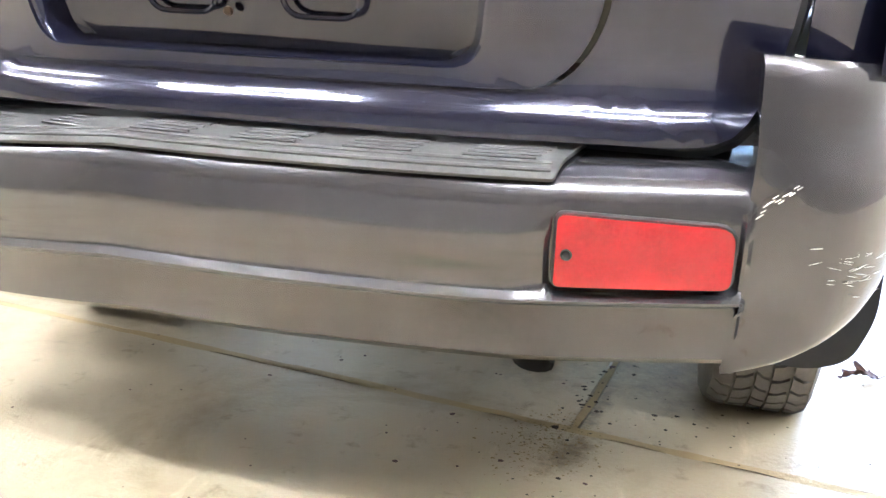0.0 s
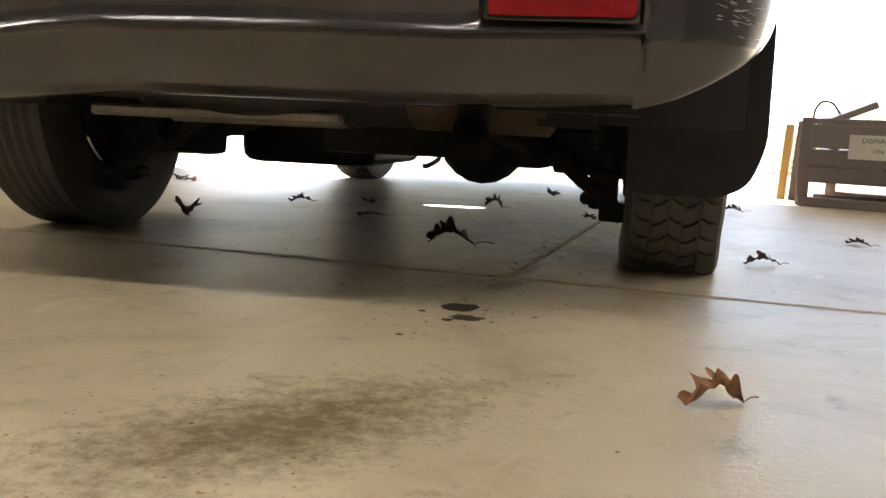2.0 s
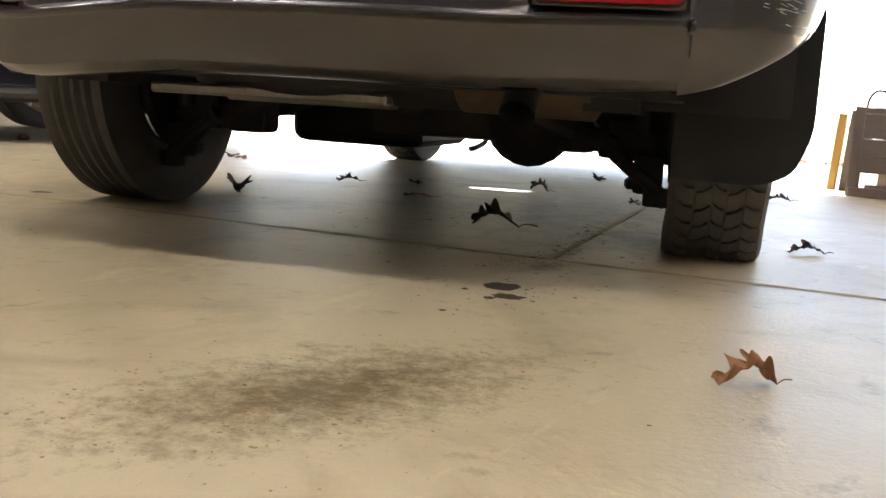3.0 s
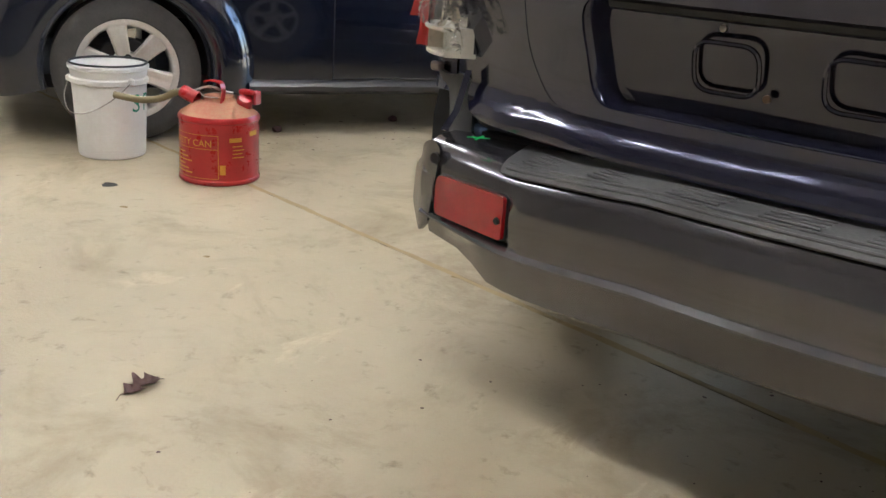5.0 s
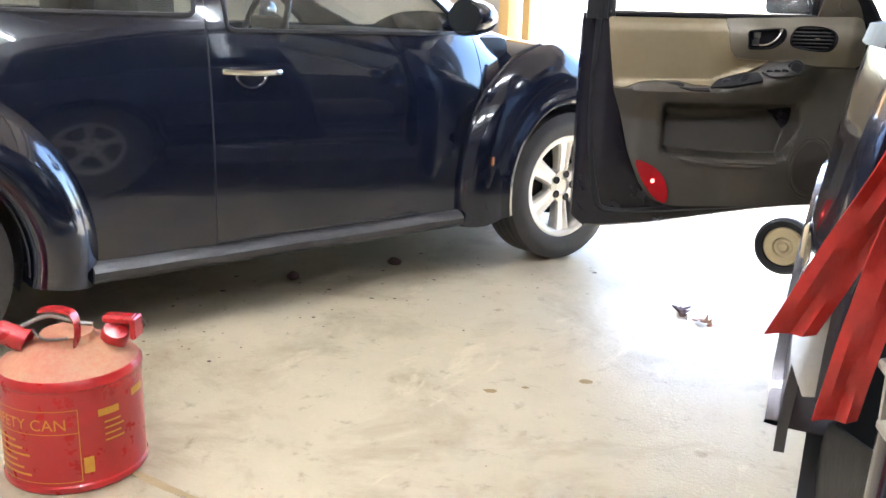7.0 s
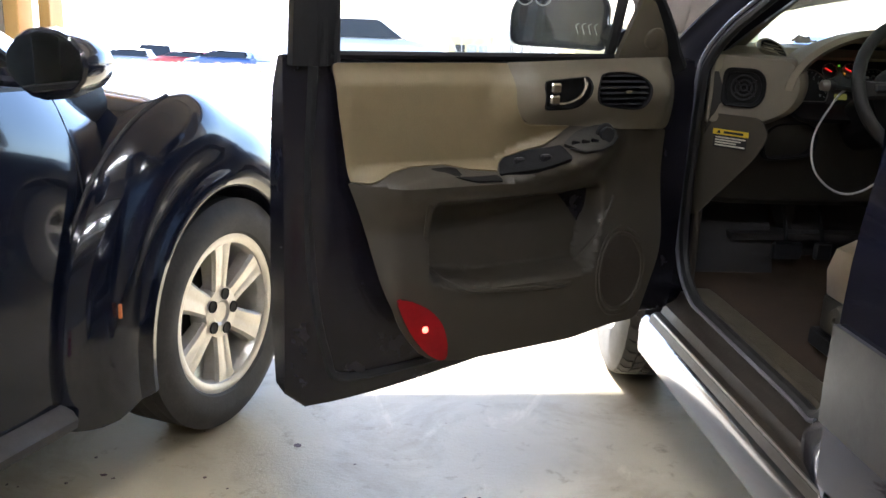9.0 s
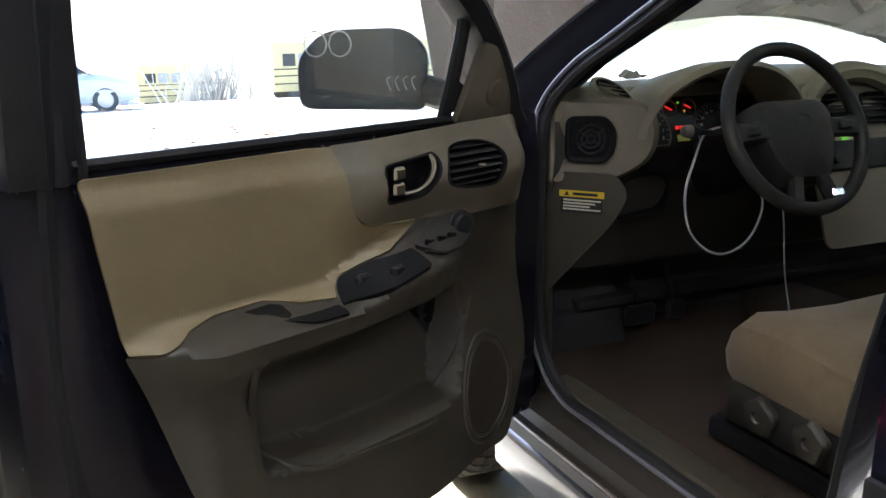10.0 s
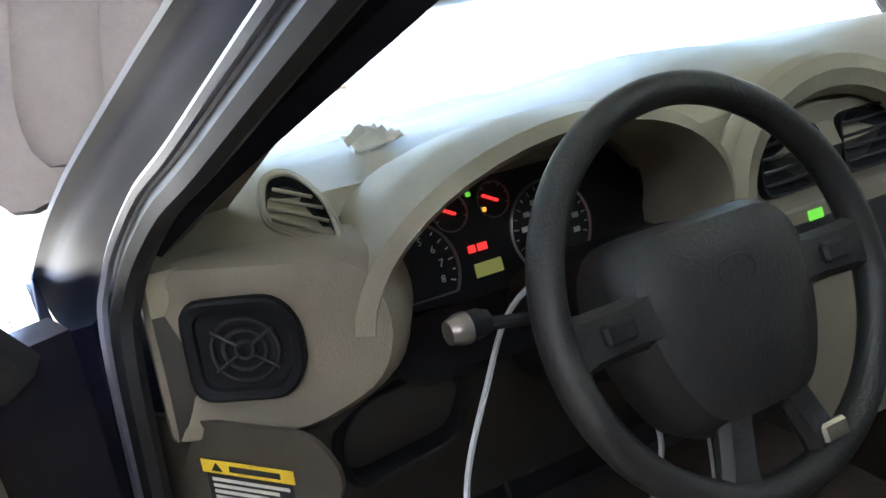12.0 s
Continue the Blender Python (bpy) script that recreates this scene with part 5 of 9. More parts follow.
lathe(bm, [(0.0001, 0.0), (0.30, 0.0), (0.345, 0.03), (0.355, 0.09), (0.33, 0.15), (0.20, 0.16)], 40, pose(-0.02, 0.62, 0.30))
part("spare_wheel", bm, UNDERBODY, wagon)
bm = boxes(((0.0, 3.55, 0.30), (0.80, 0.75, 0.20)), ((0.05, 3.30, 0.26), (0.34, 0.40, 0.14)), bevel=0.05, seg=2)
box(bm, (0, 3.6, 0.62), (1.0, 0.7, 0.40), 0.05)
part("engine", bm, UNDERBODY, wagon, "dark engine block")
bm = bmesh.new()
tube(bm, smooth_line([(-0.05, 2.05, 0.30), (-0.01, 2.0, 0.20), (-0.04, 1.97, 0.165), (-0.06, 1.95, 0.16)], 4), 0.010, 6)
part("loose_strap", bm, STEEL, wagon, "loose metal strap hanging")

# front end
bm = bmesh.new()
rows = []
for z, d in ((0.24, 0.10), (0.30, 0.03), (0.42, 0.0), (0.55, 0.0), (0.64, 0.03), (0.66, 0.10)):
    rows.append([(x / 10, 4.50 - d - 0.32 * (abs(x) / 8.6) ** 2.4, z) for x in range(-9, 10)])
loft(bm, rows)
part("front_bumper", bm, CLADDING, wagon, "grey front bumper")
part("grille", boxes(((0, 4.36, 0.74), (0.70, 0.06, 0.14)), bevel=0.02), BLACK_PLASTIC, wagon)
for s in (-1, 1):
    part("headlamp", boxes(((s * 0.56, 4.30, 0.76), (0.34, 0.12, 0.17)), bevel=0.05, seg=3), LAMP_SILVER, wagon)
bm = bmesh.new()
loft(bm, [[(s * 0.80, 3.16, 0.9), (s * 0.78, 3.6, 0.93), (s * 0.72, 4.25, 0.86)] for s in (-1, 1)])
part("engine_bay_floor", boxes(((0, 3.75, 0.56), (1.3, 1.1, 0.02))), UNDERBODY, wagon)
part("cowl", boxes(((0, 3.40, 0.985), (1.46, 0.20, 0.05)), ((0, 3.33, 0.80), (1.50, 0.03, 0.36)), bevel=0.01), BLACK_PLASTIC, wagon)
# raised hood, tan-grey on both faces though the body is navy
def hood_pt(u, v):
    rib = 0.014 * math.exp(-((abs(u) - 0.55 - 0.08 * v) / 0.06) ** 2) + 0.05 * (1 - (u / 0.9) ** 2) - 0.06 * max(0, v - 0.75)
    return Vector((u, 3.47 + v * 0.47 - rib * 0.88, 1.215 - 0.25 * u * u + v * 0.88 + rib * 0.47))
bm = panel(rounded(V2((-0.89, 0.0), (0.89, 0.0), (0.86, 0.80), (0.66, 1.0), (-0.66, 1.0), (-0.86, 0.80)), 0.08), hood_pt, 0.02, 0.06)
hood = part("hood", bm, HOOD_TAN, wagon, "tan-grey hood raised open")
def hood_rib(path, r):
    bm = bmesh.new()
    tube(bm, [hood_pt(q.x, q.y) + Vector((0, -0.88, 0.47)) * 0.008 for q in smooth_line([(a, b, 0) for a, b in path], 6)], r, 10, flat=0.38)
    part("stiffening_rib", bm, HOOD_TAN, hood)
for s in (-1, 1):
    hood_rib([(s * 0.80, 0.03), (s * 0.76, 0.22), (s * 0.68, 0.42), (s * 0.58, 0.62), (s * 0.40, 0.86)], [0.02, 0.04, 0.05, 0.055, 0.055, 0.055] + [0.055] * 14 + [0.05, 0.045, 0.04, 0.03, 0.02])
    hood_rib([(s * 0.50, 0.05), (s * 0.36, 0.25), (s * 0.30, 0.5), (s * 0.30, 0.8)], 0.035)
for s in (-1, 1):
    bm = bmesh.new()
    tube(bm, [(s * 0.68, 3.36, 0.98), (s * 0.69, 3.47, 1.11)], 0.014, 6)
    part("hood_hinge", bm, UNDERBODY, wagon)

# ---- the open driver's door ----
DOOR = basis(Vector((-0.88, 3.05, 0)), Vector((-0.922, -0.388, 0)).normalized(), Vector((0.388, -0.922, 0)).normalized(), Vector((0, 0, 1)))
def ease(a, b, t):
    t = min(1, max(0, (t - a) / (b - a)))
    return t * t * (3 - 2 * t)
def arm_z(s):
    return min(0.868, 0.800 + 0.18 * max(0, 0.60 - s))
def door_w(s, z):
    """How far the door's trim stands inwards."""
    w = 0.030 + 0.012 * ease(1.03, 0.99, z)
    w += 0.058 * ease(0.62, 0.48, s) * ease(0.08, 0.16, s) * math.exp(-((z - 0.975) / 0.085) ** 2)
    a = arm_z(s)
    ends = ease(0.95, 0.82, s) * ease(0.20, 0.42, s)
    w += ends * 0.100 * (ease(a + 0.030 + 0.045 * ease(0.62, 0.46, s), a - 0.004, z) if z > a else 1 - 0.62 * ease(a, a - 0.11, z))
    w += 0.030 * ease(0.80, 0.55, z) * ease(0.92, 0.84, s)
    slant = 0.27 + 0.36 * max(0.0, 0.70 - z)
    pocket = ease(slant, slant + 0.035, s) * ease(0.765, 0.735, s) * ease(0.558 + 0.09 * max(0.0, s - 0.6), 0.585 + 0.09 * max(0.0, s - 0.6), z) * ease(0.77, 0.74, z)
    w -= 0.070 * pocket
    return w
def trim(s, z, out=0.0):
    return DOOR @ Vector((s, door_w(s, z) + out, z))
def door_low(s):
    return 0.385 - 0.105 * ease(0.1, 1.0, s)
driver_door = bmesh.new()
rows = []
for i in range(23):
    s = -0.01 + 1.046 * i / 22
    b = door_low(s) + (0.04 * ease(0.99, 1.036, s))
    skin = -0.055 - 0.035 * ease(0.0, 0.12, s)
    ring = [(0.012, b + 0.06), (0.0, b + 0.015), (-0.03, b), (skin, b + 0.004), (skin - 0.018, b + 0.10), (skin - 0.030, b + 0.30), (skin - 0.020, 0.86), (skin - 0.002, 0.98), (skin + 0.035, 1.045), (-0.02, 1.05), (0.010, 1.045), (0.020, 0.95), (0.016, 0.7)]
    if s > 0.975:
        k = ease(0.975, 1.036, s)
        ring = [(w * (1 - k) + min(w, -0.025) * k, z) for w, z in ring]
    rows.append([DOOR @ Vector((s, w, z)) for w, z in ring])
loft(driver_door, rows, True, True)
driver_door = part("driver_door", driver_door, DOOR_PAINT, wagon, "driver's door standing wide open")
# window frame with its sash channels
bm = bmesh.new()
def frame_ring(path, size, inset=0.0):
    rows = []
    pts = [Vector(p) for p in path]
    for i, p in enumerate(pts):
        d = (pts[min(i + 1, len(pts) - 1)] - pts[max(i - 1, 0)]).normalized()
        n = Vector((d.y, -d.x))
        lean = (0.42 - 0.31 * ease(0.35, 0.85, p.x)) * max(0, p.y - 1.05)
        rows.append([DOOR @ Vector((p.x + n.x * k * size, w + lean, p.y + n.y * k * size)) for w, k in ((0.012, -0.5), (0.022, -0.2), (0.012, 0.42), (-0.02, 0.5), (-0.045, 0.3), (-0.048, -0.35), (-0.02, -0.5))])
    return rows
FRAME_PATH = smooth_line([(0.040, 1.02), (0.100, 1.10), (0.183, 1.182), (0.28, 1.258), (0.42, 1.335), (0.58, 1.405), (0.76, 1.455), (0.90, 1.475), (0.955, 1.45), (0.970, 1.30), (0.972, 1.04)], 4)
loft(bm, frame_ring(FRAME_PATH, 0.055), True, True)
part("window_frame", bm, BLACK_PLASTIC, driver_door, "black window frame")
bm = bmesh.new()
loft(bm, frame_ring([(0.978, 1.47), (0.978, 1.25), (0.978, 1.03)], 0.100), True, True)
part("latch_pillar", bm, BLACK_PLASTIC, driver_door)
for off, r in ((0.0, 0.009), (0.03, 0.006), (-0.028, 0.007)):
    bm = bmesh.new()
    tube(bm, [DOOR @ Vector((0.965 + off, 0.018, z)) for z in (1.46, 1.3, 1.15, 1.03)], r, 6)
    part("sash_channel", bm, SEAL, driver_door)
bm = bmesh.new()
tube(bm, smooth_line([DOOR @ Vector(q) for q in ((0.985, 0.012, 1.03), (0.99, 0.002, 0.8), (0.985, 0.004, 0.6), (0.955, 0.008, 0.42), (0.90, 0.010, 0.355), (0.6, 0.010, 0.375), (0.2, 0.010, 0.41))], 5), 0.011, 6)
part("door_seal", bm, SEAL, driver_door)
part("door_glass", panel(V2((0.255, 1.05), (0.945, 1.05), (0.945, 1.45), (0.76, 1.44), (0.58, 1.385), (0.42, 1.31), (0.29, 1.215)), lambda s, z: DOOR @ Vector((s, -0.012 + (0.42 - 0.31 * ease(0.35, 0.85, s)) * (z - 1.05), z)), 0.003, 0.1), CLEAR, driver_door)
bm = bmesh.new()
tube(bm, [DOOR @ Vector((s, 0.012, 1.052)) for s in (0.19, 0.4, 0.7, 0.95)], 0.009, 6)
part("glass_wiper", bm, SEAL, driver_door)
bm = bmesh.new()
tube(bm, [DOOR @ Vector((s, w, z)) for s, w, z in ((0.252, 0.0, 1.05), (0.258, 0.03, 1.12), (0.268, 0.062, 1.20), (0.274, 0.075, 1.235))], 0.013, 8)
part("division_bar", bm, SEAL, driver_door, "black quarter division bar")
# shut face details
for z, h in ((0.905, 0.022), (0.86, 0.012), (0.66, 0.03)):
    part("latch_detail", boxes(((0, 0, 0), (0.012, 0.05, h)), bevel=0.003, m=DOOR @ pose(1.012, -0.045, z)), BRAKE_DARK, driver_door)
bm = bmesh.new()
tube(bm, [DOOR @ Vector(p) for p in ((1.008, -0.055, 0.70), (1.024, -0.05, 0.69), (1.026, -0.04, 0.665), (1.022, -0.028, 0.66))], 0.005, 6)
part("latch", bm, STEEL, driver_door, "steel door latch")
# trim pieces: each is cut from one flowing surface
SEAM = [(0.924, 0.801), (0.892, 0.800), (0.844, 0.816), (0.79, 0.823), (0.71, 0.824), (0.66, 0.815), (0.602, 0.812), (0.568, 0.835), (0.52, 0.853), (0.484, 0.863), (0.44, 0.884), (0.412, 0.905)]
LOWER = rounded(V2((0.155, 0.415), (0.683, 0.398), (0.769, 0.411), (0.826, 0.485), (0.862, 0.579), (0.891, 0.706), *[(a, b - 0.001) for a, b in SEAM], (0.25, 0.892), (0.10, 0.887), (0.095, 0.60)),
                [0.03, 0.03, 0.04, 0.03, 0.03, 0.03] + [0.004] * 12 + [0.01, 0.01, 0.06])
lower_trim = part("lower_trim", panel(LOWER, trim, 0.010, 0.012), BROWN_TRIM, driver_door, "dark brown-grey lower trim", 75)
UPPER = rounded(V2(*[(a, b + 0.002) for a, b in SEAM], (0.525, 0.913), (0.548, 0.945), (0.553, 1.0), (0.562, 1.040), (0.955, 1.038), (0.945, 0.945)), [0.004] * 12 + [0.012, 0.02, 0.03, 0.006, 0.012, 0.01])
part("padded_insert", panel(UPPER, lambda s, z: trim(s, z, 0.005 + 0.006 * min(1, max(0, (0.955 - s) / 0.03))), 0.008, 0.012), BEIGE_VINYL, driver_door, "beige vinyl insert", 75)
BOWL_O = rounded(V2((0.405, 0.944), (0.494, 0.942), (0.500, 1.005), (0.366, 1.016), (0.368, 0.980)), [0.03, 0.012, 0.014, 0.012, 0.03])
VENT_O = smooth_line([(0.347, 0.955), (0.359, 0.985), (0.335, 1.018), (0.27, 1.025), (0.212, 1.012), (0.199, 0.98), (0.218, 0.943), (0.28, 0.942)], 4, True)
VENT_O = [Vector((p.x, p.y)) for p in VENT_O]
WING = rounded(V2((0.560, 1.041), (0.26, 1.052), (0.10, 1.056), (0.085, 0.95), (0.10, 0.889), (0.25, 0.894), (0.412, 0.908), (0.523, 0.915), (0.546, 0.946), (0.551, 1.0)), [0.004, 0.01, 0.03, 0.03, 0.02, 0.01, 0.006, 0.02, 0.02, 0.02])
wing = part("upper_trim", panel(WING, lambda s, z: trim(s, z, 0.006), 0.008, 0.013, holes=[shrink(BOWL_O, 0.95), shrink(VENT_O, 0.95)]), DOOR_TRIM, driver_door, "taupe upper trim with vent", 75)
def inset(outline, depth, mat, name, parent, label="", out=0.007):
    bm = bmesh.new()
    rows = []
    for k, o in ((1.0, out), (0.96, out + 0.003), (0.90, out), (0.86, out - depth * 0.6), (0.82, out - depth)):
        rows.append([trim(p.x, p.y, o) for p in shrink(outline, k)])
    loft(bm, rows, True)
    bm.verts.ensure_lookup_table()
    bm.faces.new(bm.verts[-len(outline):])
    return part(name, bm, mat, parent, label)
bezel = inset(BOWL_O, 0.028, DARK_TRIM, "handle_bowl", wing, "dark handle bowl", 0.009)
bm = bmesh.new()
box(bm, (0, 0, 0), (0.026, 0.012, 0.022), 0.004, Matrix.Translation(trim(0.466, 0.991, 0.006)) @ DOOR.to_3x3().to_4x4())
box(bm, (0, 0, 0), (0.026, 0.014, 0.022), 0.004, Matrix.Translation(trim(0.468, 0.966, 0.004)) @ DOOR.to_3x3().to_4x4())
tube(bm, smooth_line([trim(s, z, o) for s, z, o in ((0.455, 0.958, 0.004), (0.432, 0.961, 0.011), (0.410, 0.974, 0.015), (0.393, 0.994, 0.012), (0.385, 1.008, 0.006))], 5), 0.0082, 10, flat=0.6)
part("door_pull", bm, CHROME, bezel, "chrome door pull and lock")
door_vent = inset(VENT_O, 0.03, DARK_TRIM, "door_vent", wing, "oval dark air vent", 0.009)
for i in range(6):
    z = 0.953 + i * 0.0122
    half = 0.068 * math.sqrt(max(0.15, 1 - ((z - 0.983) / 0.050) ** 2))
    bm = bmesh.new()
    loft(bm, [[trim(0.279 + q * half, z + dz, o) for dz, o in ((0.0, 0.008), (0.003, 0.006), (0.0045, -0.010), (0.0, -0.012))] for q in (-1, -0.3, 0.3, 0.98)], True, True)
    part("louvre", bm, BLACK_PLASTIC, door_vent)
part("vent_tab", boxes(((0, 0, 0), (0.016, 0.008, 0.007)), bevel=0.002, m=Matrix.Translation(trim(0.27, 0.982, 0.010)) @ DOOR.to_3x3().to_4x4()), TAUPE_TRIM, door_vent)
# speaker, pocket edge, red courtesy lamp
bm = bmesh.new()
for r, o in ((0.098, 0.003), (0.086, 0.004)):
    tube(bm, [trim(0.225 + r * 0.82 * math.cos(a * math.pi / 16), 0.545 + r * 1.1 * math.sin(a * math.pi / 16), o) for a in range(32)], 0.006, 6, True)
part("speaker_ring", bm, BROWN_TRIM, lower_trim)
part("speaker_grille", panel([Vector((0.225 + 0.068 * math.cos(a * math.pi / 16), 0.545 + 0.092 * math.sin(a * math.pi / 16))) for a in range(32)], lambda s, z: trim(s, z, 0.004), 0.004, 0.03), SILL_DIRT, lower_trim, "round speaker grille")
bm = bmesh.new()
tube(bm, smooth_line([trim(s, z, 0.002) for s, z in ((0.775, 0.76), (0.766, 0.68), (0.74, 0.61), (0.69, 0.568), (0.575, 0.550), (0.40, 0.545), (0.345, 0.575), (0.30, 0.64), (0.245, 0.73))], 4), 0.006, 6)
part("pocket_lip", bm, BROWN_TRIM, lower_trim)
bm = bmesh.new()
tube(bm, [trim(s, z, 0.002) for s, z in ((0.885, 0.738), (0.80, 0.722), (0.72, 0.708))], 0.003, 6)
part("trim_seam", bm, SEAL, lower_trim)
LAMP = [Vector(p) for p in ((0.838, 0.556), (0.79, 0.545), (0.745, 0.510), (0.722, 0.462), (0.722, 0.412), (0.765, 0.428), (0.812, 0.488))]
LAMP = [Vector((p.x, p.y)) for p in smooth_line([(p.x, p.y) for p in LAMP], 4, True)]
part("courtesy_lamp", panel(LAMP, lambda s, z: trim(s, z, 0.010), 0.012, 0.02), RED_LENS, lower_trim, "red courtesy lamp, lit")
bm = bmesh.new()
bmesh.ops.create_uvsphere(bm, u_segments=10, v_segments=6, radius=0.008, matrix=Matrix.Translation(trim(0.775, 0.487, 0.014)))
part("lamp_bulb", bm, BULB_GLOW, lower_trim, "small glowing bulb")
# switches on the armrest
SW = rounded(V2((0.608, 0.809), (0.569, 0.836), (0.518, 0.854), (0.450, 0.866), (0.440, 0.842), (0.525, 0.822)), 0.006)
bm = panel(SW, lambda s, z: trim(s, z, 0.015), 0.010, 0.015)
switches = part("switch_plate", bm, DARK_TRIM, driver_door, "black window switch plate")
SW2 = rounded(V2((0.442, 0.868), (0.392, 0.895), (0.340, 0.908), (0.300, 0.902), (0.282, 0.878), (0.325, 0.860), (0.409, 0.855)), [0.006, 0.012, 0.015, 0.015, 0.015, 0.02, 0.012])
part("switch_bezel", panel(SW2, lambda s, z: trim(s, z, 0.015), 0.010, 0.015), KNEE_TRIM, switches, "dark brown switch bezel")
for s in (0.55, 0.50):
    part("window_switch", boxes(((0, 0, 0), (0.026, 0.014, 0.018)), bevel=0.004, m=Matrix.Translation(trim(s, arm_z(s) + 0.026, 0.022)) @ DOOR.to_3x3().to_4x4()), BLACK_PLASTIC, switches)
bm = bmesh.new()
lathe(bm, [(0.0001, 0.012), (0.017, 0.012), (0.019, 0.009), (0.019, 0.004), (0.025, 0.003), (0.027, 0.0)], 28, Matrix.Translation(trim(0.328, 0.887, 0.019)) @ DOOR.to_3x3().to_4x4() @ pose(0, 0, 0, -90))
part("mirror_knob", bm, BLACK_PLASTIC, switches, "round mirror knob")
for k in range(3):
    s = 0.416 - 0.025 * k
    part("lock_button", boxes(((0, 0, 0), (0.021, 0.006, 0.013)), bevel=0.002, m=Matrix.Translation(trim(s, 0.8715 + 0.0018 * k, 0.021)) @ DOOR.to_3x3().to_4x4() @ pose(0, 0, 0, 0, -10)), DARK_TRIM, switches)
bm = bmesh.new()
tube(bm, [trim(s, z, 0.020) for s, z in ((0.434, 0.862), (0.402, 0.857), (0.36, 0.859), (0.315, 0.865), (0.287, 0.879))], 0.0025, 6)
part("switch_trim", bm, SEAL, switches)
# dark grab slot between insert and armrest
bm = panel(rounded(V2((0.750, 0.822), (0.702, 0.823), (0.66, 0.814), (0.611, 0.811), (0.612, 0.803), (0.673, 0.804), (0.716, 0.811)), 0.005), lambda s, z: trim(s, z, 0.0145), 0.003, 0.02)
part("grab_slot", bm, DARK_TRIM, driver_door)
# sail triangle with tweeter
bm = panel(rounded(V2((0.250, 1.048), (0.098, 1.052), (0.118, 1.090), (0.196, 1.185), (0.228, 1.192)), [0.008, 0.012, 0.02, 0.012, 0.008]), lambda s, z: DOOR @ Vector((s, 0.024 + 0.008 * math.exp(-((s - 0.16) / 0.05) ** 2) + 0.36 * (z - 1.05), z)), 0.014, 0.02)
sail = part("sail_trim", bm, DOOR_TRIM, driver_door, "grey sail trim with tweeter")
bm = bmesh.new()
lathe(bm, [(0.0001, 0.010), (0.018, 0.012), (0.026, 0.008), (0.028, 0.0)], 20, DOOR @ Matrix.Translation((0.166, 0.052, 1.100)) @ pose(0, 0, 0, -110))
part("tweeter", bm, DOOR_TRIM, sail)
# door mirror: shell outboard, glass facing along the door
MIR = basis(DOOR @ Vector((0.245, -0.22, 1.132)), (DOOR.to_3x3() @ Vector((0.625, -0.78, 0))).normalized(), Vector((0, 0, 1)), (DOOR.to_3x3() @ Vector((0.78, 0.625, 0))).normalized())
mirror = bmesh.new()
rows = []
RING = rounded(V2((0.128, -0.072), (-0.125, -0.075), (-0.132, 0.045), (-0.085, 0.085), (0.075, 0.082), (0.128, 0.03)), [0.03, 0.02, 0.03, 0.03, 0.04, 0.03], 4)
for d, k in ((-0.115, 0.30), (-0.10, 0.55), (-0.07, 0.82), (-0.03, 0.97), (0.0, 1.0), (0.012, 0.99), (0.016, 0.96)):
    rows.append([MIR @ Vector((p.x * k, p.y * k, d)) for p in RING])
loft(mirror, rows, True, True)
door_mirror = part("door_mirror", mirror, NAVY, driver_door, "dark door mirror with marker loops")
bm = bmesh.new()
tube(bm, [DOOR @ Vector(q) for q in ((0.16, -0.05, 1.085), (0.155, -0.10, 1.088), (0.16, -0.15, 1.10))], 0.030, 10)
part("mirror_foot", bm, BLACK_PLASTIC, door_mirror)
part("mirror_glass", panel(shrink(RING, 0.90), lambda u, v: MIR @ Vector((u, v + 0.004, 0.0175)), 0.001, 0.05), MIRROR, door_mirror, "mirror glass")
def scribble(points, width, mat=WHITE_MARK):
    bm = bmesh.new()
    tube(bm, [MIR @ Vector((q[0], q[1], 0.0195)) for q in smooth_line(points, 6)], width, 5, flat=0.4)
    part("marker_loop", bm, mat, door_mirror)
for c in (0.088, 0.040):
    scribble([(c + 0.022 * math.cos(a * math.pi / 4), 0.055 + 0.024 * math.sin(a * math.pi / 4)) for a in range(9)], 0.0028)
for i in range(4):
    scribble([(-0.105 + 0.016 * i, -0.035), (-0.098 + 0.016 * i, -0.015), (-0.106 + 0.016 * i, -0.008)], 0.0012)

# ---- cabin ----
# jamb, sill and opening seal
def jamb_loft(name, rows, mat, label=""):
    bm = bmesh.new()
    loft(bm, rows)
    return part(name, bm, mat, wagon, label)
jamb_loft("hinge_pillar", [[(-0.895, 3.095, z), (-0.885, 3.108, z), (-0.845, 3.108, z), (-0.835, 3.125, z), (-0.79, 3.135, z), (-0.76, 3.19, z)] for z in (0.40, 0.5, 0.7, 0.9, 1.02)], NAVY)
jamb_loft("latch_post", [[(-0.890, 2.150, z), (-0.880, 2.148 + k * 0.3, z), (-0.85, 2.138 + k, z), (-0.80, 2.13 + k, z), (-0.77, 2.08 + k, z)] for z, k in ((0.34, 0.20), (0.41, 0.175), (0.46, 0.13), (0.52, 0.112), (0.62, 0.105), (0.8, 0.08), (1.04, 0.02))], NAVY)
sill = jamb_loft("door_sill", [[(-0.893, y, 0.338), (-0.886, y, 0.358), (-0.876, y, 0.364), (-0.862, y, 0.364), (-0.852, y, 0.386), (-0.835, y, 0.394), (-0.822, y, 0.403), (-0.812, y, 0.425), (-0.802, y, 0.425), (-0.79, y, 0.412)] for y in (2.13, 2.5, 2.9, 3.11)], SILL_DIRT, "dusty dark door sill")
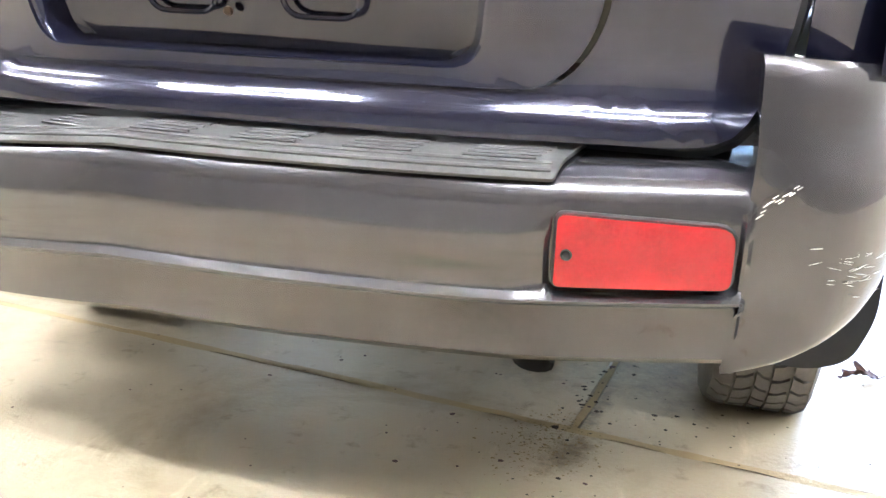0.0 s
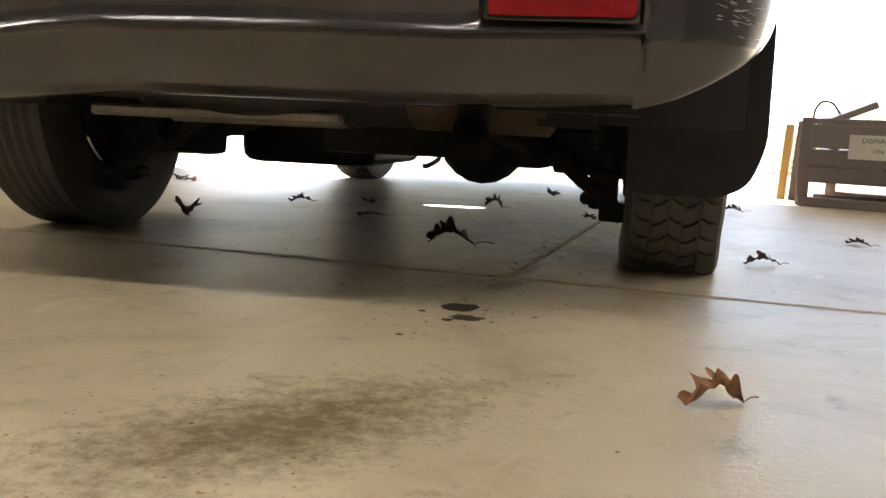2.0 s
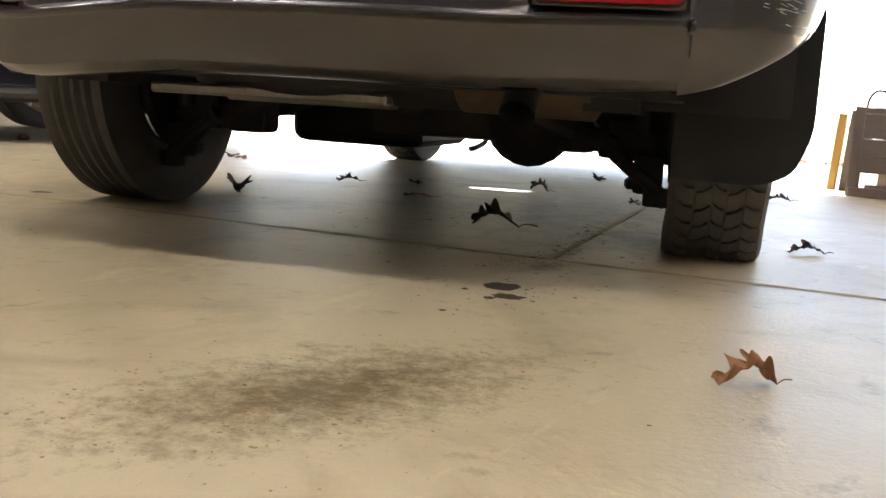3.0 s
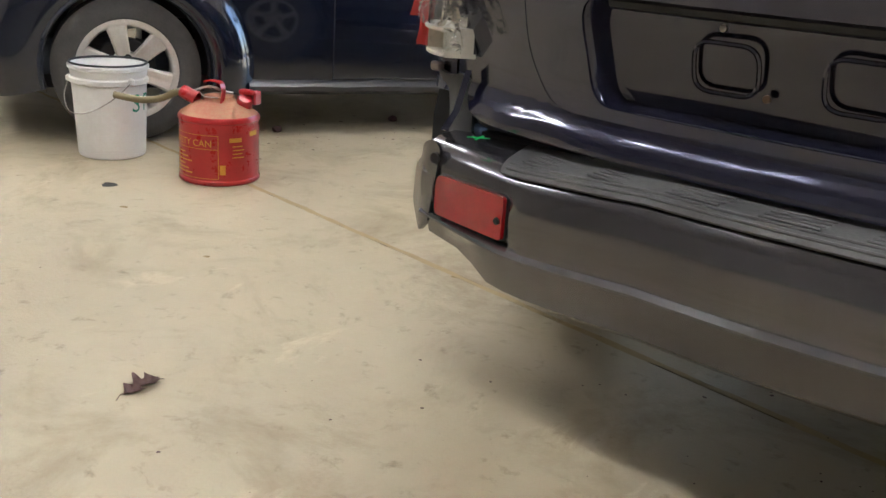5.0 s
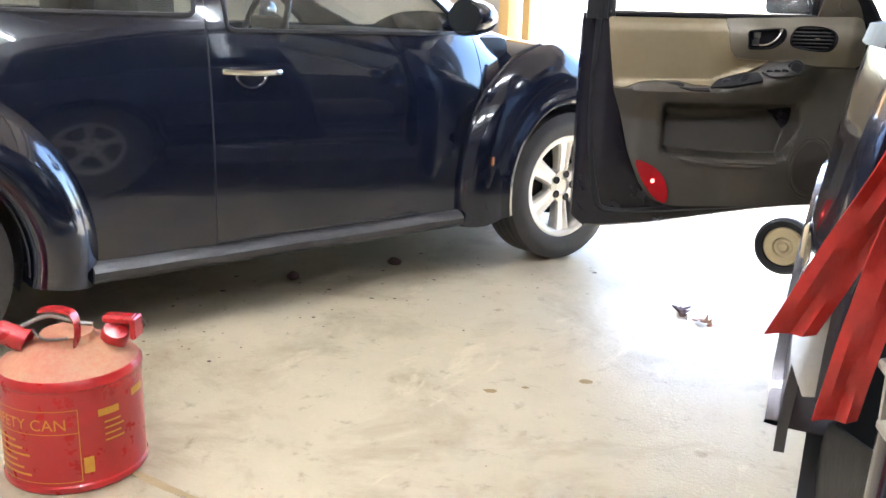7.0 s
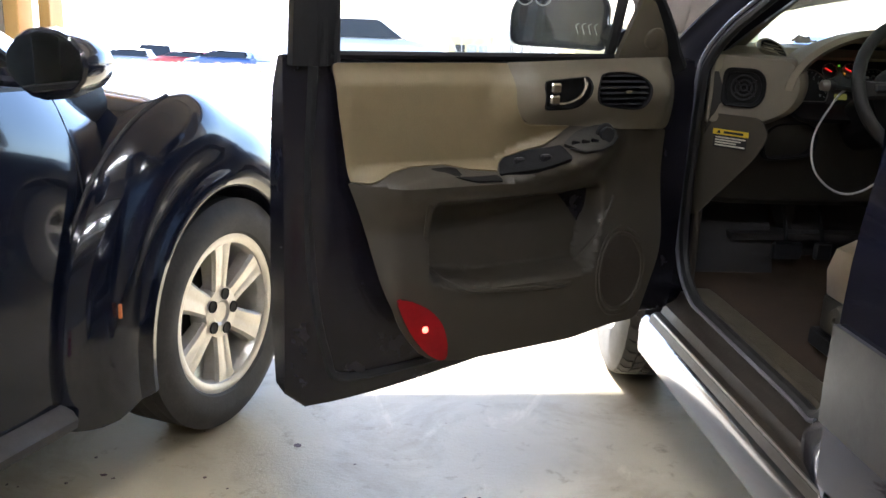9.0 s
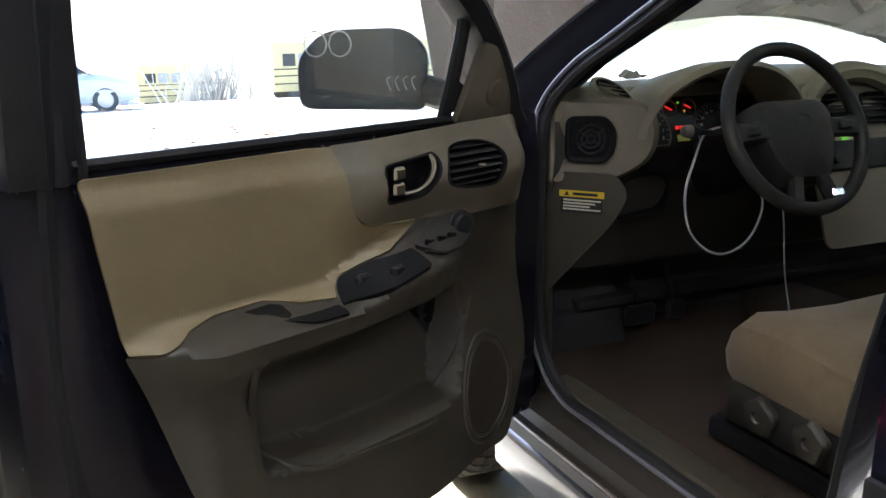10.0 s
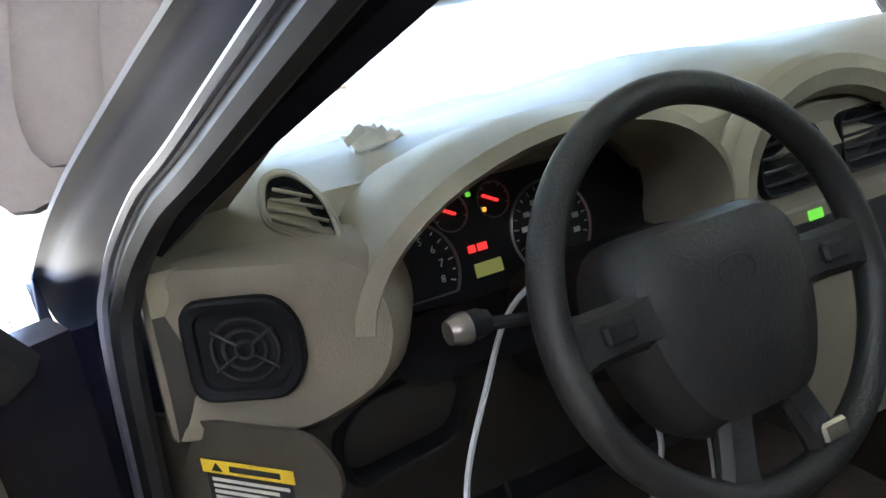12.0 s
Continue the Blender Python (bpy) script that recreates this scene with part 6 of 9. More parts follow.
jamb_loft("sill_plate", [[(-0.795, y, 0.424), (-0.785, y, 0.432), (-0.73, y, 0.430), (-0.705, y, 0.415), (-0.69, y, 0.375)] for y in (2.13, 2.5, 2.85, 3.0, 3.12)], SILL_PLATE, "scuffed olive-brown sill plate")
bm = bmesh.new()
tube(bm, [(-0.884, 2.15, 0.363), (-0.884, 3.09, 0.363)], 0.004, 6)
part("sill_strip", bm, STEEL, wagon, "worn bright sill strip")
OPENING = smooth_line([(-0.66, 2.12, 1.525), (-0.70, 2.35, 1.465), (-0.745, 2.70, 1.29), (-0.772, 2.90, 1.185), (-0.790, 3.0, 1.130), (-0.812, 3.075, 1.055), (-0.826, 3.085, 0.97), (-0.832, 3.085, 0.65), (-0.828, 3.06, 0.52), (-0.818, 2.98, 0.445), (-0.812, 2.85, 0.432), (-0.815, 2.43, 0.428), (-0.826, 2.32, 0.436), (-0.831, 2.272, 0.49), (-0.832, 2.26, 0.58), (-0.83, 2.235, 0.75), (-0.82, 2.17, 1.02), (-0.74, 2.09, 1.30), (-0.66, 2.07, 1.48)], 5)
bm = bmesh.new()
tube(bm, OPENING, 0.013, 8)
part("opening_seal", bm, SEAL, wagon, "black rubber opening seal")
# highlight on the body flange, put in as a pale tube
bm = bmesh.new()
tube(bm, [p + Vector((-0.014, 0.010 if p.y > 2.6 else -0.010, -0.004 if p.z < 0.6 else 0.012)) for p in OPENING[4:62]], 0.005, 6)
part("bright_flange", bm, FLANGE, wagon, "lit edge of the body flange, painted pale")
# pillar trim inside the windshield pillar
bm = bmesh.new()
loft(bm, [[(-0.805, 3.075, 1.07), (-0.780, 3.10, 1.09), (-0.745, 3.13, 1.085), (-0.708, 3.18, 1.058)], [(-0.780, 2.97, 1.145), (-0.755, 2.985, 1.17), (-0.715, 3.0, 1.175), (-0.676, 3.035, 1.158)],
          [(-0.762, 2.86, 1.205), (-0.735, 2.87, 1.230), (-0.70, 2.90, 1.230), (-0.656, 2.945, 1.208)], [(-0.738, 2.70, 1.287), (-0.712, 2.72, 1.31), (-0.68, 2.76, 1.298), (-0.632, 2.815, 1.268)],
          [(-0.70, 2.40, 1.44), (-0.68, 2.41, 1.455), (-0.655, 2.45, 1.438), (-0.61, 2.52, 1.405)], [(-0.65, 2.12, 1.53), (-0.63, 2.12, 1.54), (-0.60, 2.16, 1.535), (-0.56, 2.22, 1.51)]])
part("pillar_trim", bm, DOOR_TRIM, wagon)
# floor, firewall, far side
part("carpet", boxes(((0, 2.55, 0.385), (1.40, 1.5, 0.03)), bevel=0.012), CARPET, wagon, "stained dark brown carpet")
part("tunnel_cover", boxes(((0, 2.6, 0.45), (0.22, 1.4, 0.13)), bevel=0.03, seg=2), CARPET, wagon)
part("rear_floor", boxes(((0, 1.2, 0.50), (1.3, 1.2, 0.2)), bevel=0.02), CARPET, wagon)
bm = bmesh.new()
loft(bm, [[(x, 2.98, 0.398), (x, 3.12, 0.41), (x, 3.26, 0.50), (x, 3.31, 0.66), (x, 3.32, 0.98)] for x in (-0.76, -0.3, 0.3, 0.76)])
part("toe_board", bm, CARPET, wagon)
part("kick_panel", boxes(((-0.785, 3.22, 0.62), (0.02, 0.22, 0.42)), bevel=0.006), SILL_DIRT, wagon)
bm = bmesh.new()
loft(bm, [[(0.80, y, 0.42), (0.74, y, 0.60), (0.76, y, 0.9), (0.80, y, 1.03)] for y in (1.4, 2.1, 3.1)])
part("far_door_trim", bm, TAUPE_TRIM, wagon)
for x, w in ((-0.50, 0.085), (-0.395, 0.05)):
    bm = boxes(((x, 3.165, 0.53), (w, 0.02, 0.05)), bevel=0.006, m=None)
    pedal = part("pedal", bm, BLACK_PLASTIC, wagon, "black rubber pedal")
    bm = bmesh.new()
    tube(bm, [(x, 3.17, 0.55), (x, 3.25, 0.72), (x, 3.28, 0.9)], 0.006, 6)
    part("pedal_arm", bm, DARK_TRIM, pedal)
# dashboard
DASH = [(3.45, 1.068), (3.34, 1.084), (3.22, 1.090), (3.12, 1.082), (3.06, 1.062), (3.035, 1.02), (3.03, 0.965), (3.035, 0.91), (3.05, 0.87), (3.07, 0.80), (3.09, 0.74), (3.11, 0.685), (3.15, 0.665), (3.24, 0.66)]
def dash_shift(x):
    """The left end sweeps forward towards the pillar, the middle stands proud."""
    cave = 0.16 * ease(-0.632, -0.607, x) * ease(-0.21, -0.235, x)
    return cave + 0.045 * ease(-0.66, -0.80, x) + 0.05 * ease(0.62, 0.80, x) - 0.03 * math.exp(-((x + 0.02) / 0.16) ** 2)
bm = bmesh.new()
xs = [-0.80 + 0.02 * i for i in range(81)]
rows = []
for x in xs:
    up = 0.022 * math.exp(-((x + 0.02) / 0.17) ** 2) + 0.012 * math.exp(-((x - 0.42) / 0.25) ** 2)
    rows.append([(x, y + dash_shift(x) * (1 if z < 1.04 else 0.3 if z < 1.075 else 0.0) + (0.0 if y < 3.3 else (-0.08 if y < 3.4 else -0.13) * (x / 0.76) ** 2), z + (up if 1.0 < z < 1.095 and y > 3.04 else 0)) for y, z in DASH[:6]])
loft(bm, rows)
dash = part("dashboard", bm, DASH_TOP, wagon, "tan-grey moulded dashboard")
bm = bmesh.new()
rows = []
for x in xs:
    flat = dash_shift(x) - 0.16 * ease(-0.632, -0.607, x) * ease(-0.21, -0.235, x)
    rows.append([(x, y + flat + (dash_shift(x) - flat) * ease(0.90, 0.955, z), z) for y, z in DASH[5:]])
loft(bm, rows)
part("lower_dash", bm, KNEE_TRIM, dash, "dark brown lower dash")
# slab with the sticker, turned to the door
E2 = Vector((0.62, -0.785, 0)).normalized()
WINGM = basis(Vector((-0.802, 3.120, 0)), E2, Vector((0, 0, 1)), E2.cross(Vector((0, 0, 1))))
bm = panel(rounded(V2((-0.03, 0.915), (0.165, 0.915), (0.195, 0.875), (0.16, 0.81), (0.01, 0.64), (-0.03, 0.64)), [0.01, 0.02, 0.03, 0.03, 0.01, 0.01]), lambda u, z: WINGM @ Vector((u, z, 0.009 - 0.07 * max(0, 0.85 - z))), 0.006, 0.03)
side_slab = part("fuse_cover", bm, BROWN_TRIM, dash, "brown-grey side cover")
label = part("warning_label", panel(V2((0.046, 0.830), (0.138, 0.830), (0.138, 0.875), (0.046, 0.875)), lambda u, z: WINGM @ Vector((u, z, 0.0135)), 0.0006, 0.05), BLACK_INK, side_slab, "warning label with a yellow head")
part("label_head", panel(V2((0.043, 0.863), (0.142, 0.863), (0.142, 0.877), (0.043, 0.877)), lambda u, z: WINGM @ Vector((u, z, 0.0148)), 0.0006, 0.05), YELLOW_LABEL, label)
for i in range(4):
    right = 0.135 - 0.012 * (i % 3)
    part("print_line", panel(V2((0.052, 0.8545 - 0.0065 * i), (right, 0.8545 - 0.0065 * i), (right, 0.8580 - 0.0065 * i), (0.052, 0.8580 - 0.0065 * i)), lambda u, z: WINGM @ Vector((u, z, 0.0148)), 0.0005, 0.1), PAPER, label)
part("print_mark", panel(V2((0.054, 0.866), (0.066, 0.866), (0.060, 0.875)), lambda u, z: WINGM @ Vector((u, z, 0.0158)), 0.0005, 0.1), BLACK_INK, label)
part("print_bar", panel(V2((0.074, 0.867), (0.128, 0.867), (0.128, 0.873), (0.074, 0.873)), lambda u, z: WINGM @ Vector((u, z, 0.0158)), 0.0005, 0.1), BLACK_INK, label)
# round vent in its swept housing
E3 = Vector((0.86, -0.51, 0)).normalized()
VENTM = basis(Vector((-0.725, 3.058, 0)) - E3 * 0.083, E3, Vector((0, 0, 1)), E3.cross(Vector((0, 0, 1))))
bm = bmesh.new()
rows = []
HOUSE = rounded(V2((-0.01, 0.885), (0.13, 0.885), (0.215, 0.935), (0.232, 1.0), (0.205, 1.062), (-0.01, 1.070)), [0.01, 0.06, 0.05, 0.05, 0.03, 0.01], 4)
for k, o in ((1.0, -0.06), (1.0, -0.012), (0.96, 0.006), (0.90, 0.014), (0.78, 0.016), (0.50, 0.012), (0.40, -0.03)):
    rows.append([VENTM @ Vector((0.083 + (p.x - 0.083) * k * (0.70 if k < 0.6 and p.x > 0.083 else 1.0), 0.984 + (p.y - 0.984) * k, o)) for p in HOUSE])
loft(bm, rows, True)
bm.verts.ensure_lookup_table()
bm.faces.new(bm.verts[-len(HOUSE):])
vent_house = part("vent_housing", bm, TAUPE_TRIM, dash, "taupe vent housing")
bm = bmesh.new()
VR = rounded(V2((0.030, 0.936), (0.115, 0.934), (0.135, 0.96), (0.135, 1.005), (0.115, 1.032), (0.030, 1.032)), 0.022, 4)
rows = []
for k, o in ((1.0, 0.010), (1.0, 0.022), (0.94, 0.024), (0.80, 0.022), (0.77, 0.0178), (0.70, 0.0172)):
    rows.append([VENTM @ Vector((0.083 + (p.x - 0.083) * k, 0.984 + (p.y - 0.984) * k, o)) for p in VR])
loft(bm, rows, True)
bm.verts.ensure_lookup_table()
bm.faces.new(bm.verts[-len(VR):])
side_vent = part("side_vent", bm, DARK_TRIM, vent_house, "round dark air vent")
for r in (0.030, 0.019, 0.008):
    bm = bmesh.new()
    tube(bm, [VENTM @ Vector((0.083 + r * math.cos(a * math.pi / 12), 0.984 + r * math.sin(a * math.pi / 12), 0.020)) for a in range(24)], 0.0022, 6, True)
    part("vent_ring", bm, BLACK_PLASTIC, side_vent)
for a in (35, 145, 215, 325):
    bm = bmesh.new()
    tube(bm, [VENTM @ Vector((0.083 + r * math.cos(radians(a)), 0.984 + r * math.sin(radians(a)), 0.021)) for r in (0.008, 0.034)], 0.0018, 6)
    part("vent_spoke", bm, BLACK_PLASTIC, side_vent)
# demister vent on the top left of the dash
DEF = [Vector((p.x, p.y)) for p in smooth_line([(-0.656, 3.146), (-0.636, 3.140), (-0.627, 3.095), (-0.637, 3.038), (-0.649, 3.033), (-0.664, 3.066), (-0.676, 3.090), (-0.670, 3.120)], 4, True)]
def lift(p, o):
    return Vector((p[0], p[1], 1.094 + o - 0.36 * (3.14 - p[1]) + 0.16 * (p[0] + 0.655)))
bm = bmesh.new()
loft(bm, [[lift(p, o) for p in shrink(DEF, k)] for k, o in ((1.55, -0.030), (1.30, -0.001), (1.22, 0.002), (1.17, 0.0015), (1.13, 0.0035), (1.06, 0.0045), (1.01, 0.0035), (1.0, -0.001))], True)
part("demister_rim", bm, DASH_TOP, dash)
bm = bmesh.new()
loft(bm, [[lift(p, o) for p in shrink(DEF, k)] for k, o in ((1.02, 0.002), (0.99, 0.001), (0.98, -0.008))], True)
bm.verts.ensure_lookup_table()
bm.faces.new(bm.verts[-len(DEF):])
demist = part("demister_vent", bm, DARK_TRIM, dash, "slatted demister vent")
for a, b in (((-0.657, 3.134), (-0.631, 3.102)), ((-0.665, 3.122), (-0.629, 3.082)), ((-0.671, 3.110), (-0.632, 3.062)), ((-0.675, 3.096), (-0.637, 3.044)), ((-0.668, 3.078), (-0.648, 3.040))):
    bm = bmesh.new()
    tube(bm, [lift(a, 0.001), lift(b, 0.001)], 0.0022, 6, flat=0.8)
    part("slat", bm, TAUPE_TRIM, demist)
# instrument hood
BX, BZ = -0.410, 0.985
bm = bmesh.new()
rows = []
for y, a, b, dz in ((3.20, 0.19, 0.085, 0.02), (3.14, 0.205, 0.120, 0.012), (3.06, 0.215, 0.145, 0.006), (2.995, 0.218, 0.155, 0.0), (2.985, 0.205, 0.143, 0.0), (3.0, 0.192, 0.132, 0.0), (3.10, 0.180, 0.118, 0.0)):
    rows.append([(BX + a * math.cos(radians(t)) * (1.0 if t < 90 else 1.10), y - 0.025 * math.sin(radians(t)), BZ + dz + b * math.sin(radians(t)) * (1 if t < 180 else 0.4)) for t in range(-12, 193, 8)])
loft(bm, rows)
hood_trim = part("instrument_hood", bm, DASH_TOP, dash, "arched tan instrument hood")
FACE = basis(Vector((BX, 3.105, 0.985)), Vector((1, 0, 0)), Vector((0, 0.28, 0.96)).normalized(), Vector((0, -0.96, 0.28)).normalized())
bm = panel([Vector((0.185 * math.cos(radians(t)) * (1.0 if math.cos(radians(t)) > 0 else 1.10), 0.118 * math.sin(radians(t)) if t <= 180 else -0.05 * abs(math.sin(radians(t))) ** 0.4)) for t in range(0, 360, 10)], lambda u, v: FACE @ Vector((u, v, 0)), 0.004, 0.06)
cluster = part("instrument_face", bm, DIAL, hood_trim, "black instrument face with lit needles")
bm = panel(rounded(V2((-0.215, -0.05), (0.20, -0.05), (0.17, -0.10), (-0.185, -0.10)), 0.02), lambda u, v: FACE @ Vector((u, v, 0.02 + 0.06 * (-0.05 - v) / 0.05)), 0.01, 0.06)
part("instrument_sill", bm, DARK_TRIM, hood_trim)
def on_face(u, v, o):
    return FACE @ Vector((u, v, o))
for u, v, r, a0, a1, needle in ((-0.128, -0.008, 0.054, -32, 212, 172), (-0.069, 0.044, 0.0200, 0, 360, 152), (-0.015, 0.046, 0.0195, 0, 360, 152), (0.050, 0.000, 0.052, -40, 220, 236)):
    big = r > 0.03
    bm = bmesh.new()
    rows = []
    for k, o in ((1.05, 0.000), (1.03, 0.004), (1.0, 0.005), (0.965 if big else 0.93, 0.001)):
        rows.append([on_face(u + k * r * math.cos(radians(a0 + (a1 - a0) * i / 36)), v + k * r * math.sin(radians(a0 + (a1 - a0) * i / 36)), o) for i in range(37)])
    loft(bm, rows)
    gauge = part("gauge_ring", bm, STEEL, cluster, "silver-ringed gauge")
    if big:
        bm = bmesh.new()
        tube(bm, [on_face(u + r * math.cos(radians(a0)), v + r * math.sin(radians(a0)), 0.003), on_face(u + r * math.cos(radians(a1)), v + r * math.sin(radians(a1)), 0.003)], 0.0012, 5)
        part("gauge_base", bm, STEEL, gauge)
    bm = bmesh.new()
    for i in range(17 if big else 7):
        a = radians(-20 + (220 * i / 16 if big else 220 * i / 6))
        tube(bm, [on_face(u + k * r * math.cos(a), v + k * r * math.sin(a), 0.002) for k in ((0.86, 0.93) if i % 2 else (0.82, 0.93))], 0.0009 if big else 0.0007, 4)
    part("tick_marks", bm, WHITE_MARK, gauge)
    if big:
        for i in range(9):
            a = radians(200 - 220 * i / 8)
            if u < 0:
                letters(str(i), 0.0115, FACE @ Matrix.Translation((u + 0.66 * r * math.cos(a) - 0.003, v + 0.66 * r * math.sin(a) - 0.004, 0.002)), WHITE_MARK, gauge, "digit")
            else:
                part("digit_bar", boxes(((u + 0.66 * r * math.cos(a), v + 0.66 * r * math.sin(a), 0.002), (0.009, 0.006, 0.001)), bevel=0.0003, m=FACE), WHITE_MARK, gauge)
    bm = bmesh.new()
    tube(bm, [on_face(u + k * r * math.cos(radians(needle)), v + k * r * math.sin(radians(needle)), 0.005) for k in ((0.1, 0.62) if big else (-0.25, 0.75))], 0.0019, 5)
    part("needle", bm, RED_GLOW, gauge, "lit red needle")
for u, v, w, h, m in ((-0.055, 0.001, 0.009, 0.008, RED_GLOW), (-0.042, 0.001, 0.012, 0.008, RED_GLOW), (-0.044, 0.058, 0.006, 0.005, GREEN_GLOW), (-0.029, 0.038, 0.005, 0.005, AMBER_GLOW), (-0.040, -0.023, 0.034, 0.015, LCD)):
    part("telltale", boxes(((u, v, 0.004), (w, h, 0.002)), bevel=0.0008, m=FACE), m, cluster)
# middle vents, radio
MID = basis(Vector((-0.02, 2.998, 0.955)), Vector((1, 0, 0)), Vector((0, 0.30, 0.95)).normalized(), Vector((0, -0.95, 0.30)).normalized())
mid = part("centre_panel", panel(rounded(V2((-0.155, 0.115), (0.155, 0.115), (0.15, -0.26), (-0.15, -0.26)), 0.03), lambda u, v: MID @ Vector((u, v, 0.0)), 0.006, 0.06), TAUPE_TRIM, dash, "taupe centre stack")
bm = bmesh.new()
tube(bm, [MID @ Vector((0.17 * math.cos(radians(t)), 0.02 + 0.13 * math.sin(radians(t)), 0.01)) for t in range(-10, 191, 10)], 0.022, 8, flat=1.2)
part("stack_brow", bm, DASH_TOP, mid)
for c in (-0.068, 0.068):
    bm = bmesh.new()
    ring = rounded(V2((c - 0.058, 0.025), (c + 0.058, 0.025), (c + 0.05, 0.10), (c - 0.05, 0.10)), 0.02)
    loft(bm, [[MID @ Vector((c + (p.x - c) * k, 0.062 + (p.y - 0.062) * k, o)) for p in ring] for k, o in ((1.0, 0.002), (0.98, 0.013), (0.90, 0.012), (0.88, 0.004))], True)
    bm.verts.ensure_lookup_table()
    bm.faces.new(bm.verts[-len(ring):])
    v = part("centre_vent", bm, DARK_TRIM, mid, "dark centre air vent")
    for i in range(4):
        part("louvre", boxes(((c, 0.040 + i * 0.015, 0.007), (0.096, 0.004, 0.010)), bevel=0.001, m=MID), BLACK_PLASTIC, v)
part("radio", boxes(((0, -0.045, 0.004), (0.26, 0.075, 0.012)), bevel=0.005, m=MID), BLACK_PLASTIC, mid, "black radio")
part("radio_panel", boxes(((0, -0.005, 0.004), (0.26, 0.022, 0.010)), bevel=0.003, m=MID), TAUPE_TRIM, mid)
part("radio_light", boxes(((-0.052, -0.006, 0.011), (0.024, 0.012, 0.003)), bevel=0.001, m=MID), GREEN_GLOW, mid)
for x in (-0.09, 0.09):
    bm = bmesh.new()
    lathe(bm, [(0.0001, 0.016), (0.014, 0.015), (0.016, 0.0)], 16, MID @ pose(x, -0.05, 0.008))
    part("radio_knob", bm, BLACK_PLASTIC, mid)
# light switch cubby
bm = bmesh.new()
CUB = rounded(V2((-0.66, 0.80), (-0.53, 0.815), (-0.52, 0.875), (-0.55, 0.90), (-0.64, 0.895), (-0.67, 0.86)), 0.025)
loft(bm, [[(-0.595 + (p.x + 0.595) * k, 3.052 + o, 0.852 + (p.y - 0.852) * k) for p in CUB] for k, o in ((1.05, 0.0), (1.0, -0.012), (0.93, -0.010), (0.85, 0.03))], True)
bm.verts.ensure_lookup_table()
bm.faces.new(bm.verts[-len(CUB):])
part("coin_tray", bm, DARK_TRIM, dash, "dark coin tray")
# passenger side pad seam
bm = bmesh.new()
tube(bm, [(x, 3.045 + dash_shift(x), 1.045 + 0.012 * math.exp(-((x - 0.42) / 0.25) ** 2)) for x in (0.22, 0.3, 0.45, 0.6, 0.74)], 0.003, 6)
part("pad_seam", bm, SEAL, dash)
# steering wheel and column
WHEEL = pose(-0.394, 2.817, 1.010, 65)
steering = bmesh.new()
R = 0.169
lathe(steering, [(R + 0.0145 * math.cos(a * math.pi / 6), 0.0145 * 1.1 * math.sin(a * math.pi / 6)) for a in range(12)], 64, WHEEL, close=True)
steering = part("steering_wheel", steering, WHEEL_LEATHER, wagon, "worn black leather steering wheel")
bm = bmesh.new()
rows = []
for k, h in ((1.0, -0.05), (1.02, -0.02), (1.0, 0.0), (0.90, 0.018), (0.70, 0.027), (0.35, 0.031), (0.05, 0.032)):
    ring = rounded(V2((-0.112, 0.020), (-0.088, 0.066), (0.088, 0.066), (0.112, 0.020), (0.096, -0.065), (0.062, -0.122), (-0.062, -0.122), (-0.096, -0.065)), 0.028, 3)
    rows.append([WHEEL @ Vector((p.x * k * 0.94, p.y * k * 0.94, h - 0.012)) for p in ring])
loft(bm, rows, True, True)
pad2 = part("airbag_pad", bm, WHEEL_LEATHER, steering, "black airbag pad")
bm = bmesh.new()
tube(bm, [WHEEL @ Vector((0.020 * math.cos(a * math.pi / 10), 0.010 + 0.012 * math.sin(a * math.pi / 10), 0.0185)) for a in range(20)], 0.0016, 5, True)
part("emblem", bm, BLACK_PLASTIC, pad2)
for a, w in ((182, 0.050), (-2, 0.050), (252, 0.036), (288, 0.036)):
    bm = bmesh.new()
    c, s = math.cos(radians(a)), math.sin(radians(a))
    rows = []
    for r, ww, h in ((0.070, w, 0.002), (0.105, w * 0.85, -0.004), (0.145, w * 0.9, -0.002), (0.165, w * 1.2, 0.0)):
        rows.append([WHEEL @ Vector((r * c - q * ww * s, r * s + q * ww * c, h + o)) for q, o in ((-0.5, 0), (-0.35, 0.010), (0.35, 0.010), (0.5, 0), (0.3, -0.014), (-0.3, -0.014))])
    loft(bm, rows, True, True)
    part("wheel_spoke", bm, WHEEL_LEATHER, steering)
for u, v in ((-0.120, -0.004), (0.120, -0.004), (0.052, -0.142)):
    part("spoke_button", boxes(((u, v, 0.010), (0.03, 0.018, 0.010)), bevel=0.003, m=WHEEL), BLACK_PLASTIC if v > -0.1 else CHROME, steering)
bm = bmesh.new()
lathe(bm, [(0.05, -0.03), (0.068, -0.05), (0.072, -0.12), (0.075, -0.24), (0.06, -0.32)], 20, WHEEL @ Matrix.Diagonal((1, 0.95, 1, 1)))
column = part("column_cover", bm, DARK_TRIM, wagon, "dark steering column cover")
bm = bmesh.new()
tube(bm, smooth_line([(-0.50, 2.89, 0.995), (-0.54, 2.895, 1.0), (-0.572, 2.900, 1.004)], 4), 0.006, 8)
lathe(bm, [(0.0001, -0.017), (0.009, -0.015), (0.0125, -0.006), (0.0125, 0.006), (0.009, 0.014), (0.0001, 0.016)], 14, pose(-0.584, 2.903, 1.006, 0, 90))
part("light_stalk", bm, BLACK_PLASTIC, column, "stalk with pale knob")
bm = bmesh.new()
lathe(bm, [(0.0001, -0.018), (0.010, -0.016), (0.0135, -0.006), (0.0135, 0.002)], 14, pose(-0.592, 2.903, 1.006, 0, 90))
part("stalk_knob", bm, STEEL, column)
